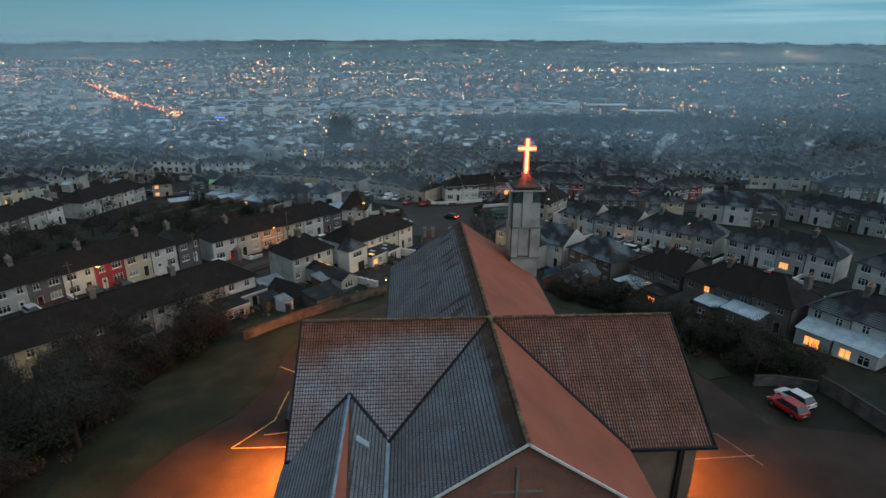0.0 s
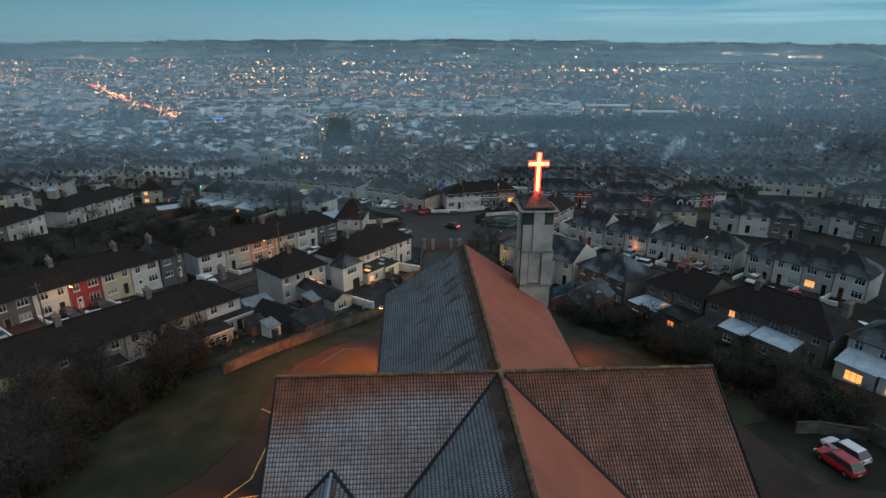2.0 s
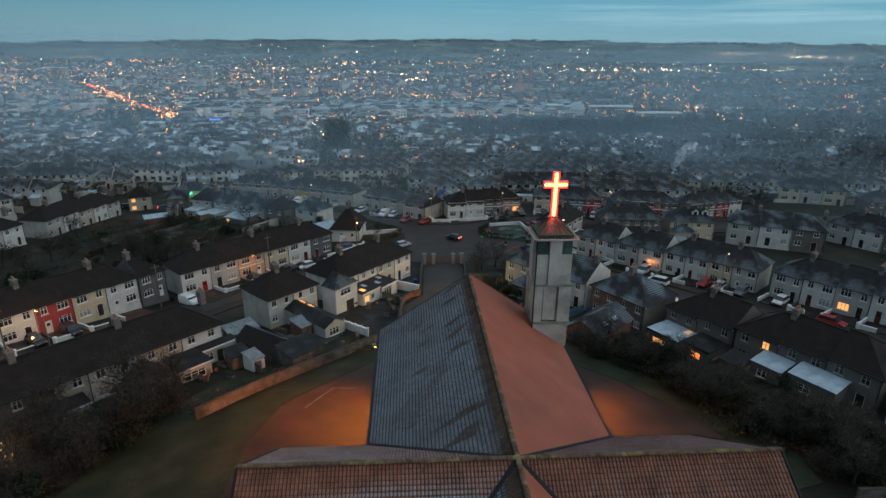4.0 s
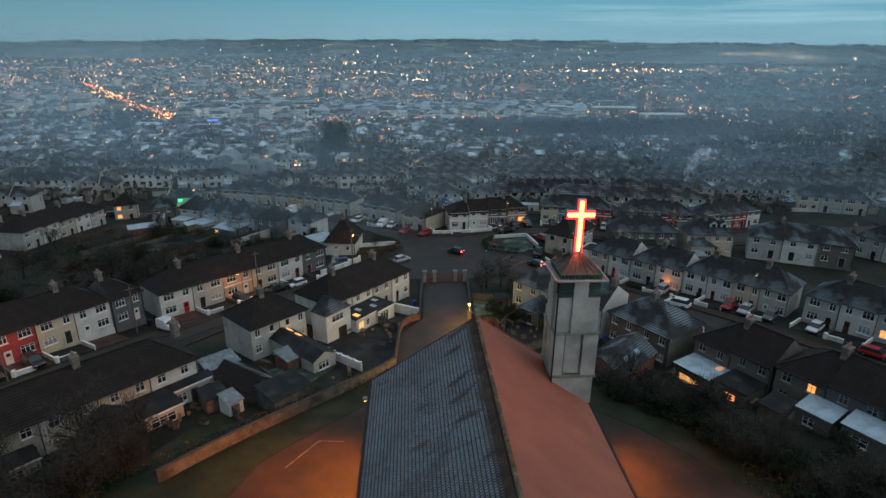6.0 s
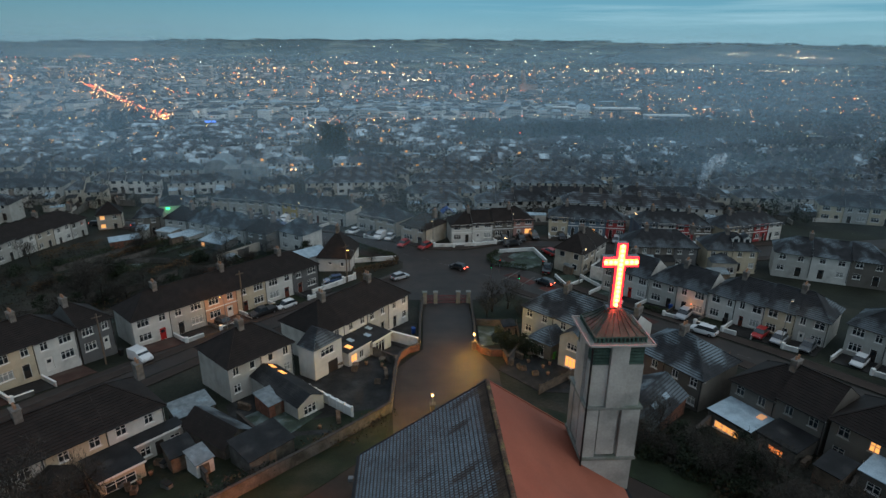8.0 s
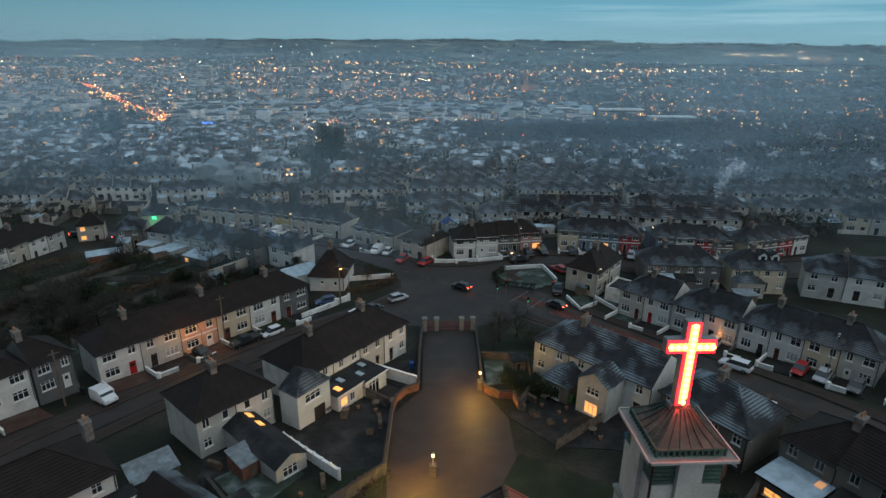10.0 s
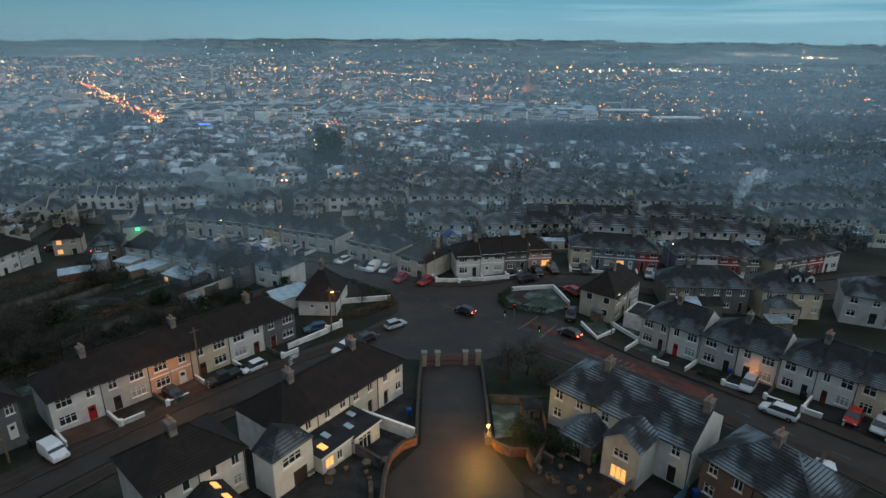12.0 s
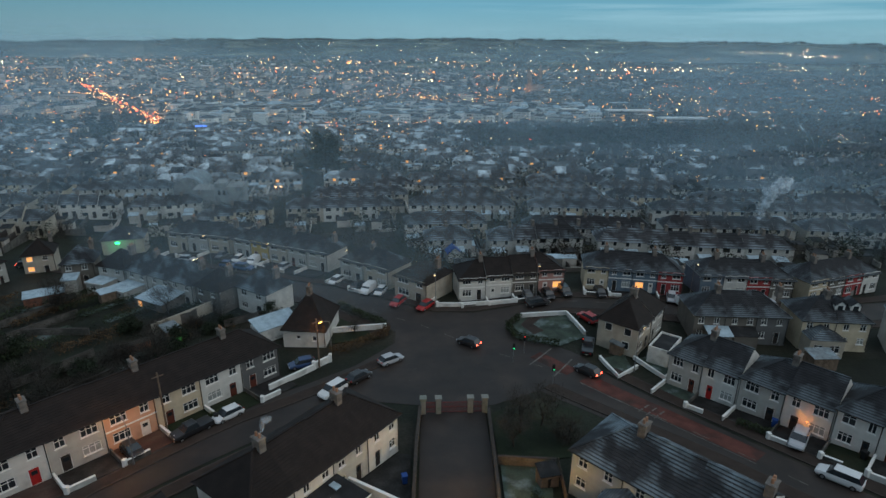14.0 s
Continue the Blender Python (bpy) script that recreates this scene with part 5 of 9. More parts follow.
def terrace(left, right, n, zl, zr, walls, roof="roof_brown", depth=7.6, rise=2.7, eave=5.1, rear=False, hips=(True, True), doors=("dark",), chim="r", lit=None, band=(), mirror=True, group="", frames=None, label="terraced house", nets=True, pots=2, ends=()):
    """A row of dwellings from its left to its right end as seen from in front."""
    (ax, ay), (bx, by) = left, right
    l = math.hypot(bx - ax, by - ay)
    w, yaw = l / n, math.degrees(math.atan2(by - ay, bx - ax))
    made = []
    for i in range(n):
        f = (i + 0.5) / n
        z = zl + (zr - zl) * f
        holes, dr = fit_openings(REAR if rear else FRONT, w), fit_openings([REARDOOR if rear else DOOR], w)[0]
        if mirror and i % 2:
            flip = lambda o: (w - o[2], o[1], w - o[0], o[3])
            holes, dr = [flip(o) for o in holes], flip(dr)
        m = pose(ax + (bx - ax) * i / n, ay + (by - ay) * i / n, z, 0, 0, yaw)
        wc = walls[i % len(walls)]
        dc = doors[i % len(doors)]
        lt = (lit or {}).get(i, ())
        txt = "%s %s with %s and %s door" % (SHADES[wc], label, COVER[roof], dc)
        made.append(house("house", m, w, depth, eave, rise, i == 0 and hips[0], i == n - 1 and hips[1], wc, roof, holes, (), chim if (i % 2 == 0 or n == 1) else None, dr, dc, lt, (0,) if nets and i % 3 == 1 else (), frames, txt, band=i in band, group=group or "terraced houses", pots=pots, ends=ends if i == 0 else ()))
    return made


# west side of the hill: rear of a long terrace, then the street behind it
ROW_A = terrace((-56.2, 62.2), (-27.8, 91.2), 7, -0.7, -0.7, ("beige", "cream", "stone", "beige", "white", "cream", "white"), rear=True, depth=8.0, lit=None)
ROW_B1 = terrace((-69.1, 87.2), (-49.5, 113.4), 6, -1.6, -2.6, ("pale", "stone", "white", "red", "cream", "white"), doors=("white", "brown", "dark", "white", "dark", "white"))
B1_END = terrace((-49.3, 113.6), (-46.3, 117.6), 1, -2.7, -2.7, ("grey",), doors=("white",), hips=(False, True), chim="l")
ROW_B2 = terrace((-44.2, 119.2), (-19, 144.8), 6, -4.3, -4.8, ("white", "pale", "peach", "cream", "white", "grey"), doors=("red", "dark", "white", "brown", "brown", "brown"), band=(2,))
ROW_C1 = terrace((-23, 99), (-16.4, 105.7), 2, -0.9, -1.0, ("pale", "white"), rear=True, depth=7.8)
ROW_C2 = terrace((-13.2, 108.5), (-0.6, 124.2), 4, -1.7, -2.3, ("white", "white", "pale", "white"), rear=True, depth=8.2, rise=2.9)
# east side
ROW_F = terrace((17.3, 115.5), (28.8, 102.8), 3, -0.7, -0.5, ("pale", "white", "white"), "roof_frost", rear=True, hips=(True, False), depth=8)
ROW_E0 = terrace((29.5, 102), (35, 93.2), 2, -0.4, -0.3, ("brownish", "stone"), "roof_frost", rear=True, depth=8)
ROW_E1 = terrace((38.5, 93), (43.6, 83.8), 2, -0.4, 0.8, ("stone", "stone"), "roof_brown", rear=True, hips=(True, False), frames=MAT["concrete"])
ROW_E2 = terrace((43.8, 83.4), (52.2, 68.3), 3, 0.9, 2.4, ("stone", "grey", "stone"), "roof_brown", rear=True, hips=(True, True), lit={0: (2,)}, frames=MAT["concrete"])
ROW_E3 = terrace((54.4, 68.2), (65, 48.6), 4, 2.6, 3.6, ("pale", "white", "pale", "white"), "roof_slate", rear=True)
ROW_G1 = terrace((38, 139.3), (44.4, 132.2), 2, -3.8, -3.5, ("pale", "white"), "roof_slate", hips=(True, False), doors=("brown", "red"))
ROW_G2 = terrace((44.5, 132.1), (51.6, 124), 2, -3.4, -2.9, ("pale", "white"), "roof_slate", doors=("dark", "dark"), hips=(True, False), lit=None)
ROW_G3 = terrace((51.7, 123.9), (63.5, 110.3), 4, -2.7, -1.8, ("white", "white", "cream", "pale"), "roof_slate", doors=("dark", "brown", "dark", "white"))
ROW_G4 = terrace((65, 108.5), (76.8, 92), 4, -1.2, 0.2, ("pale", "white", "pale", "white"), "roof_slate", doors=("dark", "brown"), lit={2: (0,)})
ROW_G5 = terrace((78.5, 89.4), (90, 66), 5, 0.6, 2.0, ("white", "pale", "cream"), "roof_slate")
# round the junction
CORNER = terrace((36.1, 146.6), (43.9, 155.4), 2, -3.9, -3.7, ("beige", "pale"), "roof_brown", depth=6.6, rise=3.0, label="corner house", ends=((1.0, 3.3, 2.2, 4.6), (4.2, 3.3, 5.4, 4.6), (1.2, 0.9, 2.4, 2.2)))
ROW_K1 = terrace((9.9, 169.0), (30.6, 171), 4, -4.2, -3.0, ("white", "white", "stone", "pink"), "roof_brown", doors=("dark", "white"), band=(0, 1, 2, 3), lit={3: (0,)}, eave=4.4, rise=2.5)
ROW_K2 = terrace((34.6, 171.2), (52.6, 167.4), 4, -2.6, -2.8, ("cream", "slateblue", "slateblue", "red"), "roof_slate", doors=("white", "dark"), band=(1, 2, 3), lit={2: (0,)}, eave=4.4, rise=2.5)
ROW_K3 = terrace((56.6, 168.4), (74.8, 167.4), 4, -3.3, -4.3, ("slateblue", "white", "red", "stone"), "roof_slate", doors=("dark", "white"), band=(2, 3), eave=4.4, rise=2.5)
ROW_K4 = terrace((77.8, 167), (96.2, 172.6), 4, -4.5, -4.8, ("cream", "stone", "red", "white"), "roof_slate", band=(0, 1, 2), eave=4.4, rise=2.5)
ROW_J1 = terrace((-2.6, 172.9), (3.6, 168), 1, -4.7, -4.5, ("beige",), "roof_brown", depth=8.5, eave=4.5)
ROW_J2 = terrace((-14.6, 184.3), (-4, 176.2), 2, -5.4, -4.9, ("pale", "beige"), "roof_slate", eave=4.4, rise=2.5)
ROW_J3 = terrace((-42.4, 201.8), (-18, 188.2), 5, -6.7, -5.7, ("pale", "yellow", "beige", "pale"), "roof_slate", doors=("dark", "brown"), eave=4.4, rise=2.5)
ROW_J4 = terrace((-61, 209), (-43.6, 202.8), 3, -7.3, -6.8, ("beige", "pale", "beige", "cream"), "roof_slate", eave=4.4, rise=2.5)
ROW_L1 = terrace((47.6, 151.8), (62.8, 150.4), 3, -4.0, -4.0, ("stone", "stone", "grey"), "roof_slate", rear=True)
ROW_L2 = terrace((64.5, 149.5), (75, 148), 2, -4.1, -4.0, ("cream", "cream"), "roof_slate", rear=True)
ROW_L3 = terrace((78, 147), (96, 137), 3, -3.8, -3.2, ("pale", "white", "stone"), "roof_frost", rear=True)
# white cottage at the fork
ROW_M1 = terrace((-104, 131), (-97, 158), 5, -5.2, -6.0, ("stone", "pale", "stone", "pale", "white"), "roof_brown", rear=True)
ROW_M2 = terrace((-94.4, 163), (-89.6, 192), 5, -6.6, -9.0, ("pale", "white", "beige", "white", "pale"), "roof_brown", rear=True)
ROW_M3 = terrace((-128, 158), (-113.5, 181), 4, -4.6, -5.2, ("white", "white", "cream", "pale"), "roof_slate", lit={1: (0, 1), 2: (0,)})
ROW_L4 = terrace((105, 148.5), (116.5, 127), 4, -4.4, -3.2, ("pale", "white", "stone", "pale"), "roof_slate", rear=True)
ROW_L5 = terrace((120, 192), (137, 184.5), 3, -5.9, -5.5, ("cream", "pale", "cream"), "roof_slate")
ROW_L6 = terrace((131, 168), (150, 163.5), 4, -4.6, -4.5, ("stone", "pale", "stone", "white"), "roof_slate", rear=True, lit={3: (0,)})
COTTAGE = house("house", pose(-20.4, 154, -5.0, 0, 0, -6.5), 7.05, 9.2, 3.4, 4.6, True, True, "white", "roof_brown", ((2.2, 1.5, 2.9, 2.1), (4.9, 1.2, 5.6, 2.1)), chimney="m", label="white cottage at the fork with a steep dark hipped roof", pots=2)

# backs of the houses along the lower road
ROW_N1 = terrace((-89.4, 197), (-83.6, 199.4), 1, -9.6, -9.6, ("beige",), "roof_brown", rear=True, depth=6.8, lit={0: (0, 1)})
ROW_N2 = terrace((-72, 182.8), (-66.2, 184.4), 1, -6.2, -6.2, ("stone",), "roof_frost", rear=True, depth=6.5)
ROW_N3 = terrace((-64, 182), (-57.6, 179.6), 1, -6.0, -6.0, ("pale",), "roof_brown", rear=True, depth=6.5)
ROW_N4 = terrace((-57, 179.2), (-40.4, 169.6), 3, -5.9, -5.3, ("pale", "pale", "pale"), "roof_frost", rear=True, depth=6.5)
ROW_N5 = terrace((-39.8, 169.2), (-34.2, 165.9), 1, -5.2, -5.2, ("stone",), "roof_brown", rear=True, depth=6.5)
ROW_N6 = terrace((-31.8, 168.6), (-25.4, 164.4), 1, -5.2, -5.2, ("white",), "roof_frost", rear=True, depth=6.5)

# ---------------------------------------------------------------- trees and shrubs


def twiggy(rng, h, r, n, leafy, stem=0.35, limbs=9):
    """A tree: tapered trunk with limbs, and a crown of many small twigs or leaves in uneven clumps."""
    t, c = Shape(), Shape()
    top = h * 0.62
    bend = [Vector((0, 0, -0.4)), Vector((rng.uniform(-0.2, 0.2), rng.uniform(-0.2, 0.2), top * 0.5)), Vector((rng.uniform(-0.4, 0.4), rng.uniform(-0.4, 0.4), top)), Vector((rng.uniform(-0.5, 0.5), rng.uniform(-0.5, 0.5), h * 0.93))]
    rad = [0.035 * h, 0.026 * h, 0.016 * h, 0.004 * h]
    for i in range(3):
        t.tube(bend[i], bend[i + 1], rad[i], rad[i + 1], MAT["trunk"], 7, False)
    clumps = []
    for i in range(limbs):
        a = i * 2.4 + rng.uniform(-0.4, 0.4)
        f = rng.uniform(stem, 0.9)
        root = bend[1].lerp(bend[3], max(0, (f - 0.4) / 0.6)) if f > 0.4 else bend[0].lerp(bend[1], f / 0.4)
        reach = r * rng.uniform(0.55, 1.0) * (1.15 - 0.55 * f)
        tip = root + Vector((math.cos(a) * reach, math.sin(a) * reach, h * rng.uniform(0.08, 0.26)))
        t.tube(root, tip, 0.012 * h, 0.003 * h, MAT["trunk"], 5, False)
        clumps += [(tip, r * rng.uniform(0.28, 0.5)), (root.lerp(tip, 0.6), r * rng.uniform(0.25, 0.4))]
        for j in range(2):
            b = a + rng.uniform(-1, 1)
            q = root.lerp(tip, 0.55)
            e = q + Vector((math.cos(b) * reach * 0.5, math.sin(b) * reach * 0.5, h * rng.uniform(0.05, 0.2)))
            t.tube(q, e, 0.006 * h, 0.002 * h, MAT["trunk"], 4, False)
            clumps.append((e, r * rng.uniform(0.2, 0.36)))
    mat = MAT["leaves"] if leafy else MAT["twigs"]
    for i in range(n):
        o, cr = clumps[rng.randrange(len(clumps))]
        d = Vector((rng.gauss(0, 1), rng.gauss(0, 1), rng.gauss(0, 0.8)))
        p = o + d * cr * 0.55
        if p.z < 0.1:
            p.z = rng.uniform(0.1, 0.6)
        if leafy:
            u, v = Vector((rng.gauss(0, 1), rng.gauss(0, 1), rng.gauss(0, 1))).normalized() * rng.uniform(0.1, 0.24), Vector((rng.gauss(0, 1), rng.gauss(0, 1), rng.gauss(0, 0.6))).normalized() * rng.uniform(0.08, 0.2)
            c.face([p - u, p + v, p + u, p - v], mat)
        else:
            u = (d.normalized() + Vector((0, 0, 0.5)) + Vector((rng.gauss(0, 0.4), rng.gauss(0, 0.4), rng.gauss(0, 0.4)))).normalized() * rng.uniform(0.35, 0.8)
            v = Vector((-u.y, u.x, rng.gauss(0, 0.2))).normalized() * rng.uniform(0.018, 0.04)
            c.face([p - v, p + v, p + u], mat)
    return t, c


def tree_proto(name, label, seed, h, r, n, leafy, **kw):
    rng = random.Random(seed)
    t, c = twiggy(rng, h, r, n, leafy, **kw)
    o = thing(name, label, "shrub" if "shrub" in name else "tree", pose(0, -300 - 20 * seed, 5))
    part("trunk", t, o)
    tagged(part("crown", c, o, "crown of many leaves" if leafy else "crown of bare twigs"), kind="stuff")
    return o


class Grove:
    """Prototypes that are set down at their first place and copied to the others."""

    def __init__(self, protos):
        self.protos, self.used = protos, [False] * len(protos)

    def put(self, k, x, y, scale=1.0, turn=0.0, z=None, sx=1.0):
        m = pose(x, y, land(x, y) if z is None else z, 0, 0, turn)
        p = self.protos[k]
        if self.used[k]:
            o = copy_thing(p, m)
        else:
            o, self.used[k] = p, True
            o.matrix_basis = m
        o.scale = (scale * sx, scale * sx, scale)
        return o


TREES = Grove([tree_proto("bare_tree", "bare winter tree with fine dark twigs", 1, 7.5, 3.2, 2600, False), tree_proto("bare_tree", "bare winter tree with a spreading crown", 2, 6.0, 3.4, 2400, False),
               tree_proto("shrub", "dense dark evergreen garden shrub", 3, 3.4, 2.4, 2200, True, stem=0.08, limbs=12), tree_proto("shrub", "tangled leafless brown winter shrub", 4, 3.0, 2.6, 2600, False, stem=0.05, limbs=13),
               tree_proto("shrub", "low bramble shrub with few leaves", 5, 2.2, 2.4, 2000, True, stem=0.05, limbs=12), tree_proto("evergreen_tree", "dark rounded evergreen tree", 6, 6.5, 2.9, 3800, True, stem=0.12, limbs=16)])
rng = random.Random(11)
LEFT_BELT = [(-62, 50), (-50, 66), (-40, 76), (-33, 81), (-29, 80), (-28, 72), (-33, 58), (-33, 44), (-40, 36), (-56, 40)]
RIGHT_BELT = [(21, 90), (24, 93), (28, 88), (33, 83), (38, 75), (45, 63.5), (49, 56), (44, 53), (38.5, 56), (34.5, 64), (28, 77), (22, 86)]
for poly, count in ((LEFT_BELT, 112), (RIGHT_BELT, 104)):
    bx, by = [p[0] for p in poly], [p[1] for p in poly]
    k = 0
    while k < count:
        x, y = rng.uniform(min(bx), max(bx)), rng.uniform(min(by), max(by))
        if inside((x, y), poly):
            kind = rng.choice((0, 0, 0, 1, 1, 1, 2, 3, 3, 3, 4, 5) if poly is LEFT_BELT else (0, 1, 2, 2, 3, 3, 4, 4, 5))
            tall = (0.95 if kind in (0, 1) else 0.75 if kind == 5 else 0.9) * (1.0 if poly is LEFT_BELT else 0.7)
            TREES.put(kind, x, y, rng.uniform(0.7, 1.15) * tall, rng.uniform(0, 360))
            k += 1
for x, y, k, sc in ((14.2, 127, 0, 0.75), (17.2, 128.4, 1, 0.8), (13, 124, 1, 0.6), (20, 125.6, 3, 0.8), (13.4, 110.6, 5, 0.55), (15.6, 109.6, 5, 0.45), (17.6, 108.5, 2, 0.7), (-24, 163, 2, 0.9), (-17, 165, 3, 0.8), (-9, 157.5, 0, 0.4)):
    TREES.put(k, x, y, sc, x * 37)
# back gardens behind the western street
for i in range(70):
    f, g = rng.uniform(0, 1), rng.uniform(10, 34)
    x, y = -70 + 52 * f, 100 + 50 * f
    x, y = x - g * 0.72, y + g * 0.69
    if y < 172 - 0.3 * (x + 20):
        TREES.put(rng.choice((0, 1, 2, 3, 3, 4, 4)), x, y, rng.uniform(0.45, 0.95), rng.uniform(0, 360))

for i in range(70):
    x, y = rng.uniform(-126, -60), rng.uniform(88, 172)
    if inside((x, y), [(-128, 84), (-80, 96), (-62, 126), (-62, 170), (-80, 178), (-91, 158), (-110, 132), (-130, 112)]):
        TREES.put(rng.choice((0, 1, 1, 3, 3, 4, 2)), x, y, rng.uniform(0.5, 1.0), rng.uniform(0, 360))

# rough scrub over the long back gardens
SCRUB = Shape()
srng = random.Random(77)
def scrub(s, x, y, r, h, mat, n):
    z = land(x, y)
    for i in range(n):
        a, q = srng.uniform(0, 2 * math.pi), srng.random() ** 0.5 * r
        p = Vector((x + math.cos(a) * q, y + math.sin(a) * q, z + h * srng.random() ** 0.8 * (1.1 - q / r * 0.6)))
        u = Vector((srng.gauss(0, 1), srng.gauss(0, 1), srng.gauss(0.4, 0.8))).normalized() * srng.uniform(0.12, 0.4)
        v = Vector((srng.gauss(0, 1), srng.gauss(0, 1), srng.gauss(0, 0.5))).normalized() * srng.uniform(0.04, 0.16)
        s.face([p - v, p + v, p + u], mat)
GARDENS = [(-128, 84), (-78, 94), (-58, 126), (-36, 148), (-24, 158), (-36, 166), (-58, 176), (-80, 180), (-91, 158), (-110, 132), (-130, 112)]
k = 0
while k < 900:
    x, y = srng.uniform(-130, -22), srng.uniform(84, 182)
    if inside((x, y), GARDENS):
        scrub(SCRUB, x, y, srng.uniform(0.8, 2.2), srng.uniform(0.4, 1.8), MAT[srng.choice(("twigs", "twigs", "leaves", "dead_hedge"))], 60)
        k += 1
for poly, count in ((LEFT_BELT, 150), (RIGHT_BELT, 150), ([(28, 60), (38, 88), (46, 74), (52, 58)], 60), ([(-24, 72), (-14, 82), (-3, 92), (-3, 94), (-12, 88), (-26, 74)], 70)):
    k = 0
    bx, by = [p[0] for p in poly], [p[1] for p in poly]
    while k < count:
        x, y = srng.uniform(min(bx), max(bx)), srng.uniform(min(by), max(by))
        if inside((x, y), poly):
            scrub(SCRUB, x, y, srng.uniform(0.6, 1.8), srng.uniform(0.4, 1.6), MAT[srng.choice(("twigs", "twigs", "leaves", "dead_hedge"))], 50)
            k += 1
lone("garden_scrub", SCRUB, "tangle of brambles, dead stalks and low bushes", "scrub", kind="stuff")

# ---------------------------------------------------------------- the town below: nearest terraces as houses, then rooftops to the city


def town_house(wall, roof, w, hl, hr, rear, label, lit=()):
    """A simpler dwelling for the rows farther down the hill."""
    h = thing("house", label, "house", pose(0, -400, 0), "terraces down the hill")
    d, eave, rise, o = 7.4, 4.7, 2.4, 0.3
    s = Shape()
    wall_with_openings(s, w, eave, [], RENDERS[wall], z0=-2.5)
    s.face([(w, d, -2.5), (0, d, -2.5), (0, d, eave), (w, d, eave)], RENDERS[wall])
    for x, hip, flip in ((0, hl, 1), (w, hr, -1)):
        p = [(x, d, -2.5), (x, 0, -2.5), (x, 0, eave), (x, d, eave)]
        if not hip:
            p.insert(3, (x, d / 2, eave + rise - 0.05))
        s.face(p if flip > 0 else p[::-1], RENDERS[wall])
    part("wall", s, h)
    s = Shape()
    ze = eave - o * rise / (d / 2)
    x0, x1 = (-o if hl else 0), (w + o if hr else w)
    a, b = (3.2 if hl else 0), (w - 3.2 if hr else w)
    if a > b:
        a = b = (a + b) / 2
    roof_plane(s, (x0, -o, ze), (x1, -o, ze), (a, d / 2, eave + rise), (b, d / 2, eave + rise), MAT[roof], 0.7)
    roof_plane(s, (x1, d + o, ze), (x0, d + o, ze), (b, d / 2, eave + rise), (a, d / 2, eave + rise), MAT[roof], 0.7)
    if hl:
        roof_plane(s, (x0, d + o, ze), (x0, -o, ze), (a, d / 2, eave + rise), (a, d / 2, eave + rise), MAT[roof], 0.7)
    if hr:
        roof_plane(s, (x1, -o, ze), (x1, d + o, ze), (b, d / 2, eave + rise), (b, d / 2, eave + rise), MAT[roof], 0.7)
    part("roof", s, h, weld=True)
    s = Shape()
    s.soft_box((w - 0.8, d / 2 - 0.6, eave + rise - 0.6), (w - 0.1, d / 2 + 0.6, eave + rise + 1.1), MAT["chimney"], 0.04)
    part("chimney", s, h)
    for i, (p, q, r, t) in enumerate(fit_openings(REAR if rear else FRONT, w)):
        s = Shape()
        s.box((p, -0.05, q), (r, -0.004, t), MAT["verge"])
        s.box((p + 0.1, -0.06, q + 0.1), (r - 0.1, -0.051, t - 0.1), MAT["lit"] if i in lit else MAT["pane"])
        part("window", s, h)
    if rear:
        s = Shape()
        s.box((w * 0.12, -2.6, -2), (w * 0.62, -0.062, 2.4), RENDERS[wall])
        part("lean_to", s, h)
        s = Shape()
        board(s, [(w * 0.12 - 0.15, -2.8, 2.42), (w * 0.62 + 0.15, -2.8, 2.42), (w * 0.62 + 0.15, -0.065, 2.95), (w * 0.12 - 0.15, -0.065, 2.95)], MAT["frost_sheet"] if wall in ("pale", "cream") else MAT["felt"], 0.1)
        part("lean_to_roof", s, h)
    p, q, r, t = fit_openings([REARDOOR if rear else DOOR], w)[0]
    s = Shape()
    s.box((p, -0.05, q), (r, -0.004, t), DOORS["dark"] if w > 5.5 else DOORS["brown"])
    part("door", s, h)
    return h


PROTO = {}
for hl in (False, True):
    for hr in (False, True):
        for i, (wl, rf) in enumerate((("pale", "roof_town"), ("white", "roof_slate"), ("beige", "roof_town"), ("white", "roof_town"), ("cream", "roof_frost"))):
            if not (hl and hr) and not (hl and i > 2):
                PROTO[hl, hr, i] = [town_house(wl, rf, 5.6, hl, hr, i % 2 == 0, "%s terraced house with a %s" % (SHADES[wl], COVER[rf]), (0,) if (hl, hr, i) in ((False, False, 4), (False, True, 2)) else ()), False]


def put_house(key, m):
    p = PROTO[key]
    if p[1]:
        return copy_thing(p[0], m)
    p[1] = True
    p[0].matrix_basis = m
    return p[0]


FAR = Shape()
LEANS = Shape()


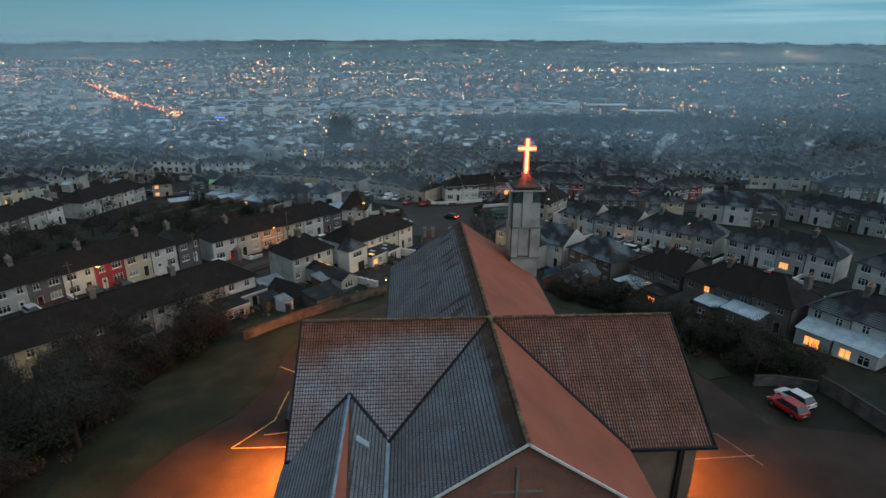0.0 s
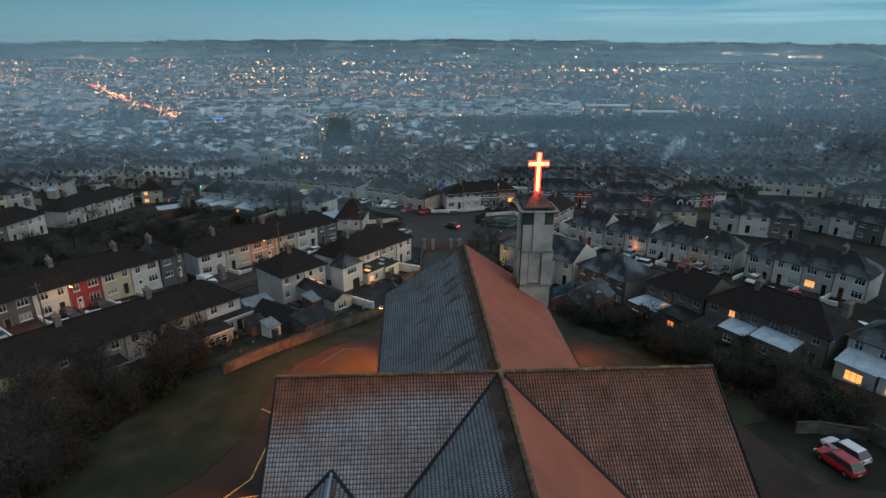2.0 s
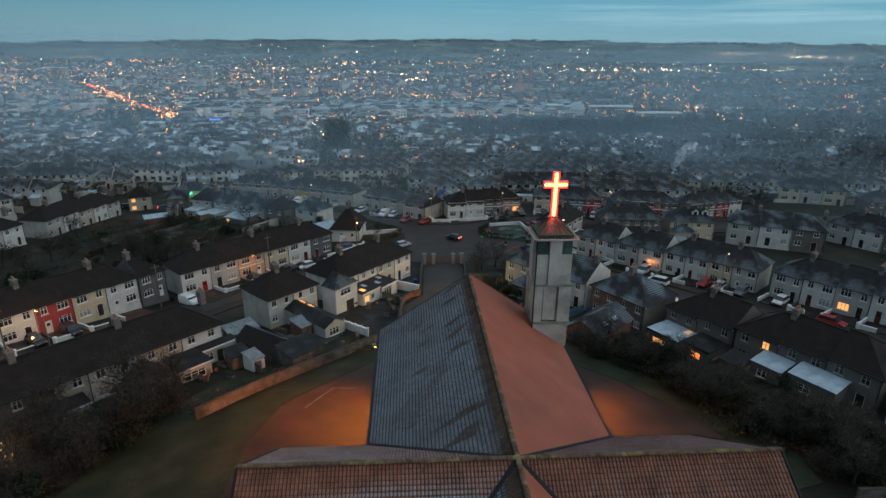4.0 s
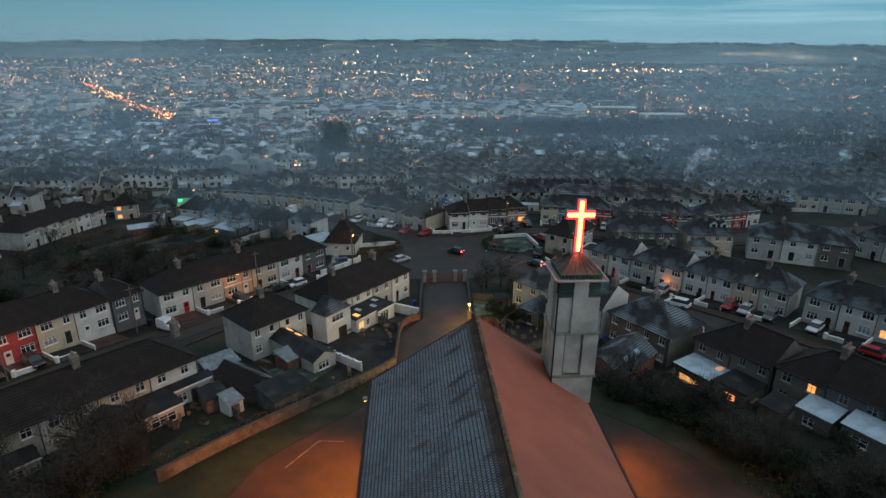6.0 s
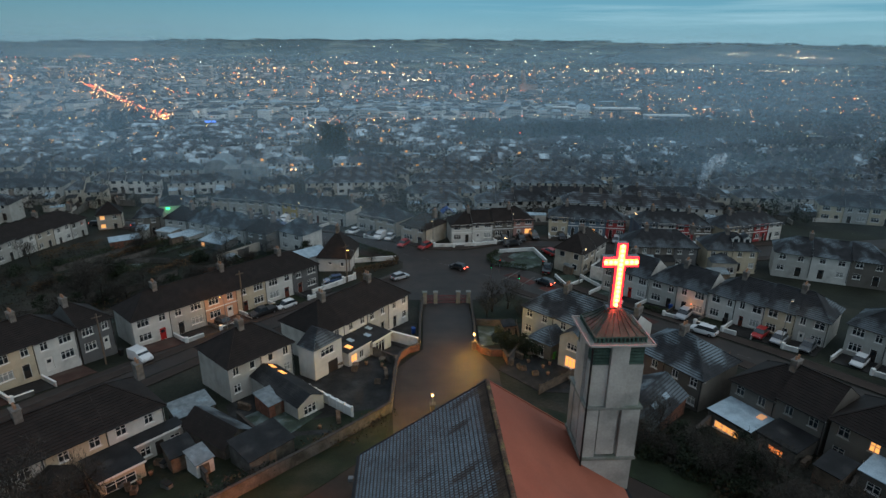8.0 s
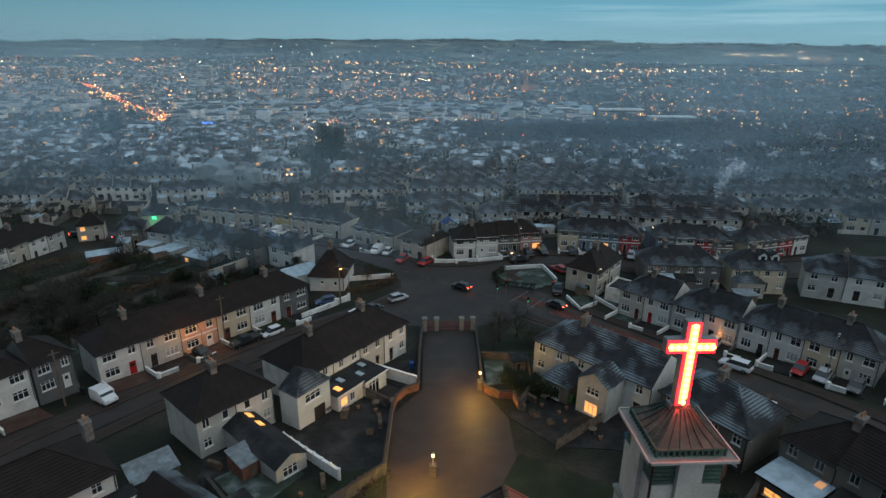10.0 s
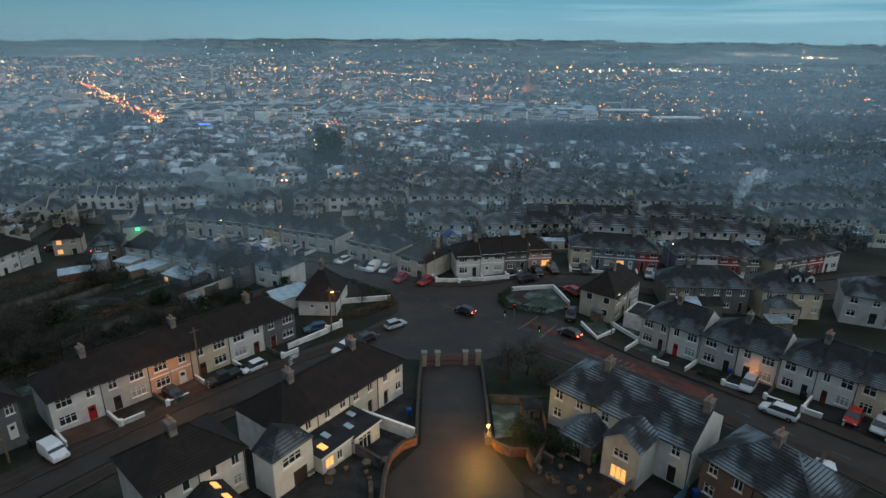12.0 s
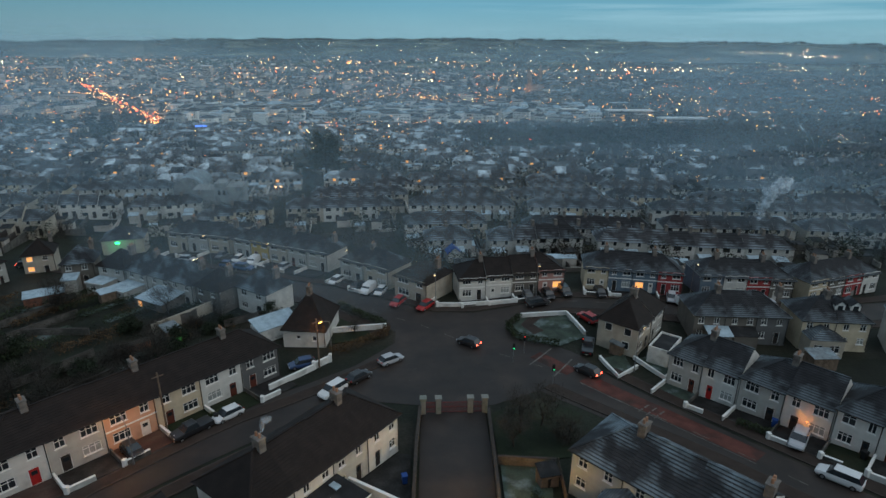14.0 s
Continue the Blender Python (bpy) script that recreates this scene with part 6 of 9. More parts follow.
def far_house(x, y, z, ux, uy, w, hl, hr, rng, d=7.4, eave=4.5, rise=2.4, lit=0.09):
    """One of the many dwellings too far off to pick apart."""
    nx_, ny_ = -uy, ux
    P = lambda a, b, c: (x + ux * a + nx_ * b, y + uy * a + ny_ * b, z + c)
    mw, mr = MAT["wall_far"], MAT["roof_far"] if rng.random() < 0.8 - 0.9 * x / y else MAT["roof_bare"]
    o = 0.3
    FAR.solid([P(0, 0, -3), P(w, 0, -3), P(w, d, -3), P(0, d, -3), P(0, 0, eave), P(w, 0, eave), P(w, d, eave), P(0, d, eave)], [(0, 1, 5, 4), (1, 2, 6, 5), (2, 3, 7, 6), (3, 0, 4, 7)], mw)
    a, b = (3.0 if hl else -0.0), (w - 3.0 if hr else w)
    zr, ze = eave + rise, eave - 0.2
    FAR.solid([P(-o if hl else 0, -o, ze), P(w + (o if hr else 0), -o, ze), P(w + (o if hr else 0), d + o, ze), P(-o if hl else 0, d + o, ze), P(a, d / 2, zr), P(b, d / 2, zr)], [(0, 1, 5, 4), (2, 3, 4, 5), (1, 2, 5), (3, 0, 4)], mr)
    if rng.random() < 0.6:
        c = rng.choice((0.4, w - 0.4))
        FAR.solid([P(c - 0.4, d / 2 - 0.6, zr - 0.6), P(c + 0.4, d / 2 - 0.6, zr - 0.6), P(c + 0.4, d / 2 + 0.6, zr - 0.6), P(c - 0.4, d / 2 + 0.6, zr - 0.6), P(c - 0.4, d / 2 - 0.6, zr + 1.1), P(c + 0.4, d / 2 - 0.6, zr + 1.1), P(c + 0.4, d / 2 + 0.6, zr + 1.1), P(c - 0.4, d / 2 + 0.6, zr + 1.1)],
                  [(0, 1, 5, 4), (1, 2, 6, 5), (2, 3, 7, 6), (3, 0, 4, 7), (4, 5, 6, 7)], MAT["chimney"])
    for c0, c1, e0, e1 in ((0.6, 2.2, 0.9, 2.2), (0.6, 2.0, 3.2, 4.4), (w - 1.8, w - 0.7, 3.2, 4.4), (w - 1.7, w - 0.7, 0.0, 2.1)):
        mt = MAT["lit"] if rng.random() < lit else MAT["pane"]
        FAR.face([P(c0, -0.06, e0), P(c1, -0.06, e0), P(c1, -0.06, e1), P(c0, -0.06, e1)], mt)
    if rng.random() < 0.5:
        dd, ww, hh = rng.uniform(2, 4), rng.uniform(2.2, 4), rng.uniform(2.3, 3.0)
        x0 = rng.uniform(0, w - ww) if w > ww else 0
        top = MAT["frost_sheet"] if rng.random() < 0.35 - 0.25 * x / y else MAT["roof_far"]
        LEANS.solid([P(x0, -dd, -2), P(x0 + ww, -dd, -2), P(x0 + ww, 0, -2), P(x0, 0, -2), P(x0, -dd, hh), P(x0 + ww, -dd, hh), P(x0 + ww, 0, hh + 0.5), P(x0, 0, hh + 0.5)], [(0, 1, 5, 4), (1, 2, 6, 5), (3, 0, 4, 7)], mw)
        LEANS.face([P(x0 - 0.1, -dd - 0.1, hh + 0.03), P(x0 + ww + 0.1, -dd - 0.1, hh + 0.03), P(x0 + ww + 0.1, 0, hh + 0.53), P(x0 - 0.1, 0, hh + 0.53)], top)


rng = random.Random(5)
near_count = 0
SHEDS = []
row_y, street = 150.0, True
while row_y < 690:
    slope_seed = rng.uniform(-0.02, 0.02)
    half = 0.86 * row_y + 60
    x = -half
    while x < half:
        n = rng.choice((2, 4, 4, 6, 6, 8))
        w = 5.6
        bend = (0.16 if x < -20 else -0.13 if x > 20 else 0.0) + slope_seed + rng.gauss(0, 0.035)
        y = row_y + (0.16 * (x + 20) if x < -20 else -0.13 * (x - 20) if x > 20 else 0.0) + slope_seed * x + rng.uniform(-3.5, 3.5)
        limit = np.interp(x, [-300, -200, -135, -95, -60, 0, 30, 100, 128, 155, 170, 270], [110, 150, 192, 238, 224, 196, 190, 190, 198, 178, 150, 90])
        l = math.hypot(1, bend)
        ux, uy = 1 / l, bend / l
        grove = noise.noise((x / 120, y / 120, 2.0)) > 0.42 or (40 < x < 330 and 470 < y < 640) or (-62 < x < -8 and 312 < y < 372) or (-82 < x < -50 and 240 < y < 290)
        if y > limit and not grove:
            style = rng.randrange(5)
            for i in range(n):
                hx, hy = x + ux * w * i, y + uy * w * i
                z = land(hx, hy)
                yaw = math.degrees(math.atan2(uy, ux))
                hl, hr = i == 0, i == n - 1
                if near_count < 270 and y < 300 and abs(hx) < 0.8 * y + 10:
                    k = (style + (1 if rng.random() < 0.3 else 0)) % 5
                    if hl:
                        k = k % 3
                    put_house((hl, hr, k), pose(hx, hy, z, 0, 0, yaw))
                    near_count += 1
                else:
                    far_house(hx, hy, z, ux, uy, w, hl, hr, rng)
                for q in range(rng.choice((0, 1, 2, 2))):
                    SHEDS.append((hx + rng.uniform(0, 5), hy - rng.uniform(4, 14), yaw))
        x += n * w + rng.choice((2.5, 4, 4, 9))
    row_y += 20 if street else 27
    street = not street
tagged(lone("rooftops", FAR, "hundreds of slate-roofed terraced houses stepping down to the city", "houses", kind="stuff"))
lone("back_extensions", LEANS, "low lean-to extensions with frosted roofs behind terraces", "extensions", kind="stuff")
s = Shape()
for x, y, yaw in SHEDS:
    m = pose(x, y, land(x, y), 0, 0, yaw + rng.uniform(-6, 6))
    w, d, h = rng.uniform(1.2, 2.2), rng.uniform(1.2, 2.0), rng.uniform(2.0, 2.6)
    s.box((-w, -d, -1), (w, d, h), MAT["wall_far"], m)
    s.box((-w - 0.1, -d - 0.1, h + 0.003), (w + 0.1, d + 0.1, h + 0.12), MAT["frost_sheet"] if rng.random() < 0.4 else MAT["felt"], m)
lone("garden_sheds", s, "small sheds in the back gardens, some roofs frosted", "sheds", kind="stuff")
s = Shape()
for x, y, yaw in SHEDS:
    if y < 420:
        m = pose(x + 2.5, y + 3, land(x, y), 0, 0, yaw)
        s.box((-0.1, -8, -1.5), (0.1, 7, 1.5), rng.choice((MAT["rubble"], MAT["kerb"], MAT["wall_far"])), m)
        if rng.random() < 0.5:
            s.box((-2.8, -8.1, -1.5), (2.6, -7.9, 1.5), MAT["wall_far"], m)
lone("garden_walls", s, "grey walls between the back gardens", "walls", kind="stuff")
# scattered garden trees, joined where they cannot be told apart
WOOD = Shape()
def clump(s, x, y, z, h, r, rng, mat, n, k=1.0):
    for i in range(n):
        a, b = rng.uniform(0, 2 * math.pi), rng.gauss(0, 0.5)
        p = Vector((x + math.cos(a) * r * (0.5 + 0.5 * rng.random()), y + math.sin(a) * r * (0.5 + 0.5 * rng.random()), z + h * (0.2 + 0.8 * rng.random() ** 0.7)))
        u = Vector((rng.gauss(0, 1), rng.gauss(0, 1), rng.gauss(0, 0.7))).normalized() * r * k * rng.uniform(0.16, 0.4)
        v = Vector((rng.gauss(0, 1), rng.gauss(0, 1), rng.gauss(0, 1))).normalized() * r * k * rng.uniform(0.12, 0.3)
        s.face([p - u, p + v, p + u, p - v], mat)
for i in range(5000):
    y = 150 + 610 * rng.random() ** 1.3
    x = rng.uniform(-0.85, 0.85) * y
    if y > np.interp(x, [-300, -200, -135, -95, -60, 0, 30, 100, 128, 155, 170, 270], [100, 140, 184, 230, 214, 188, 184, 184, 190, 170, 142, 80]):
        r = rng.uniform(1.2, 3.0)
        clump(WOOD, x, y, land(x, y), r * rng.uniform(1.3, 2.4), r, rng, MAT["twigs"] if rng.random() < 0.6 else MAT["leaves"], 190 if y < 340 else 60 if y < 480 else 34, 0.3 if y < 340 else 0.6 if y < 480 else 1.0)
for i in range(1900):
    x, y = (rng.uniform(40, 330), rng.uniform(470, 640)) if i < 900 else (rng.uniform(90, 520), rng.uniform(230, 700))
    r = rng.uniform(2.5, 5.5)
    clump(WOOD, x, y, land(x, y), r * rng.uniform(1.2, 2.0), r, rng, MAT["twigs"] if rng.random() < 0.7 else MAT["leaves"], 26)
lone("garden_trees", WOOD, "dark trees and bushes among the rooftops", "trees", kind="stuff")
# the great evergreen on the slope and its neighbours
big = tree_proto("evergreen_tree", "huge dark domed evergreen above the rooftops", 21, 20.0, 8.2, 9000, True, stem=0.34, limbs=40)
big.matrix_basis = pose(-40.5, 340, land(-40.5, 340) - 0.3)
for c in big.children:
    if c.name.startswith("crown"):
        vs = np.zeros(len(c.data.vertices) * 3)
        c.data.vertices.foreach_get("co", vs)
        q = vs.reshape(-1, 4, 3)
        mid = q.mean(1, keepdims=True)
        c.data.vertices.foreach_set("co", (mid + (q - mid) * 2.2).ravel())
for x, y, k, sc in ((-28, 344, 0, 1.7), (-23, 347, 1, 2.0), (-18, 343, 0, 1.6), (-13, 346, 1, 1.7), (-51, 342, 2, 1.8), (-33, 338, 5, 1.3), (-8, 349, 1, 1.3), (-46, 336, 3, 1.8), (-20, 338, 3, 1.9)):
    TREES.put(k, x, y, sc, x * 31)

# ---------------------------------------------------------------- the city in the valley
CITY = Shape()
LAMPS = Shape()
rng = random.Random(8)
def block(s, x, y, w, d, h, yaw, wall, roof, pitched, rng, rows=0, lit=0.15):
    z = land(x, y)
    m = pose(x, y, z, 0, 0, yaw)
    P = lambda a, b, c: m @ Vector((a, b, c))
    s.solid([P(-w, -d, -4), P(w, -d, -4), P(w, d, -4), P(-w, d, -4), P(-w, -d, h), P(w, -d, h), P(w, d, h), P(-w, d, h)], [(0, 1, 5, 4), (1, 2, 6, 5), (2, 3, 7, 6), (3, 0, 4, 7)], wall)
    if pitched:
        k = h + min(w, d) * 0.55
        s.solid([P(-w, -d, h), P(w, -d, h), P(w, d, h), P(-w, d, h), P(-w + d * 0.6, 0, k), P(w - d * 0.6, 0, k)] if w > d else [P(-w, d, h), P(-w, -d, h), P(w, -d, h), P(w, d, h), P(0, d - w * 0.6, k), P(0, -d + w * 0.6, k)],
                [(0, 1, 5, 4), (2, 3, 4, 5), (1, 2, 5), (3, 0, 4)], roof)
    else:
        s.face([P(-w, -d, h), P(w, -d, h), P(w, d, h), P(-w, d, h)], roof)
    for r in range(rows):
        zz = 1.0 + r * 3.1
        if zz + 1.6 > h:
            break
        a = -w + 1.2
        while a < w - 1.6:
            s.face([P(a, -d - 0.15, zz), P(a + 1.5, -d - 0.15, zz), P(a + 1.5, -d - 0.15, zz + 1.5), P(a, -d - 0.15, zz + 1.5)], MAT["lit"] if rng.random() < lit else MAT["pane"])
            a += 3.2
for i in range(7200):
    f = rng.random() ** 0.8
    y = 700 + 2300 * f
    x = rng.uniform(-0.92, 0.92) * y
    dense = 0.75 - 0.35 * (x / y) + 0.5 * noise.noise((x / 260, y / 260, 5.0)) - (0.45 if y > 2000 else 0)
    if rng.random() > dense or abs(x + 0.61 * y - 148) < 26 and 600 < y < 1620:
        continue
    large = rng.random() < 0.09 and y < 2100
    w, d = (rng.uniform(7, 18), rng.uniform(6, 10)) if large else (rng.uniform(2.8, 7.5), rng.uniform(3.2, 5.5))
    h = rng.uniform(8, 16) if large else rng.uniform(4.5, 9)
    # The darker facades grow likelier towards +x.
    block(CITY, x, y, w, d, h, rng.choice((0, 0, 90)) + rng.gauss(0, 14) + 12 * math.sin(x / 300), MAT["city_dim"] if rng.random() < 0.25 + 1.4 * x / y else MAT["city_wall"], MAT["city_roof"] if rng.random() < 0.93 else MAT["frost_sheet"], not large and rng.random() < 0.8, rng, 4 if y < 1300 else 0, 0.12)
for i in range(420):
    y = rng.uniform(680, 1080)
    x = rng.uniform(-330, 260) * y / 900
    if abs(x + 0.61 * y - 148) < 26 or noise.noise((x / 70, y / 60, 3.0)) < -0.15:
        continue
    w, d, h = rng.uniform(4, 11), rng.uniform(4, 8), rng.uniform(7, 15)
    block(CITY, x, y, w, d, h, rng.choice((0, 0, 90)) + rng.gauss(0, 12), MAT["city_pale"], MAT["city_roof"] if rng.random() < 0.75 else MAT["frost_sheet"], rng.random() < 0.55, rng, 5, 0.05)
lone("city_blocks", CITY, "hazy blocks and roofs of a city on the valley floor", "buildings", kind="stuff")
# city trees
s = Shape()
for i in range(6500):
    y = 640 + 2700 * rng.random()
    x = rng.uniform(-0.92, 0.92) * y
    if noise.noise((x / 200, y / 200, 11.0)) > 0.05 - 0.55 * x / y:
        r = rng.uniform(4, 10)
        clump(s, x, y, land(x, y), r * 1.3, r, rng, MAT["twigs"], 12)
lone("city_trees", s, "dark parks and tree lines in the valley", "trees", kind="stuff")


# woods, hedgerows and the wooded skyline of the far hills
s = Shape()
for i in range(1500):
    if i < 760:
        x, y = -3600 + 7400 * i / 760 + rng.uniform(-12, 12), rng.uniform(4380, 4640)
        if noise.noise((x / 170, 3.3, 0.5)) < -0.12:
            continue
        r, tall = rng.uniform(9, 22), rng.uniform(0.35, 0.65) * (1.1 + 0.8 * noise.noise((x / 260, 8.0, 1.0)))
    else:
        y = rng.uniform(2500, 4300)
        x = rng.uniform(-0.85, 0.85) * y
        if noise.noise((x / 330, y / 240, 4.0)) < 0.1:
            continue
        r, tall = rng.uniform(8, 20), 0.8
    clump(s, x, y, land(x, y), r * tall, r, rng, MAT["twigs"] if i % 3 else MAT["leaves"], 22)
lone("hill_woods", s, "dark woods and hedgerows on the far hills", "woods", kind="stuff")


def spark(x, y, h, r, mat):
    z = land(x, y) + h
    LAMPS.solid([(x, y, z - r), (x + r, y, z), (x, y + r, z), (x - r, y, z), (x, y - r, z), (x, y, z + r)], [(0, 2, 1), (0, 3, 2), (0, 4, 3), (0, 1, 4), (5, 1, 2), (5, 2, 3), (5, 3, 4), (5, 4, 1)], mat)


WARM = glow_many("street_lamps_afar", [(1.0, 0.38, 0.09), (1.0, 0.5, 0.18), (1.0, 0.28, 0.05), (1.0, 0.62, 0.3), (1.0, 0.42, 0.12), (1.0, 0.15, 0.04)], 9.0)
REDS = glow_many("tail_lamps_afar", [(1.0, 0.07, 0.03), (1.0, 0.1, 0.04), (1.0, 0.3, 0.08)], 5.5)
COOL = glow_many("white_lamps_afar", [(1.0, 0.75, 0.42), (1.0, 0.6, 0.28), (1.0, 0.7, 0.4), (1.0, 0.35, 0.1)], 12.0)
for i in range(15000):
    y = 380 + 2700 * rng.random() ** 1.05
    x = rng.uniform(-0.9, 0.9) * y
    if rng.random() < 0.5 - 0.34 * x / y + 1.5 * noise.noise((x / 150, y / 150, 17.0)) - (0.55 if y < 700 else 0) - 0.35 * max(0.0, y - 1300) / 1000:
        spark(x, y, rng.uniform(4, 9), (0.00028 + 0.0007 * rng.random() ** 4) * y, WARM)
# a long road of traffic beside the river, and bright districts
def lights_along(pts, n, jitter, mat, size):
    for i in range(n):
        f = rng.random() * (len(pts) - 1)
        k = int(f)
        x, y = (pts[k][j] + (pts[k + 1][j] - pts[k][j]) * (f - k) for j in (0, 1))
        spark(x + rng.gauss(0, jitter), y + rng.gauss(0, jitter), 7.0, size * y * rng.uniform(0.5, 1.3), mat)
lights_along([(-783, 1525), (-640, 1310), (-519, 1131), (-400, 930), (-307, 772), (-255, 660)], 70, 5, REDS, 0.0009)
lights_along([(-760, 1500), (-519, 1120), (-300, 765), (-250, 640)], 110, 6, WARM, 0.0008)
lights_along([(-690, 1290), (-560, 1260)], 26, 5, WARM, 0.0007)
lights_along([(-660, 1210), (-520, 1190)], 26, 5, WARM, 0.0007)
lights_along([(430, 2380), (800, 2480), (1150, 2520), (1800, 2560)], 90, 60, COOL, 0.0007)
lights_along([(700, 2460), (800, 2480), (900, 2490)], 12, 50, COOL, 0.001)
lights_along([(1080, 2510), (1220, 2530)], 12, 50, COOL, 0.001)
FARLAMP = glow_many("hillside_lamps", [(1.0, 0.75, 0.45), (1.0, 0.6, 0.3), (1.0, 0.4, 0.15)], 26.0)
lights_along([(1750, 3420), (2050, 3460), (2300, 3420)], 28, 34, FARLAMP, 0.0005)
lights_along([(2100, 3250), (2450, 3300)], 28, 26, FARLAMP, 0.0005)
lights_along([(-1500, 1700), (-1150, 1650), (-900, 1700)], 90, 45, WARM, 0.0008)
lights_along([(-330, 1350), (-60, 1300), (150, 1200)], 150, 70, WARM, 0.0006)
lights_along([(-130, 640), (-20, 690), (70, 700)], 90, 26, WARM, 0.0006)
lights_along([(200, 950), (420, 960), (560, 900)], 60, 20, WARM, 0.0008)
lights_along([(-110, 2300), (-40, 1900), (60, 1750)], 40, 30, COOL, 0.0007)
for x, y in ((-54.2, 296), (-52.4, 297)):
    spark(x, y, 3.0, 0.5, FARLAMP)
for x, y in ((54.8, 470), (67, 466), (80.7, 461)):
    spark(x, y, 10, 0.5, COOL if x < 75 else REDS)
for i in range(260):
    x, y = rng.uniform(-2600, 2800), rng.uniform(2600, 3900)
    spark(x, y, 6, (0.0002 + 0.0004 * rng.random() ** 3) * y, FARLAMP)
lone("city_lamps", LAMPS, "countless small street lamps and traffic lights glowing", "lamps", kind="stuff")
for key, (p, used) in PROTO.items():
    if not used:
        for c in (*p.children_recursive, p):
            bpy.data.objects.remove(c)

# ---------------------------------------------------------------- landmarks in the valley


def office(label, x0, x1, y, h, d, wall, storeys, lit_rows=(), lit=0.1, z=None, frame_cap=True, name="office_block", bay=3.0):
    """A long flat-roofed block with rows of real window openings."""
    w = x1 - x0
    b = thing(name, label, "building", pose(x0, y, land((x0 + x1) / 2, y) if z is None else z))
    s = Shape()
    s.box((0, 0, -6), (w, d, h), wall)
    part("body", s, b)
    s = Shape()
    s.box((-0.8, -0.8, h), (w + 0.8, d + 0.5, h + 1.0), MAT["frame"] if frame_cap else MAT["city_roof"])
    part("roof", s, b)
    n = int(w / bay)
    for r in range(storeys):
        zz = 0.8 + r * (h - 0.6) / storeys
        s = Shape()
        for i in range(n):
            a = w * (i + 0.15) / n
            s.box((a, -0.12, zz), (a + w / n * 0.7, -0.02, zz + (h / storeys) * 0.55), MAT["lit"] if (r in lit_rows or rng.random() < lit) else MAT["pane"])
        tagged(part("window_band", s, b, "band of windows, lit" if r in lit_rows else ""), kind="stuff")
    return b


rng = random.Random(3)
office("long white hospital block with a brightly lit ground floor", 244, 301, 792, 13, 14, MAT["city_wall"], 4, (0,), 0.12)
office("low pale institutional wing with one lit stairwell", 276, 328, 706, 9, 12, MAT["city_wall"], 3, (), 0.1)
office("pale apartment block among the city roofs", 188, 208, 800, 14, 12, MAT["city_wall"], 5, (), 0.15)
office("wide pale apartment block near the river", 212, 236, 806, 12, 12, MAT["city_wall"], 4, (), 0.15)
for x, y, w, h, n in ((-205, 810, 20, 15, 5), (-150, 800, 26, 16, 5), (-64, 730, 16, 14, 4), (-10, 765, 22, 12, 4), (62, 750, 18, 12, 3)):
    office("white apartment block at the edge of the city centre", x, x + w, y, h, 14, MAT["city_pale"], n, (), 0.07, frame_cap=False)
office("tall narrow tower block in the haze", -560, -538, 1690, 44, 18, MAT["city_wall"], 10, (), 0.08)
office("broad office tower in the haze", -985, -940, 1720, 36, 18, MAT["city_wall"], 9, (), 0.15)
office("lit office block in the haze", -1290, -1200, 1650, 22, 20, MAT["city_wall"], 6, (1, 3), 0.5)
office("lit office block in the haze", -1120, -1050, 1640, 20, 20, MAT["city_wall"], 6, (2,), 0.5)
# three-spired cathedral
cath = thing("cathedral", "reddish floodlit cathedral with three tall spires", "cathedral", pose(272, 1470, land(272, 1470)))
RED_STONE = material("warm_limestone", (0.26, 0.17, 0.12), vary=0.2, scale=0.1, fine=1.0)
s = Shape()
s.box((-8, -14, -5), (34, 14, 18), RED_STONE)
s.solid([(-8, -14, 18), (34, -14, 18), (34, 14, 18), (-8, 14, 18), (-8, 0, 30), (34, 0, 30)], [(0, 1, 5, 4), (2, 3, 4, 5), (0, 4, 3), (1, 2, 5)], MAT["city_roof"])
part("nave", s, cath)
for x, y, h in ((0, -11, 52), (0, 11, 52), (26, 0, 64)):
    s = Shape()
    s.box((x - 4.5, y - 4.5, 10), (x + 4.5, y + 4.5, h * 0.55), RED_STONE)
    s.tube((x, y, h * 0.55), (x, y, h), 5.4, 0.3, RED_STONE, 8)
    part("spire", s, cath)
lamp("cathedral_flood", (262, 1448, land(262, 1448) + 6), 9000, (1.0, 0.4, 0.15), 2.0)
# concrete hall with a barrel roof down the hill
hall = thing("parish_hall", "blocky grey concrete hall with a barrel-vaulted annexe", "hall", pose(-74, 262, land(-66, 262), 0, 0, 6))
s = Shape()
s.box((0, 0, -3), (7, 9, 7.2), MAT["concrete_old"])
s.box((7, 1.5, -3), (11, 9, 8.9), MAT["concrete_old"])
s.box((11, 0.5, -3), (16.5, 9, 7.8), MAT["concrete_old"])
part("hall_body", s, hall)
s = Shape()
N = 12
for i in range(N):
    a, b = math.pi * i / N, math.pi * (i + 1) / N
    q = lambda t, y: (-4 - 5 * math.cos(t) * -1, y, 5 + 4.2 * math.sin(t))
    s.face([q(a, 10), q(b, 10), q(b, 26), q(a, 26)], MAT["tin"])
s.face([(-4 + 5 * math.cos(math.pi * i / N), 10, 5 + 4.2 * math.sin(math.pi * i / N)) for i in range(N + 1)][::-1], MAT["concrete_old"])
s.box((-9, 10.1, -3), (1, 26, 5), MAT["concrete_old"])
part("vaulted_annexe", s, hall, "barrel roof of pale sheet metal")
for x in (8.0, 9.6):
    s = Shape()
    s.box((x, 1.4, 4.8), (x + 0.8, 1.49, 6.4), MAT["pane"])
    part("window", s, hall)
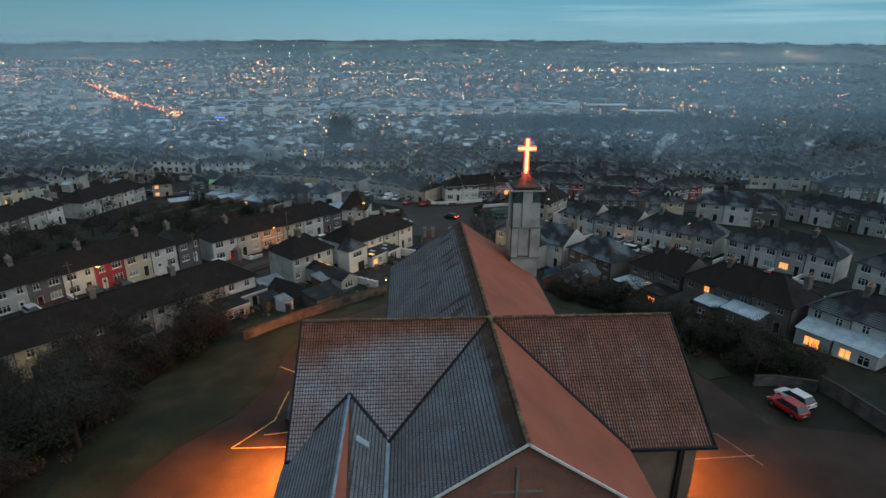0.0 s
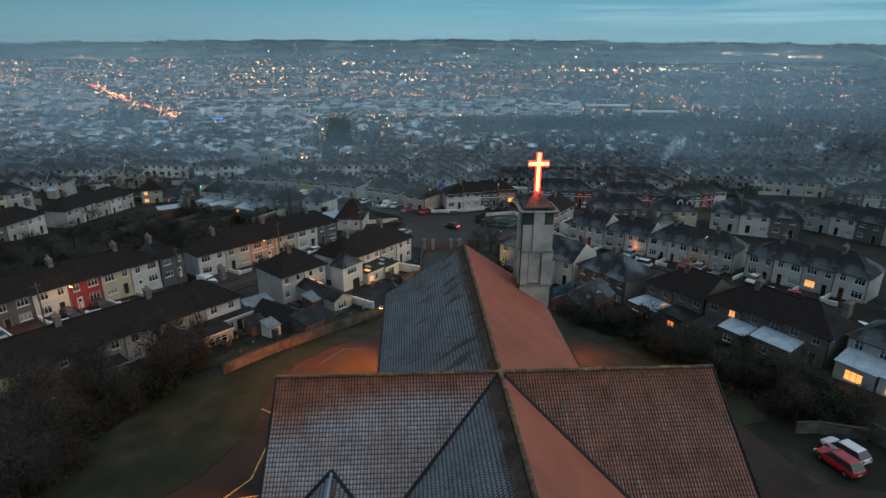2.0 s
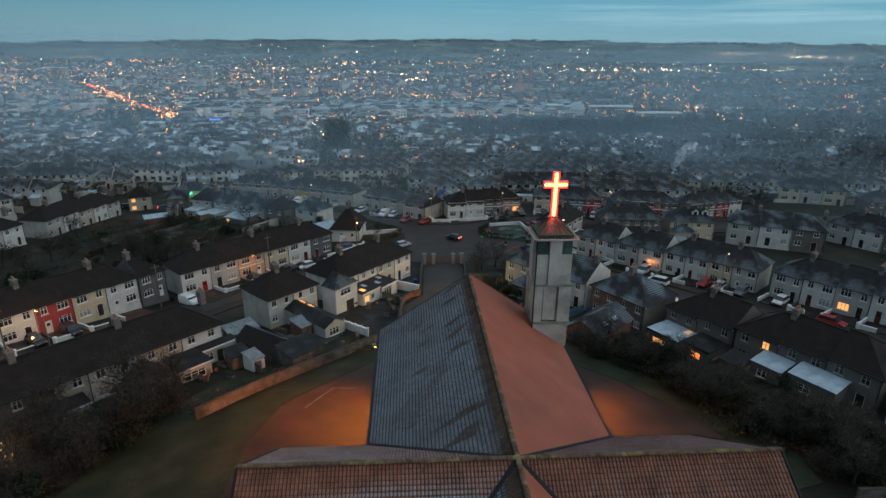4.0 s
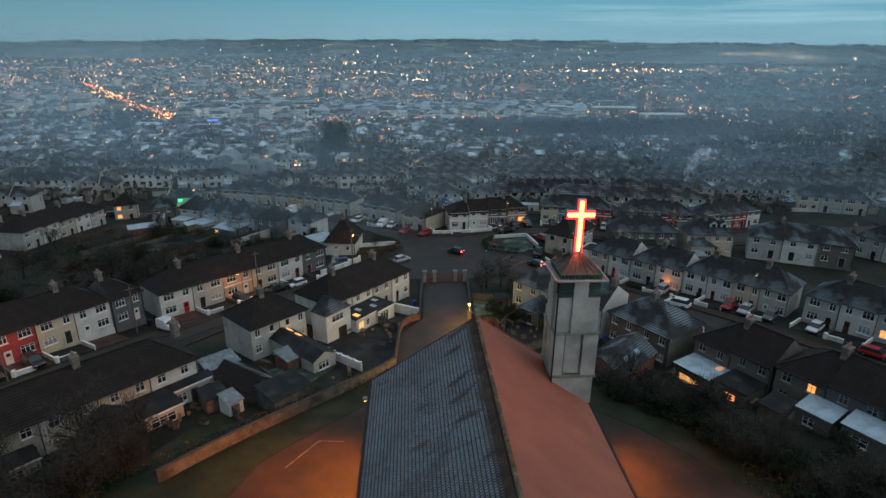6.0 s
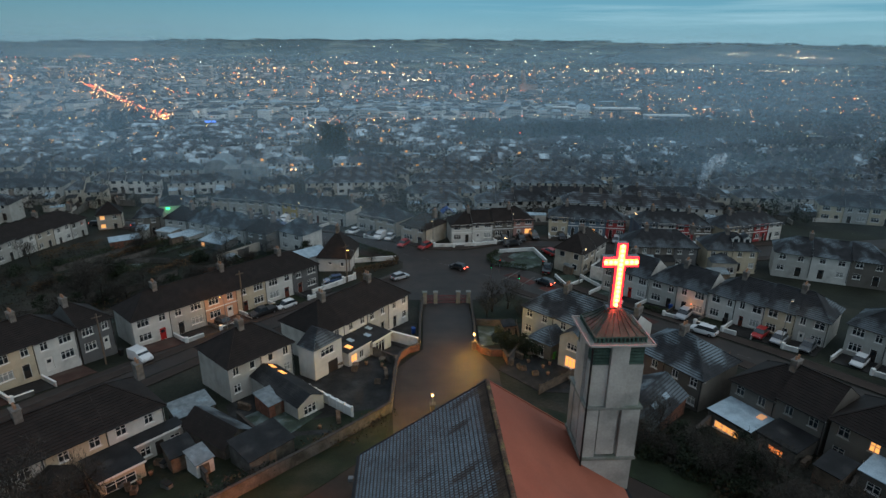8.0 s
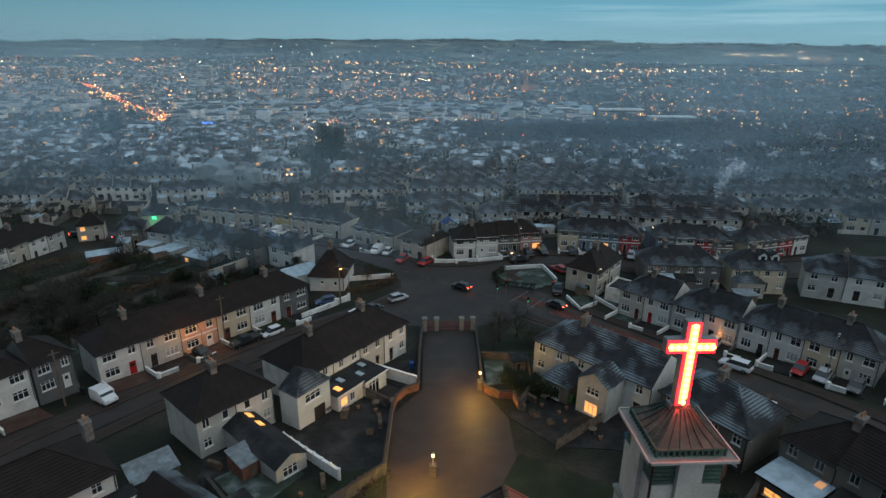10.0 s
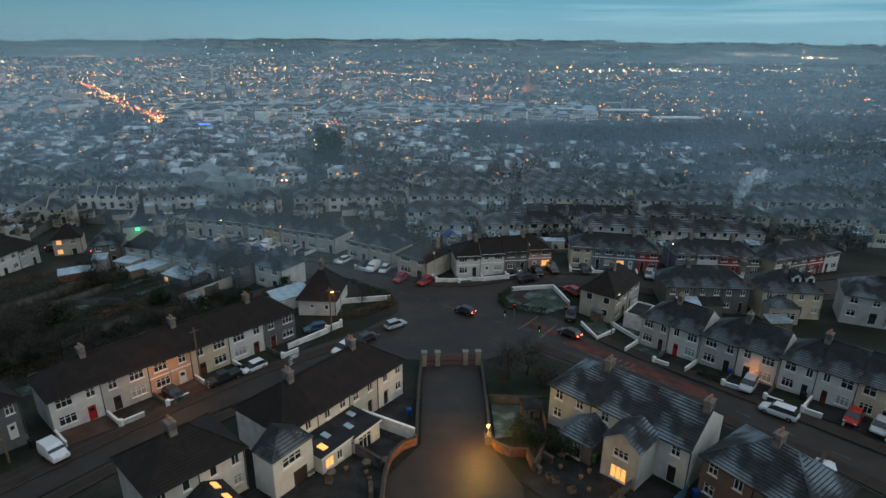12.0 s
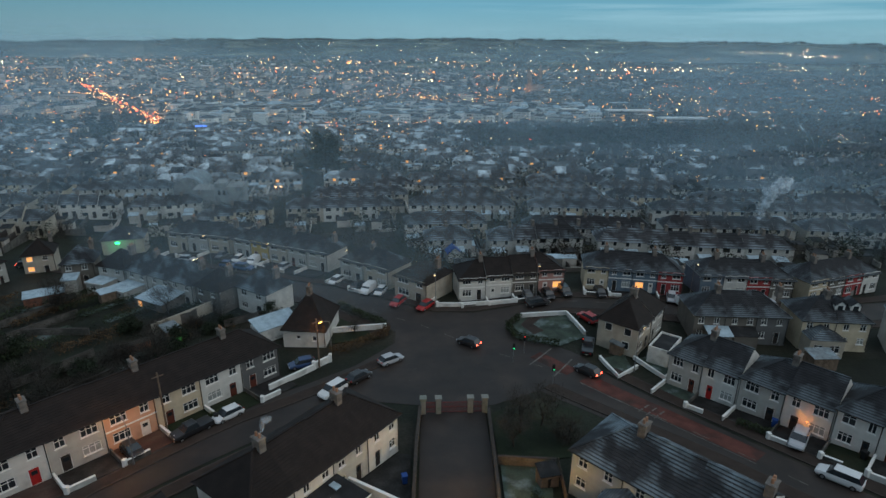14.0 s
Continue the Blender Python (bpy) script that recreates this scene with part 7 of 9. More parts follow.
# pink gable among the trees, blue tarp shed
for nm, x, y, w, d, h, wall, roofm, lab in (("gabled_house", -28.5, 352, 3.2, 5, 5, RENDERS["pink"], MAT["roof_slate"], "small pink-gabled house beside dark trees"), ("gabled_house", -62, 318, 3.0, 6, 5, RENDERS["peach"], MAT["roof_slate"], "peach gabled house lit by a street lamp"),
                                            ("garden_cabin", 10.5, 196, 1.6, 1.6, 2.4, RENDERS["pale"], MAT["bin_blue"], "small garden cabin with a bright blue roof")):
    g = thing(nm, lab, "house" if "house" in nm else "shed", pose(x, y, land(x, y), 0, 0, 10))
    s = Shape()
    gable_prism(s, -w, w, -d, d, -2, h, h + w * 0.8, True, wall, drop=0.02)
    part("wall", s, g)
    s = Shape()
    for e in (-1, 1):
        board(s, [(0, -d - 0.2, h + w * 0.8 + 0.1), (0, d + 0.2, h + w * 0.8 + 0.1), (e * (w + 0.25), d + 0.2, h - 0.12), (e * (w + 0.25), -d - 0.2, h - 0.12)], roofm, 0.1)
    part("roof", s, g)
# river
strip("river", [(-360, 800), (-300, 690), (-262, 640)], 34, MAT["water"], 0.5, "still grey river beside a lit road", "river", step=20)
# illuminated blue hoarding far off
s = Shape()
s.box((-198, 608, land(-195, 610) + 2), (-188, 609, land(-195, 610) + 8), glow("blue_lit_hoarding", (0.1, 0.25, 1.0), 1.6))
lone("hoarding", s, "blue lit hoarding on a far building", "hoarding")

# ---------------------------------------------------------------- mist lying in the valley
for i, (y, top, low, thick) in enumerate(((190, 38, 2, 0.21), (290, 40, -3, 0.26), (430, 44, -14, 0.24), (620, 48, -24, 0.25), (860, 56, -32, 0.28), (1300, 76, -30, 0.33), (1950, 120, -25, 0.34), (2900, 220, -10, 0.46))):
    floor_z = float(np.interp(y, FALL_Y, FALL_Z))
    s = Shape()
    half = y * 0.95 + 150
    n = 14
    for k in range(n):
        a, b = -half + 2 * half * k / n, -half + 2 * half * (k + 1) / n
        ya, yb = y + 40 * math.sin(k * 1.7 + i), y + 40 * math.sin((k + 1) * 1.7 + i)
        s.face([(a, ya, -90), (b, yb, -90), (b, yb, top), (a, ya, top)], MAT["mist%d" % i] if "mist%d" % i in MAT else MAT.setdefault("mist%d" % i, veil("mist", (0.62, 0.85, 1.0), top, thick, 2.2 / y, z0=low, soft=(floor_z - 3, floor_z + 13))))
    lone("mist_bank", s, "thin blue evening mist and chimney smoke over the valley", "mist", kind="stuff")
# smoke from one chimney
PLUME = bpy.data.materials.new("chimney_smoke")
PLUME.use_nodes = True
pt = PLUME.node_tree
pt.nodes.clear()
pd, ptr, pm, po, pn, pr, pc = (pt.nodes.new("ShaderNode" + k) for k in ("BsdfDiffuse", "BsdfTransparent", "MixShader", "OutputMaterial", "TexNoise", "MapRange", "TexCoord"))
pd.inputs[0].default_value = (0.75, 0.8, 0.84, 1)
pn.inputs["Scale"].default_value, pn.inputs["Detail"].default_value = 0.7, 5
pr.inputs[1].default_value, pr.inputs[2].default_value, pr.inputs[3].default_value, pr.inputs[4].default_value = 0.36, 0.62, 0.0, 0.4
for a, b in ((pc.outputs["Object"], pn.inputs[0]), (pn.outputs[0], pr.inputs[0]), (pr.outputs[0], pm.inputs[0]), (ptr.outputs[0], pm.inputs[1]), (pd.outputs[0], pm.inputs[2]), (pm.outputs[0], po.inputs[0])):
    pt.links.new(a, b)
FAINT_SMOKE = PLUME.copy()
FAINT_SMOKE.name = "faint_chimney_smoke"
for nd in FAINT_SMOKE.node_tree.nodes:
    if nd.type == "TEX_NOISE":
        nd.inputs["Scale"].default_value = 2.4
    elif nd.type == "MAP_RANGE":
        nd.inputs[4].default_value = 0.16
def plume(x, y, z, tall, drift, wide, n, mat=PLUME):
    s = Shape()
    pr_ = random.Random(int(x * 3 + y))
    for i in range(n):
        f = i / (n - 1)
        s.ball((x + drift * f ** 1.5 + pr_.gauss(0, 0.25) * wide * f, y + 0.3 * drift * f + pr_.gauss(0, 0.2) * wide, z + tall * f ** 0.85), wide * (0.16 + 0.84 * f ** 0.8) * pr_.uniform(0.7, 1.1), mat, 10, 7, 0.9)
    lone("smoke_plume", s, "pale smoke drifting from a house chimney", "smoke", kind="stuff", smooth=True)


plume(90.8, 208.0, -0.6, 9.5, 5.5, 2.3, 18)
plume(-13.3, 114.6, 6.6, 2.6, 0.5, 0.4, 9, FAINT_SMOKE)

# ---------------------------------------------------------------- rear extensions and yards
def row_pose(left, right, a, out, z=None, turn=0.0):
    (ax, ay), (bx, by) = left, right
    l = math.hypot(bx - ax, by - ay)
    ux, uy = (bx - ax) / l, (by - ay) / l
    x, y = ax + ux * a + uy * out, ay + uy * a - ux * out
    return pose(x, y, land(x, y) if z is None else z, 0, 0, math.degrees(math.atan2(uy, ux)) + turn)


def extension(left, right, a0, a1, out, h, z, wall, roof="felt", shape="flat", holes=(), lit=(), lit_mat="lit", door=None, label="", lights=(), eave_mat="frame", rise=1.2):
    """A rear extension standing against a terrace: local x along the terrace, the free wall at y = 0."""
    w = a1 - a0
    e = thing("house_extension", label, "extension", row_pose(left, right, a0, out, z), "rear extensions")
    wm = RENDERS[wall] if wall in RENDERS else MAT[wall]
    s = Shape()
    wall_with_openings(s, w, h, list(holes) + ([door] if door else []), wm, 0.1, -2.5)
    s.face([(0, out, -2.5), (0, 0, -2.5), (0, 0, h), (0, out, h)], wm)
    s.face([(w, 0, -2.5), (w, out, -2.5), (w, out, h), (w, 0, h)], wm)
    part("wall", s, e)
    s = Shape()
    o = 0.18
    rm = MAT[roof]
    if shape == "flat":
        s.box((-o, -o, h), (w + o, out - 0.01, h + 0.1), rm)
        part("roof", s, e, weld=True)
        s = Shape()
        s.box((-o - 0.03, -o - 0.03, h - 0.12), (w + o + 0.03, -o - 0.001, h + 0.12), MAT[eave_mat])
        part("fascia", s, e)
    elif shape == "lean":
        board(s, [(-o, -o, h), (w + o, -o, h), (w + o, out - 0.02, h + rise), (-o, out - 0.02, h + rise)], rm, 0.1)
        part("roof", s, e, weld=True)
    elif shape == "hip":
        k = min(w / 2, out * 0.6)
        roof_plane(s, (-o, -o, h), (w + o, -o, h), (w / 2, k, h + rise), (w / 2, k, h + rise), rm)
        roof_plane(s, (-o, out, h), (-o, -o, h), (w / 2, out, h + rise), (w / 2, k, h + rise), rm)
        roof_plane(s, (w + o, -o, h), (w + o, out, h), (w / 2, k, h + rise), (w / 2, out, h + rise), rm)
        part("roof", s, e, weld=True)
    else:
        roof_plane(s, (-o, out, h), (-o, -o, h), (w / 2, out, h + rise), (w / 2, -o, h + rise), rm)
        roof_plane(s, (w + o, -o, h), (w + o, out, h), (w / 2, -o, h + rise), (w / 2, out, h + rise), rm)
        s.face([(0, 0, h), (w, 0, h), (w / 2, 0, h + rise)], wm)
        part("roof", s, e, weld=True)
    for i, (a, c, b, d) in enumerate(holes):
        window(e, a, c, b, d, pane=MAT[lit_mat] if i in lit else MAT["pane"], bars=2 if b - a > 1.6 else 1)
    if door:
        s = Shape()
        s.box((door[0], 0.05, door[1]), (door[2], 0.1, door[3]), DOORS["dark"])
        part("door", s, e)
    for x, y, mt in lights:
        s = Shape()
        zz = h + 0.1 if shape == "flat" else h + rise * (1 - abs(x - w / 2) / (w / 2 + o)) + 0.02
        tilt = 0 if shape == "flat" else math.degrees(math.atan2(rise, w / 2)) * (1 if x > w / 2 else -1)
        s.box((-0.35, -0.55, 0.0), (0.35, 0.55, 0.09), MAT[mt], pose(x, y, zz, 0, tilt, 0))
        part("rooflight", s, e, "lit rooflight" if mt == "lit" else "")
    return e


A, C1, C2, F, E0, E1, E2, E3 = ((-56.2, 62.2), (-27.8, 91.2)), ((-23, 99), (-16.4, 105.7)), ((-13.2, 108.5), (-0.6, 124.2)), ((17.3, 115.5), (28.8, 102.8)), ((29.5, 102), (35, 93.2)), ((38.5, 93), (43.6, 83.8)), ((43.8, 83.4), (52.2, 68.3)), ((54.4, 68.2), (65, 48.6))
B1, B2, G1, G2, G3, G4 = ((-69.1, 87.2), (-49.5, 113.4)), ((-44.2, 119.2), (-19, 144.8)), ((38, 139.3), (44.4, 132.2)), ((44.5, 132.1), (51.6, 124)), ((51.7, 123.9), (63.5, 110.3)), ((65, 108.5), (76.8, 92))
J1, J2, J3, J4, K1, K2, K3 = ((-2.6, 172.9), (3.6, 168)), ((-14.6, 184.3), (-4, 176.2)), ((-42.4, 201.8), (-18, 188.2)), ((-61, 209), (-43.6, 202.8)), ((9.9, 169), (30.6, 171)), ((34.6, 171.2), (52.6, 167.4)), ((56.6, 168.4), (74.8, 167.4))
L1, L2 = ((47.6, 151.8), (62.8, 150.4)), ((64.5, 149.5), (75, 148))
N4, N2, N3 = ((-57, 179.2), (-40.4, 169.6)), ((-72, 182.8), (-66.2, 184.4)), ((-64, 182), (-57.6, 179.6))

extension(*A, 31.9, 36.2, 4.8, 2.7, -0.7, "cream", holes=((0.5, 0.9, 3.4, 2.1),), label="flat felt-roofed kitchen extension with a wide window", eave_mat="frame")
extension(*A, 36.5, 41.6, 1.9, 2.7, -0.7, "pale", holes=((0.4, 0.9, 1.5, 2.0), (3.6, 0.9, 4.7, 2.0)), door=(2.0, 0, 2.9, 2.1), label="shallow flat-roofed extension with a dark door")
extension(*A, 27.3, 31.2, 4.2, 2.5, -0.7, "pale", "roof_brown", "hip", holes=((0.6, 0.9, 2.0, 2.0),), label="small hipped extension with a pale wall", rise=1.3)
extension(*A, 18.5, 22.0, 3.0, 2.5, -0.7, "beige", "felt", "flat", holes=((0.6, 0.9, 2.0, 2.0),), label="small flat felt-roofed rear extension")
extension(*C1, 2.9, 6.6, 10.4, 2.5, -0.9, "pale", "felt", "gable", holes=((0.8, 0.9, 2.6, 2.1),), label="long low extension with two lit rooflights", lights=((2.7, 7.2, "lit"), (2.7, 9.4, "lit")), rise=1.0)
extension(*C2, -3.8, 1.3, 3.2, 5.0, -1.4, "white", "roof_slate", "hip", holes=((1.2, 3.4, 3.6, 4.5),), door=(2.4, 0, 4.2, 2.2), label="tall white two-storey rear extension with patio doors", rise=1.8)
extension(*C2, 1.6, 6.0, 4.2, 2.7, -1.6, "white", "felt", "flat", holes=((0.5, 0.9, 1.7, 2.1), (2.2, 0.9, 3.0, 2.1)), lit=(0,), label="flat-roofed white extension with a warm lit window", lights=((1.2, 1.2, "lit"), (2.8, 2.4, "frost_sheet")))
extension(*C2, 6.2, 10.2, 4.6, 2.7, -1.7, "white", "felt", "flat", holes=((0.6, 0.2, 2.6, 2.2),), label="flat-roofed white extension with glazed doors", lights=((1.0, 2.0, "frost_sheet"), (2.8, 3.4, "frost_sheet")))
extension(*F, 4.2, 8.2, 4.0, 2.6, -0.7, "stone", "roof_frost", "hip", holes=((0.5, 0.3, 1.4, 2.1), (1.8, 0.3, 2.8, 2.1)), label="hipped sun-room extension with frosted slates", rise=1.5)
extension(*F, 9.6, 13.6, 4.2, 4.9, -0.6, "pale", "roof_frost", "gable", holes=((1.2, 3.3, 2.9, 4.3), (1.1, 0.6, 2.9, 2.2)), lit=(1,), label="two-storey extension with one brightly lit window", rise=1.5)
extension(*E1, 0.4, 5.4, 4.6, 2.8, -0.3, "stone", "frost_sheet", "flat", holes=((0.9, 1.0, 3.9, 1.9),), lit=(0,), label="flat frost-covered extension with a wide lit window", eave_mat="gutter", lights=((4.2, 3.6, "lit_dim"),))
extension(*E1, 6.2, 10.2, 4.4, 2.7, 0.3, "stone", "felt", "flat", holes=((1.2, 0.9, 2.8, 1.9),), lit=(0,), lit_mat="lit_orange", label="dark flat-roofed extension with an orange lit window", eave_mat="gutter")
extension(*E2, 4.4, 8.0, 3.2, 2.7, 1.5, "stone", "frost_sheet", "lean", holes=((0.8, 0.9, 2.0, 1.9),), label="lean-to extension with a white frosted roof", rise=0.5)
extension(*E2, 9.0, 14.2, 3.2, 2.7, 2.1, "stone", "frost_sheet", "lean", holes=((1.0, 0.9, 2.6, 1.9),), label="wide lean-to extension with a white frosted roof", rise=0.5)
extension(*E3, 0.4, 4.9, 3.2, 2.7, 2.6, "pale", "frost_sheet", "lean", holes=((1.2, 0.7, 3.2, 2.0),), lit=(0,), label="frosted lean-to extension with an orange lit window", rise=0.9, lit_mat="lit_orange")
extension(*E3, 5.2, 10.4, 3.2, 2.7, 2.8, "white", "frost_sheet", "lean", holes=((0.8, 0.7, 2.2, 2.0), (3.0, 0.7, 4.4, 2.0)), lit=(0,), label="frosted lean-to extension with two windows", rise=0.9)
extension(*L1, 1.8, 5.4, 2.6, 2.5, -4.0, "stone", "frost_sheet", "lean", label="lean-to with a frosted sheet roof", rise=0.6)
extension(*L1, 5.8, 9.6, 2.4, 2.5, -4.0, "stone", "felt", "lean", label="dark lean-to against a terrace", rise=0.6)
extension(*L2, 0.2, 5.4, 3.0, 3.0, -4.1, "beige", "roof_frost", "hip", holes=((0.6, 0.8, 2.0, 2.1), (3.0, 0.8, 4.6, 2.1)), label="beige extension with a pale frosted hipped roof", rise=1.4)
extension(*N2, 0.5, 3.2, 3.4, 2.6, -6.2, "pale", "frost_sheet", "lean", label="lean-to with a frosted roof", rise=0.4)
extension(*N3, 0.2, 4.6, 3.6, 2.6, -6.0, "pale", "frost_sheet", "flat", holes=((1, 0.9, 2.4, 2),), label="flat extension white with frost")
extension(*N4, 0.3, 5.2, 4.6, 2.6, -5.8, "pale", "frost_sheet", "flat", holes=((1, 0.9, 2.4, 2),), label="flat extension white with frost")
extension(*N4, 9.6, 16.8, 5.2, 2.5, -5.5, "stone", "frost_sheet", "lean", holes=((0.5, 0.9, 1.6, 2.0),), lit=(0,), label="broad workshop lean-to with a pale frosted roof", rise=0.7)
# gabled outbuilding with rooflights behind the eastern row
g = thing("outbuilding", "dark gabled outbuilding with one slope frosted", "outbuilding", pose(27.6, 91.8, land(27.6, 92) - 0.2, 0, 0, -48))
s = Shape()
gable_prism(s, -2.9, 2.9, -4.8, 4.8, -2, 2.5, 4.3, True, MAT["brick"], drop=0.02)
part("wall", s, g)
s = Shape()
roof_plane(s, (-3.1, 5, 2.4), (-3.1, -5, 2.4), (0, 5, 4.4), (0, -5, 4.4), MAT["roof_frost"])
part("roof", s, g, "frosted slope")
s = Shape()
roof_plane(s, (3.1, -5, 2.4), (3.1, 5, 2.4), (0, -5, 4.4), (0, 5, 4.4), MAT["roof_slate"])
part("roof", s, g, "dark slope")
for y in (-1.4, 1.4):
    s = Shape()
    s.box((-0.35, -0.5, 0), (0.35, 0.5, 0.08), MAT["frost_sheet"], pose(1.7, y, 3.38, 0, 33, 0))
    part("rooflight", s, g)
# long dark outbuilding behind the western terrace
g = thing("outbuilding", "long dark outbuilding with frost on its tiled roof", "outbuilding", pose(-21.6, 89.8, land(-21.6, 89.8), 0, 0, 54))
s = Shape()
gable_prism(s, -1.9, 1.9, -3.6, 3.6, -1.5, 2.2, 3.5, True, MAT["rubble"], drop=0.02)
part("wall", s, g)
for e, mt, lab in ((-1, "roof_brown", "dark slope"), (1, "roof_slate", "lightly frosted slope")):
    s = Shape()
    roof_plane(s, (e * 2.1, 3.8 * e * -1, 2.1), (e * 2.1, 3.8 * e, 2.1), (0, 3.8 * e * -1, 3.6), (0, 3.8 * e, 3.6), MAT[mt])
    part("roof", s, g, lab)
# low flat garage by the corner house
g = thing("garage", "low flat-roofed white garage with a dark parapet roof", "garage", pose(37.2, 145.4, land(39, 147), 0, 0, 49))
s = Shape()
s.box((0.2, -3.4, -1), (6.2, -0.2, 2.7), MAT["white_wall"])
part("body", s, g)
s = Shape()
s.box((0.45, -3.15, 2.705), (5.95, -0.45, 2.76), MAT["felt"])
part("roof", s, g)
s = Shape()
for lo, hi in (((0.2, -3.4, 2.703), (6.2, -3.2, 3.0)), ((0.2, -0.4, 2.703), (6.2, -0.2, 3.0)), ((0.2, -3.2, 2.703), (0.4, -0.4, 3.0)), ((6.0, -3.2, 2.703), (6.2, -0.4, 3.0))):
    s.box(lo, hi, MAT["white_wall"])
part("parapet", s, g)
# two gabled dormers
for a in (1.6, 4.0):
    g = thing("dormer", "white gabled dormer window on a slate roof", "dormer", row_pose(*L2, a + 4.5, -1.6, 1.9), "dormers")
    s = Shape()
    gable_prism(s, -0.75, 0.75, 0, 2.6, -1, 1.2, 1.9, True, MAT["white_wall"], drop=0.0)
    part("cheek", s, g)
    s = Shape()
    for e in (-1, 1):
        board(s, [(0, -0.2, 2.0), (0, 2.6, 2.0), (e * 0.95, 2.6, 1.15), (e * 0.95, -0.2, 1.15)], MAT["roof_slate"], 0.07)
    part("roof", s, g)
    s = Shape()
    s.box((-0.4, -0.06, 0.1), (0.4, -0.01, 1.1), MAT["pane"])
    part("pane", s, g)

# yards
for poly, mt, lab in ((([(-23.5, 98.2), (-16.2, 105), (-12.8, 108.2), (-5.5, 116.6), (-1.2, 112.2), (-2.2, 104), (-2.2, 96), (-9.5, 88), (-15.6, 82)]), "yard", "dark concrete back yards of the terrace"),
                      ([(-6.2, 117), (-0.6, 123.6), (0.8, 123.2), (0.9, 113), (-1, 112.6)], "yard", "concrete side yard behind a white wall"),
                      ([(-20.4, 95.2), (-16.6, 98.8), (-11, 95.2), (-14.8, 89.4), (-17.4, 91.6)], "frosty_lawn", "small frosted back lawn"),
                      ([(12, 104.5), (17, 113), (28.5, 101), (24.5, 97), (16.5, 98)], "yard", "paved back yard with clutter"),
                      ([(-48, 147.6), (-46.8, 150.8), (-42.6, 147.6), (-42.4, 145)], "frosty_lawn", "frosted back lawn between hedges"),
                      ([(-45.6, 150.8), (-42, 153.6), (-38.2, 149.6), (-40.6, 147)], "frosty_lawn", "frosted back lawn between hedges"),
                      ([(36, 146.2), (38.4, 140.6), (42.5, 143.8), (40, 147.5)][::1], "frosty_lawn", "frosted front lawn inside white walls"),
                      ([(30.6, 146.4), (31.6, 140.9), (34.6, 143.4), (34.6, 147.8)], "frosty_lawn", "frosted front lawn inside white walls")):
    patch("yard" if "yard" in mt else "lawn", poly, MAT[mt], 0.09 if "yard" in mt else 0.15, lab, "yard" if "yard" in mt else "grass", edge=0.08)
# front forecourts as paving
for row, n, w, mats in ((B1, 6, 5.45, ("yard", "brick_paving")), (B2, 6, 5.99, ("brick_paving", "yard", "brick_paving", "lawn", "lawn", "yard")), (G1, 2, 4.8, ("frosty_lawn", "yard")), (G2, 2, 5.4, ("yard", "yard")), (G3, 4, 4.5, ("lawn", "yard", "yard", "yard")), (G4, 4, 5.1, ("yard",)), (K1, 4, 5.2, ("yard",)), (K2, 4, 4.6, ("yard",)), (J3, 5, 5.58, ("yard",)), (J2, 2, 6.7, ("yard",)), (J4, 3, 6.16, ("yard",))):
    (ax, ay), (bx, by) = row
    l = math.hypot(bx - ax, by - ay)
    ux, uy = (bx - ax) / l, (by - ay) / l
    deep = 4.6 if row not in (K1, K2) else 2.8
    Q = lambda a, o: (ax + ux * a + uy * o, ay + uy * a - ux * o)
    for i in range(n):
        a, b = i * l / n, (i + 1) * l / n
        patch("front_yard", [Q(a + 0.1, 0.05), Q(a + 0.1, deep), Q(b - 0.1, deep), Q(b - 0.1, 0.05)], MAT[mats[i % len(mats)]], 0.1, "small paved or grassed front yard of a terraced house", "yard", edge=0.1)
        white = (i + int(ax)) % 3 != 0
        garden_wall([Q(a, 0.3), Q(a, deep)], 0.75, MAT["white_wall"] if white else MAT["rubble"], "low %s wall dividing two front yards" % ("white painted" if white else "grey rendered"), 0.18, MAT["frame"] if white else None)
        if (i * 7 + int(by)) % 4:
            garden_wall([Q(a + 0.1, deep + 0.1), Q(a + l / n * 0.5, deep + 0.1)], 0.7, MAT["white_wall"] if i % 2 else MAT["rubble"], "low front garden wall with a pier", 0.2, MAT["frame"], piers=1)

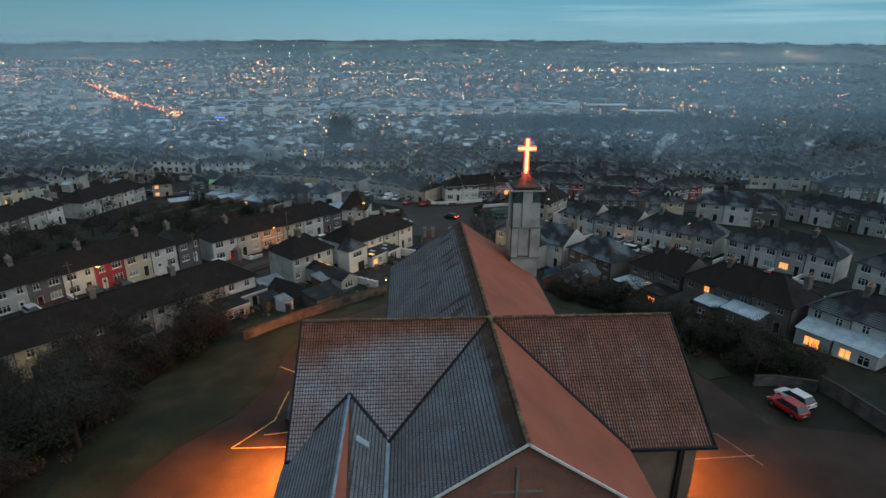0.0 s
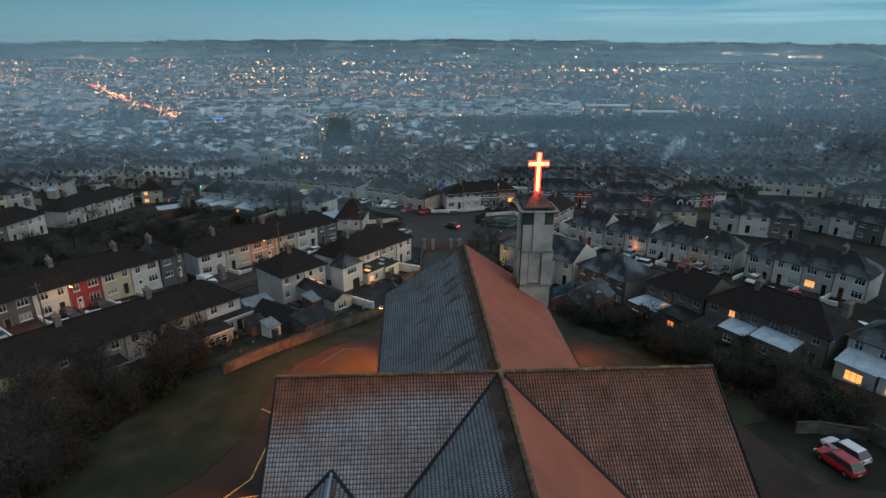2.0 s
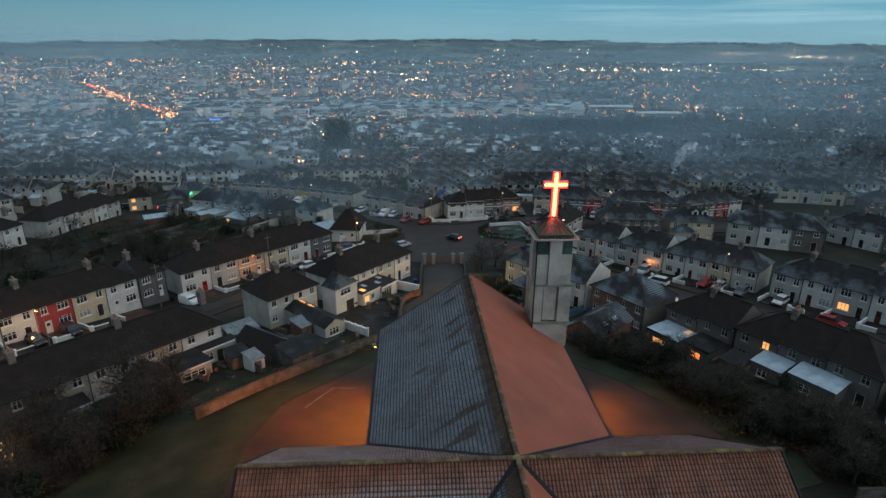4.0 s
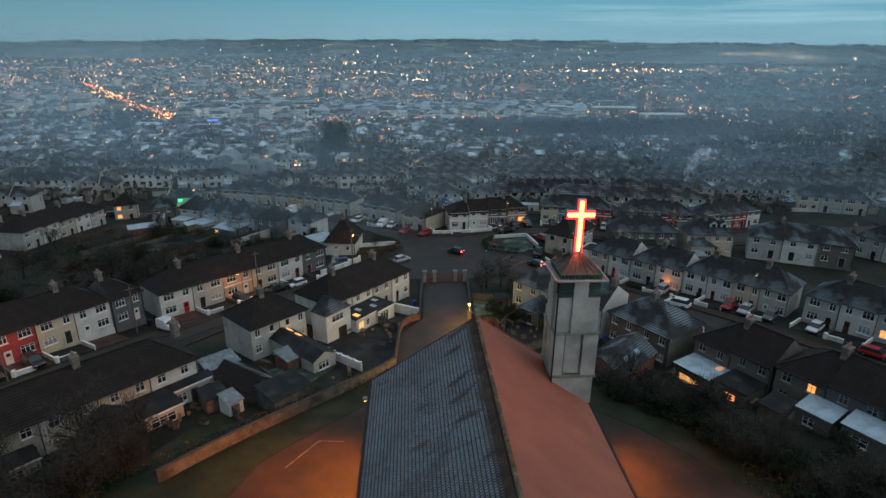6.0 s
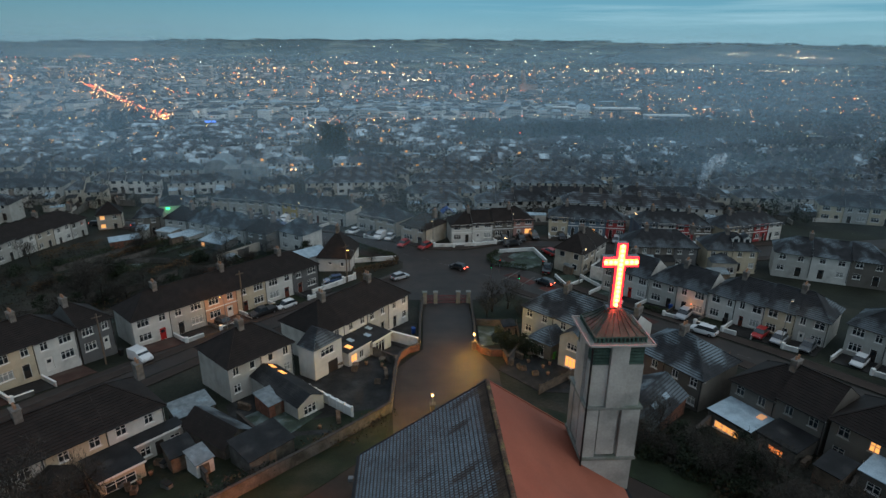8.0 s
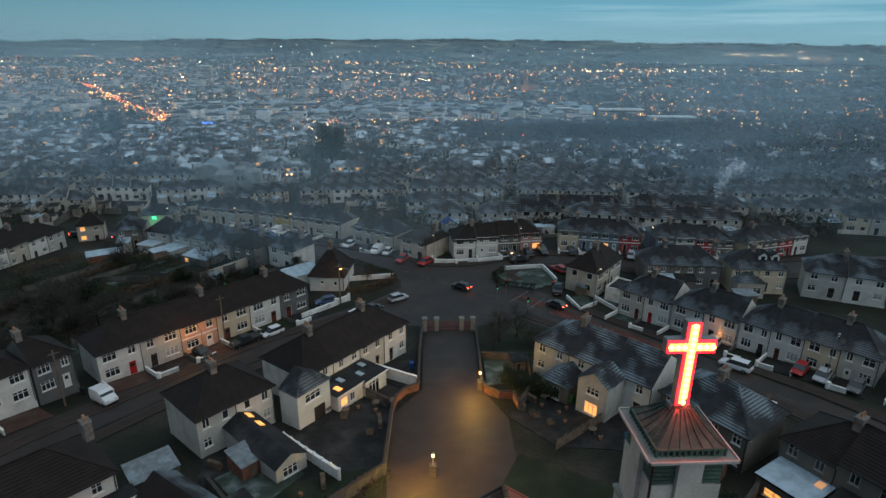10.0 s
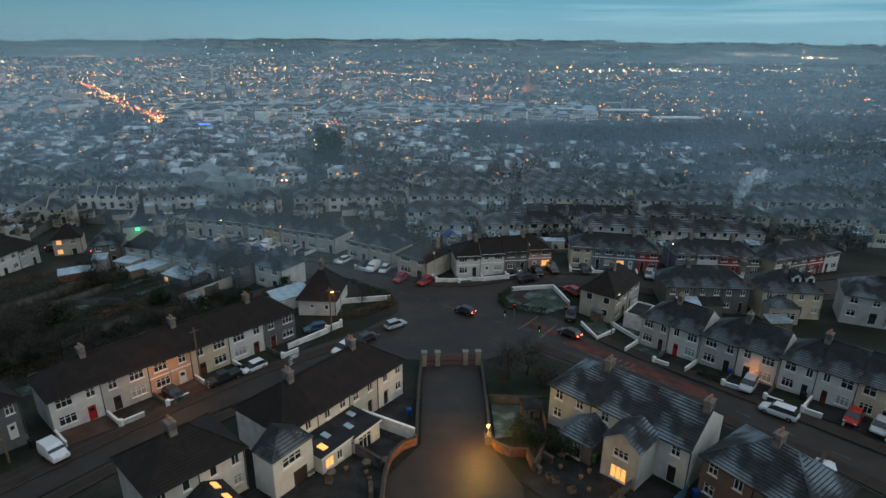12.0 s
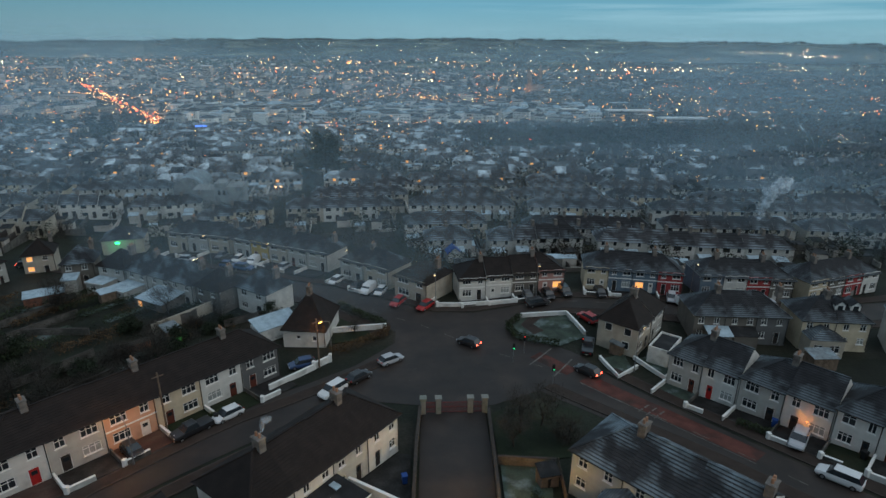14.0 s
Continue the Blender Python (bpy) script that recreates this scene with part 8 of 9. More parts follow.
# walls and fences
WALLS = [
    ([(-24.5, 70.5), (-15.4, 80.3), (-9.4, 86.8), (-2.6, 94.4), (-2.2, 106)], 1.5, "rubble", "long grey rendered boundary wall above the car park"),
    ([(1.1, 112.2), (1.5, 124), (2.0, 131.8)], 1.5, "rubble", "grey wall along the drive"),
    ([(-2.2, 106.4), (-1.7, 109.2), (-0.4, 111.2), (1.1, 112.0)], 1.1, "brick", "curved red brick wall at the mouth of the drive"),
    ([(10.9, 131.4), (10.3, 121), (9.7, 112.2)], 1.2, "rubble", "grey wall along the drive"),
    ([(9.7, 112), (10.2, 110.2), (11.6, 109), (13.4, 108.8), (13.6, 106)], 1.1, "brick", "curved brick wall beside the drive"),
    ([(10.6, 120.8), (17.0, 119.8)], 1.2, "rubble", "rendered wall between two lawns"),
    ([(13.6, 105.8), (17.2, 112.6)], 1.4, "rubble", "grey garden wall behind the terrace"),
    ([(-14.4, 101.2), (-7.2, 93.8)], 1.3, "white_wall", "white painted yard wall with a row of piers"),
    ([(-5.6, 117.4), (0.9, 112.8)], 1.7, "white_wall", "white painted wall dividing back yards"),
    ([(-7.6, 112.4), (-2.6, 107.6)], 1.4, "rubble", "grey wall dividing back yards"),
    ([(-20.9, 94.4), (-15.8, 88)], 1.4, "rubble", "grey wall dividing back yards"),
    ([(-26, 89.6), (-20.2, 82)], 1.4, "rubble", "grey wall dividing back yards"),
    ([(-43.4, 158), (-36.2, 167.4), (-33.6, 171.6)], 2.2, "beige", "tall beige rendered garden wall"),
    ([(-19.6, 140.4), (-14.2, 146)], 0.9, "white_wall", "white painted garden wall"), ([(-14.2, 146.2), (-12, 148.4)], 1.1, "white_wall", "pale garden wall with piers"),
    ([(-13, 158), (-3.6, 158.6)], 1.1, "white_wall", "white garden wall behind a lawn"),
    ([(5.6, 166.9), (8.6, 166.6), (20.6, 167.0)], 0.9, "white_wall", "white painted front wall with square piers"),
    ([(2.8, 166.2), (5.4, 169.4)], 1.0, "white_wall", "white painted boundary wall"),
    ([(30.4, 146.6), (31.4, 140.6), (35.4, 143.6)], 0.6, "white_wall", "low white garden wall"), ([(35.8, 146.4), (38.2, 140.2), (42.8, 143.6)], 0.6, "white_wall", "low white garden wall"),
    ([(20.3, 160.8), (28.5, 160.4), (30, 153.4)], 0.9, "white_wall", "white wall round a corner garden"),
    ([(37, 84.2), (43, 88.4)], 1.5, "rubble", "grey wall dividing back gardens"), ([(45.4, 80), (41.2, 76.4)], 1.5, "rubble", "grey wall dividing back gardens"),
    ([(35.4, 96), (41, 101.6), (46.5, 107)], 1.8, "brick", "red brick side wall"), ([(31.4, 86.8), (35.8, 91)], 1.5, "rubble", "grey wall dividing back gardens"),
    ([(38.2, 53.6), (40.6, 53.6), (44.8, 52.2)], 1.3, "rubble", "grey retaining wall by the parked cars"), ([(45.4, 52.6), (46.2, 47), (47, 42)], 1.8, "rubble", "tall grey garden wall by the parked cars"),
]
for line, h, mt, lab in WALLS:
    garden_wall(line, h, RENDERS[mt] if mt in RENDERS else MAT[mt], lab, 0.24, MAT["kerb"] if mt in ("rubble", "brick") else MAT["frame"] if mt == "white_wall" else None, piers=8 if "row of piers" in lab else 2 if "pier" in lab else 0)


def fence(line, h, mat, label, gap=0.16, name="timber_fence"):
    f = thing(name, label, "fence")
    pts = along(line, 1.8)
    for x, y in pts:
        s = Shape()
        z = land(x, y)
        s.box((x - 0.05, y - 0.05, z - 0.3), (x + 0.05, y + 0.05, z + h + 0.05), mat)
        part("post", s, f)
    for (x0, y0), (x1, y1) in zip(pts, pts[1:]):
        s = Shape()
        for k in range(5):
            zz = 0.1 + k * (h - 0.2) / 4.4
            a, b = (x0, y0, land(x0, y0) + zz), (x1, y1, land(x1, y1) + zz)
            bar(s, a, b, 0.03, (h - 0.2) / 4.4 - 0.05, mat)
        part("board_panel", s, f)
    return f


fence([(16.2, 97.4), (19.8, 100.2), (23.4, 103.2)], 1.5, MAT["timber"], "weathered timber board fence between yards")
fence([(24.2, 98.4), (28.4, 102)], 1.6, material("blue_painted_fence", (0.06, 0.14, 0.2), vary=0.2), "faded blue painted fence")
fence([(17.2, 119.6), (16.6, 113.6)], 1.4, MAT["timber"], "timber board fence beside a lawn")
fence([(-46.4, 151.6), (-42.2, 154.4)], 1.3, MAT["brick"], "red-brown board fence behind a lawn")
# entrance gates
gate = thing("entrance_gate", "closed dark red metal gates between concrete piers", "gate")
gz = land(6.5, 132.3)
for x in (2.4, 4.4, 8.6, 10.5):
    s = Shape()
    s.soft_box((x - 0.35, 132.0, gz - 1), (x + 0.35, 132.7, gz + 2.3), MAT["concrete_dark"], 0.05)
    s.box((x - 0.45, 131.9, gz + 2.303), (x + 0.45, 132.8, gz + 2.45), MAT["concrete_dark"])
    part("gate_pier", s, gate)
GATE = material("dark_red_gate_paint", (0.13, 0.03, 0.03), rough=0.5, vary=0.15)
for x0, x1 in ((2.75, 4.05), (4.75, 6.45), (6.55, 8.25), (8.95, 10.15)):
    s = Shape()
    n = int((x1 - x0) / 0.16)
    for i in range(n + 1):
        x = x0 + (x1 - x0) * i / n
        s.box((x - 0.025, 132.33, gz + 0.1), (x + 0.025, 132.38, gz + 1.7), GATE)
    for z in (0.15, 0.9, 1.6):
        s.box((x0, 132.32, gz + z), (x1, 132.39, gz + z + 0.07), GATE)
    part("gate_leaf", s, gate)


def hedge(line, w, h, mat, label, dens=170, seed=1):
    rr = random.Random(seed)
    s = Shape()
    pts = along(line, 0.5)
    for (x0, y0), (x1, y1) in zip(pts, pts[1:]):
        l = math.hypot(x1 - x0, y1 - y0)
        for i in range(int(l * dens)):
            f, g = rr.random(), rr.uniform(-0.5, 0.5) * w
            nx_, ny_ = -(y1 - y0) / l, (x1 - x0) / l
            x, y = x0 + (x1 - x0) * f + nx_ * g, y0 + (y1 - y0) * f + ny_ * g
            p = Vector((x, y, land(x, y) + h * (1 - rr.random() ** 2 * 0.9) + rr.gauss(0, 0.06)))
            u, v = Vector((rr.gauss(0, 1), rr.gauss(0, 1), rr.gauss(0, 1))).normalized() * rr.uniform(0.06, 0.16), Vector((rr.gauss(0, 1), rr.gauss(0, 1), rr.gauss(0, 1))).normalized() * rr.uniform(0.05, 0.14)
            s.face([p - u, p + v, p + u, p - v], mat)
    return lone("hedge", s, label, "hedge")


hedge([(-12.4, 150.2), (-7.6, 152.9), (-3.4, 156.4), (-3.6, 158)], 1.3, 1.5, MAT["dead_hedge"], "rust-brown clipped beech hedge round a corner garden")
hedge([(-3.8, 159.4), (-7.5, 162.6), (-13, 168)], 1.1, 1.3, MAT["hedge"], "dark clipped hedge along the road", seed=2)
hedge([(18.4, 153.4), (17.4, 157.4), (20.2, 160.4)], 1.0, 1.2, MAT["hedge"], "dark clipped hedge round a corner lawn", seed=3)
hedge([(18.6, 153.2), (25, 150.4)], 1.0, 1.2, MAT["hedge"], "dark clipped hedge round a corner lawn", seed=4)
for i, (a, b) in enumerate((((-64.5, 168), (-55, 177.2)), ((-59.5, 164.4), (-50.4, 173.8)), ((-53.4, 162), (-43, 170.8)), ((-70, 172), (-62, 180)))):
    hedge([a, b], 1.5, 1.4, MAT["hedge"], "overgrown dark hedge between long gardens", 120, 10 + i)
hedge([(42.4, 128.2), (45.2, 125.4)], 1.1, 1.0, MAT["hedge"], "small clipped front garden hedge", seed=20)
hedge([(-27.4, 131.2), (-23.2, 135.4)], 0.8, 1.0, MAT["hedge"], "small clipped front garden hedge", seed=21)
# garden clutter
def shed(x, y, yaw, w, d, h, wall, roof, label):
    g = thing("garden_shed", label, "shed", pose(x, y, land(x, y), 0, 0, yaw), "garden sheds")
    s = Shape()
    s.box((-w, -d, -0.6), (w, d, h), wall)
    part("wall", s, g)
    s = Shape()
    board(s, [(-w - 0.15, -d - 0.15, h + 0.1), (w + 0.15, -d - 0.15, h + 0.1), (w + 0.15, d + 0.15, h + 0.5), (-w - 0.15, d + 0.15, h + 0.5)], roof, 0.08)
    part("roof", s, g)
    s = Shape()
    s.box((-0.4, -d - 0.04, 0), (0.4, -d - 0.005, h - 0.25), MAT["timber"])
    part("door", s, g)
for x, y, yaw, w, d, h, wl, rf, lab in ((-17.4, 96.4, 45, 1.2, 1.6, 2.0, "brick", "tin", "small brick shed with a pale sheet roof"), (-26.4, 95, 40, 2.2, 1.6, 2.2, "rubble", "tin", "shed with a grey sheet roof"), (-15.8, 86.0, 45, 2.6, 2.0, 2.2, "rubble", "felt", "broad garage with a black felt roof"), (-21.8, 84.6, 45, 0.9, 1.2, 1.9, "white_wall", "tin", "small white shed with a pale sheet roof"), 
                                         (-24.5, 86.4, 40, 1.3, 1.3, 2.0, "timber", "felt", "timber shed with a black roof"), (-58, 172.6, 45, 1.3, 1.0, 2.0, "timber", "frost_sheet", "timber shed with a frosted roof"), (-40, 157.4, 45, 1.2, 1.4, 2.0, "timber", "tin", "timber shed with rusty roof"),
                                         (34.3, 148.9, 49, 1.6, 1.0, 1.7, "timber", "tin", "orange-brown timber shed by a house"), (15.4, 117.2, 10, 1.0, 0.8, 1.6, "timber", "felt", "small timber store beside bins"), (-72, 176, 30, 3.4, 1.6, 2.1, "brick", "frost_sheet", "long outhouse with a frosted roof"), (41.5, 79, -60, 1.2, 1.6, 2.0, "timber", "felt", "dark timber shed in a back garden"),
                                         (64, 143.4, 0, 1.9, 1.3, 2.1, "timber", "tin", "shed with a pale sheet roof")):
    shed(x, y, yaw, w, d, h, RENDERS.get(wl) or MAT[wl], MAT[rf], lab)
s = Shape()
s.box((-3.6, -1.8, 0), (3.6, 1.8, 2.4), MAT["white_wall"])
g = thing("cottage_annexe", "low annexe with a pale blue sheet roof beside the cottage", "annexe", pose(-22.8, 158.6, land(-22.8, 158.6), 0, 0, 40))
part("wall", s, g)
s = Shape()
board(s, [(-3.8, -2, 2.45), (3.8, -2, 2.45), (3.8, 2, 3.3), (-3.8, 2, 3.3)], MAT["frost_sheet"], 0.1)
part("roof", s, g)
for i, (x, y, mt) in enumerate(((16.2, 117.4, "bin_blue"), (15.4, 116.6, "black"), (29.2, 101.6, "bin_blue"), (-32.6, 126.8, "bin_blue"), (-24.6, 133, "black"), (47, 127.6, "bin_blue"), (-4.6, 121.4, "bin_blue"), (20.5, 107.4, "bin_green"), (0.2, 118.2, "bin_blue"), (-45.2, 116.4, "black"), (53.2, 120.4, "black"), (-38, 155.6, "bin_green"))):
    b = thing("wheelie_bin", "%s plastic wheelie bin standing in a yard" % {"bin_blue": "blue", "black": "black", "bin_green": "green"}[mt], "bin", pose(x, y, land(x, y) + 0.1, 0, 0, i * 47), "wheelie bins")
    s = Shape()
    s.box((-0.24, -0.28, 0.05), (0.24, 0.28, 1.0), MAT[mt], taper=-0.04)
    part("tub", s, b)
    s = Shape()
    s.soft_box((-0.31, -0.36, 1.0), (0.31, 0.35, 1.1), MAT[mt], 0.03)
    part("lid", s, b)

def yard_piece(kind, x, y, turn, k):
    """Small things standing about in the yards."""
    g = thing(kind, {"plant_pot": "clay plant pot with a straggling winter plant", "storage_box": "grey plastic storage box standing in a yard", "log_stack": "stack of split firewood against a yard wall", "garden_table": "weathered round garden table in a yard", "crate": "slatted timber crate standing in a yard"}[kind], kind.replace("_", " "), pose(x, y, land(x, y) + 0.1, 0, 0, turn), "yard clutter")
    cr = random.Random(k)
    s = Shape()
    if kind == "plant_pot":
        s.tube((0, 0, 0), (0, 0, 0.4), 0.17, 0.25, MAT["pot"], 9)
        part("pot", s, g)
        s = Shape()
        for i in range(90):
            p = Vector((cr.gauss(0, 0.22), cr.gauss(0, 0.22), 0.4 + abs(cr.gauss(0, 0.35))))
            u = Vector((cr.gauss(0, 1), cr.gauss(0, 1), cr.gauss(0.5, 0.6))).normalized() * 0.16
            s.face([p, p + Vector((u.y, -u.x, 0.02)) * 0.4, p + u], MAT["hedge"])
        part("foliage", s, g)
    elif kind == "storage_box":
        s.soft_box((-0.6, -0.3, 0), (0.6, 0.3, 0.55), MAT["grey_metal"], 0.04)
        part("tub", s, g)
        s = Shape()
        s.soft_box((-0.64, -0.34, 0.553), (0.64, 0.34, 0.63), MAT["black"], 0.03)
        part("lid", s, g)
    elif kind == "log_stack":
        for r in range(5):
            for c in range(9):
                s.tube((-0.8 + 0.2 * c + 0.1 * (r % 2), -0.22 + cr.uniform(-0.04, 0.04), 0.1 + 0.17 * r), (-0.8 + 0.2 * c + 0.1 * (r % 2), 0.24, 0.1 + 0.17 * r), 0.09, 0.085, MAT["timber"], 6)
        part("logs", s, g)
    elif kind == "garden_table":
        s.tube((0, 0, 0.7), (0, 0, 0.74), 0.5, 0.5, MAT["timber"], 14)
        part("tabletop", s, g)
        for a in range(3):
            s = Shape()
            s.tube((0.4 * math.cos(a * 2.1), 0.4 * math.sin(a * 2.1), 0), (0.1 * math.cos(a * 2.1), 0.1 * math.sin(a * 2.1), 0.7), 0.025, 0.025, MAT["grey_metal"], 5)
            part("leg", s, g)
    else:
        for e in (-0.3, 0.27):
            for i in range(4):
                s.box((-0.4, e, 0.02 + 0.14 * i), (0.4, e + 0.03, 0.13 + 0.14 * i), MAT["timber"])
        s.box((-0.4, -0.268, 0.02), (-0.37, 0.268, 0.56), MAT["timber"])
        s.box((0.37, -0.268, 0.02), (0.4, 0.268, 0.56), MAT["timber"])
        s.box((-0.368, -0.268, 0.03), (0.368, 0.268, 0.06), MAT["timber"])
        part("slats", s, g)


crng = random.Random(51)
for poly, n in (([(-22.6, 97.6), (-14.8, 104.2), (-7, 94.6), (-13.5, 88.5)], 16), ([(-11, 107), (-4.5, 114.5), (-1.8, 111), (-2.8, 100)], 14), ([(12.8, 105), (16.6, 111), (26, 101.5), (22, 98.5)], 16), ([(36, 88), (38.4, 91), (43, 82), (40, 79.5)], 9), ([(-30, 84), (-27, 87.5), (-22.5, 83), (-25, 79.5)], 10)):
    bx, by = [q[0] for q in poly], [q[1] for q in poly]
    k = 0
    while k < n:
        x, y = crng.uniform(min(bx), max(bx)), crng.uniform(min(by), max(by))
        if inside((x, y), poly):
            yard_piece(crng.choice(("plant_pot", "plant_pot", "storage_box", "log_stack", "garden_table", "crate", "plant_pot")), x, y, crng.uniform(0, 360), k)
            k += 1
# ---------------------------------------------------------------- long back gardens behind the western street
for poly in ([(-59.8, 166.4), (-58.4, 165.4), (-51.6, 174.6), (-52.8, 175.6)],
             [(-54.2, 163.4), (-52.8, 162.6), (-48, 169.8), (-49.3, 170.6)], [(-63, 158), (-60.6, 156.4), (-57.4, 160.4), (-59.8, 162)], [(-75, 172), (-72.6, 170.4), (-68.6, 176.6), (-71, 178)],
             [(-57, 131), (-54.4, 129), (-51, 133.4), (-53.4, 135.2)], [(-66, 141), (-63, 138.6), (-60, 142.6), (-63, 145)]):
    patch("lawn", poly, MAT["frosty_lawn"], 0.06, "narrow back garden lawn dusted with frost", "lawn", 1.5)
for line, h in (([(-43.7, 159.8), (-38.7, 163.2), (-35.2, 175.1)], 1.9), ([(-32.4, 161.4), (-25.8, 165.4)], 1.3), ([(-46.3, 152.3), (-40.3, 157.4)], 1.4), ([(-66, 158.6), (-54, 158.4)], 1.2), ([(-72, 150), (-60, 166)], 1.3),
                ([(-78, 156), (-66, 172)], 1.3), ([(-62, 138), (-50, 152)], 1.3), ([(-56, 133), (-44, 146.6)], 1.3), ([(-70, 132), (-62, 142)], 1.2)):
    garden_wall(line, h, MAT["rubble"], "grey block wall between overgrown back gardens", 0.22, MAT["kerb"])


def long_hedge(line, w, h, mat, label):
    """An untrimmed hedge of many small leaves along a line."""
    s = Shape()
    hr = random.Random(int(line[0][0] * 7 + line[0][1]))
    for (ax, ay), (bx, by) in zip(line, line[1:]):
        l = math.hypot(bx - ax, by - ay)
        for i in range(int(l * 70)):
            f = hr.random()
            x, y = ax + (bx - ax) * f + hr.gauss(0, w * 0.32), ay + (by - ay) * f + hr.gauss(0, w * 0.32)
            top = h * (0.8 + 0.35 * noise.noise((x * 0.5, y * 0.5, 1.0)))
            p = Vector((x, y, land(x, y) + top * hr.random() ** 0.5))
            u = Vector((hr.gauss(0, 1), hr.gauss(0, 1), hr.gauss(0.2, 0.7))).normalized() * hr.uniform(0.08, 0.24)
            v = Vector((hr.gauss(0, 1), hr.gauss(0, 1), hr.gauss(0, 0.6))).normalized() * hr.uniform(0.05, 0.16)
            s.face([p - u, p + v, p + u, p - v], mat)
    lone("hedge", s, label, "hedge")


for line, w, h, mat in (([(-70, 163), (-59, 176)], 1.5, 1.7, "dead_hedge"), ([(-56, 152), (-48, 162)], 1.5, 1.6, "dead_hedge"),
                        ([(-66, 147), (-57, 156)], 1.8, 2.0, "hedge"), ([(-75, 143), (-66, 153)], 1.6, 1.8, "dead_hedge"), ([(-82, 158), (-72, 170)], 1.8, 2.0, "hedge"), ([(-88, 168), (-80, 180)], 1.6, 1.8, "dead_hedge")):
    long_hedge(line, w, h, MAT[mat], "untrimmed hedge between long back gardens" if mat == "hedge" else "brown leafless hedge between long back gardens")

# ---------------------------------------------------------------- vehicles


def car(paint, label, kind="hatch", lights=False, heads=False):
    """A car, nose towards +x, wheels on z = 0."""
    c = thing("van" if kind == "van" else "car", label, "van" if kind == "van" else "car", group="vehicles")
    L_, W_, H_ = {"hatch": (4.1, 1.76, 1.48), "suv": (4.5, 1.86, 1.66), "van": (4.5, 1.86, 1.9), "pickup": (5.2, 1.86, 1.75)}[kind]
    hl = L_ / 2
    # side outline: (x, z low, z high, half width low, half width high)
    if kind == "van":
        prof = [(-hl, 0.45, 1.7, 0.86, 0.8), (-hl + 0.12, 0.3, 1.9, 0.95, 0.82), (hl - 1.75, 0.28, H_, 0.95, 0.82), (hl - 1.0, 0.28, 1.25, 0.95, 0.84), (hl - 0.2, 0.3, 0.98, 0.92, 0.8), (hl, 0.45, 0.7, 0.8, 0.72)]
    elif kind == "pickup":
        prof = [(-hl, 0.5, 1.0, 0.86, 0.82), (-hl + 0.1, 0.4, 1.05, 0.93, 0.88), (0.9, 0.36, 1.05, 0.93, 0.88), (hl - 1.3, 0.36, 1.08, 0.93, 0.86), (hl - 0.2, 0.4, 0.95, 0.9, 0.8), (hl, 0.5, 0.75, 0.8, 0.72)]
    else:
        z = 1.0 if kind == "suv" else 0.9
        prof = [(-hl, 0.45, z - 0.1, W_ / 2 - 0.12, W_ / 2 - 0.2), (-hl + 0.15, 0.28, z + 0.02, W_ / 2 - 0.01, W_ / 2 - 0.1), (-0.6, 0.24, z, W_ / 2, W_ / 2 - 0.06), (hl - 1.25, 0.24, z - 0.02, W_ / 2, W_ / 2 - 0.08), (hl - 0.25, 0.28, z - 0.18, W_ / 2 - 0.06, W_ / 2 - 0.18), (hl, 0.42, z - 0.38, W_ / 2 - 0.22, W_ / 2 - 0.3)]
    s = Shape()
    rings = []
    for x, z0, z1, w0, w1 in prof:
        rings.append([(x, -w0 * 0.92, z0), (x, -w0, z0 + 0.18), (x, -w0, (z0 + z1) / 2 + 0.05), (x, -w1, z1), (x, w1, z1), (x, w0, (z0 + z1) / 2 + 0.05), (x, w0, z0 + 0.18), (x, w0 * 0.92, z0)])
    n = 8
    pts = [p for r in rings for p in r]
    f = [(k * n + i, (k + 1) * n + i, (k + 1) * n + (i + 1) % n, k * n + (i + 1) % n) for k in range(len(rings) - 1) for i in range(n)]
    f += [tuple(range(n)), tuple(reversed(range((len(rings) - 1) * n, len(rings) * n)))]
    s.solid(pts, f, PAINTS[paint])
    part("body", s, c, smooth=False)
    if kind != "van":
        zb, zt = (1.02, 1.72) if kind == "pickup" else (z - 0.02, H_)
        xa, xb, xc, xd = {"hatch": (-hl + 0.1, -hl + 0.65, 0.35, 1.05), "suv": (-hl + 0.08, -hl + 0.5, 0.5, 1.15), "pickup": (-0.7, -0.45, 0.75, 1.4)}[kind]
        s = Shape()
        wl, wt = W_ / 2 - 0.09, W_ / 2 - 0.26
        s.solid([(xa, -wl, zb), (xd, -wl, zb), (xd, wl, zb), (xa, wl, zb), (xb, -wt, zt - 0.06), (xc, -wt, zt - 0.06), (xc, wt, zt - 0.06), (xb, wt, zt - 0.06)], [(0, 1, 5, 4), (1, 2, 6, 5), (2, 3, 7, 6), (3, 0, 4, 7), (4, 5, 6, 7)], MAT["pane"])
        part("window_glass", s, c, "dark glazing")
        s = Shape()
        s.solid([(xb - 0.06, -wt - 0.02, zt - 0.055), (xc + 0.06, -wt - 0.02, zt - 0.055), (xc + 0.06, wt + 0.02, zt - 0.055), (xb - 0.06, wt + 0.02, zt - 0.055), (xb + 0.1, -wt + 0.1, zt), (xc - 0.1, -wt + 0.1, zt), (xc - 0.1, wt - 0.1, zt), (xb + 0.1, wt - 0.1, zt)],
                [(0, 1, 5, 4), (1, 2, 6, 5), (2, 3, 7, 6), (3, 0, 4, 7), (4, 5, 6, 7)], PAINTS[paint])
        part("roof", s, c)
    else:
        s = Shape()
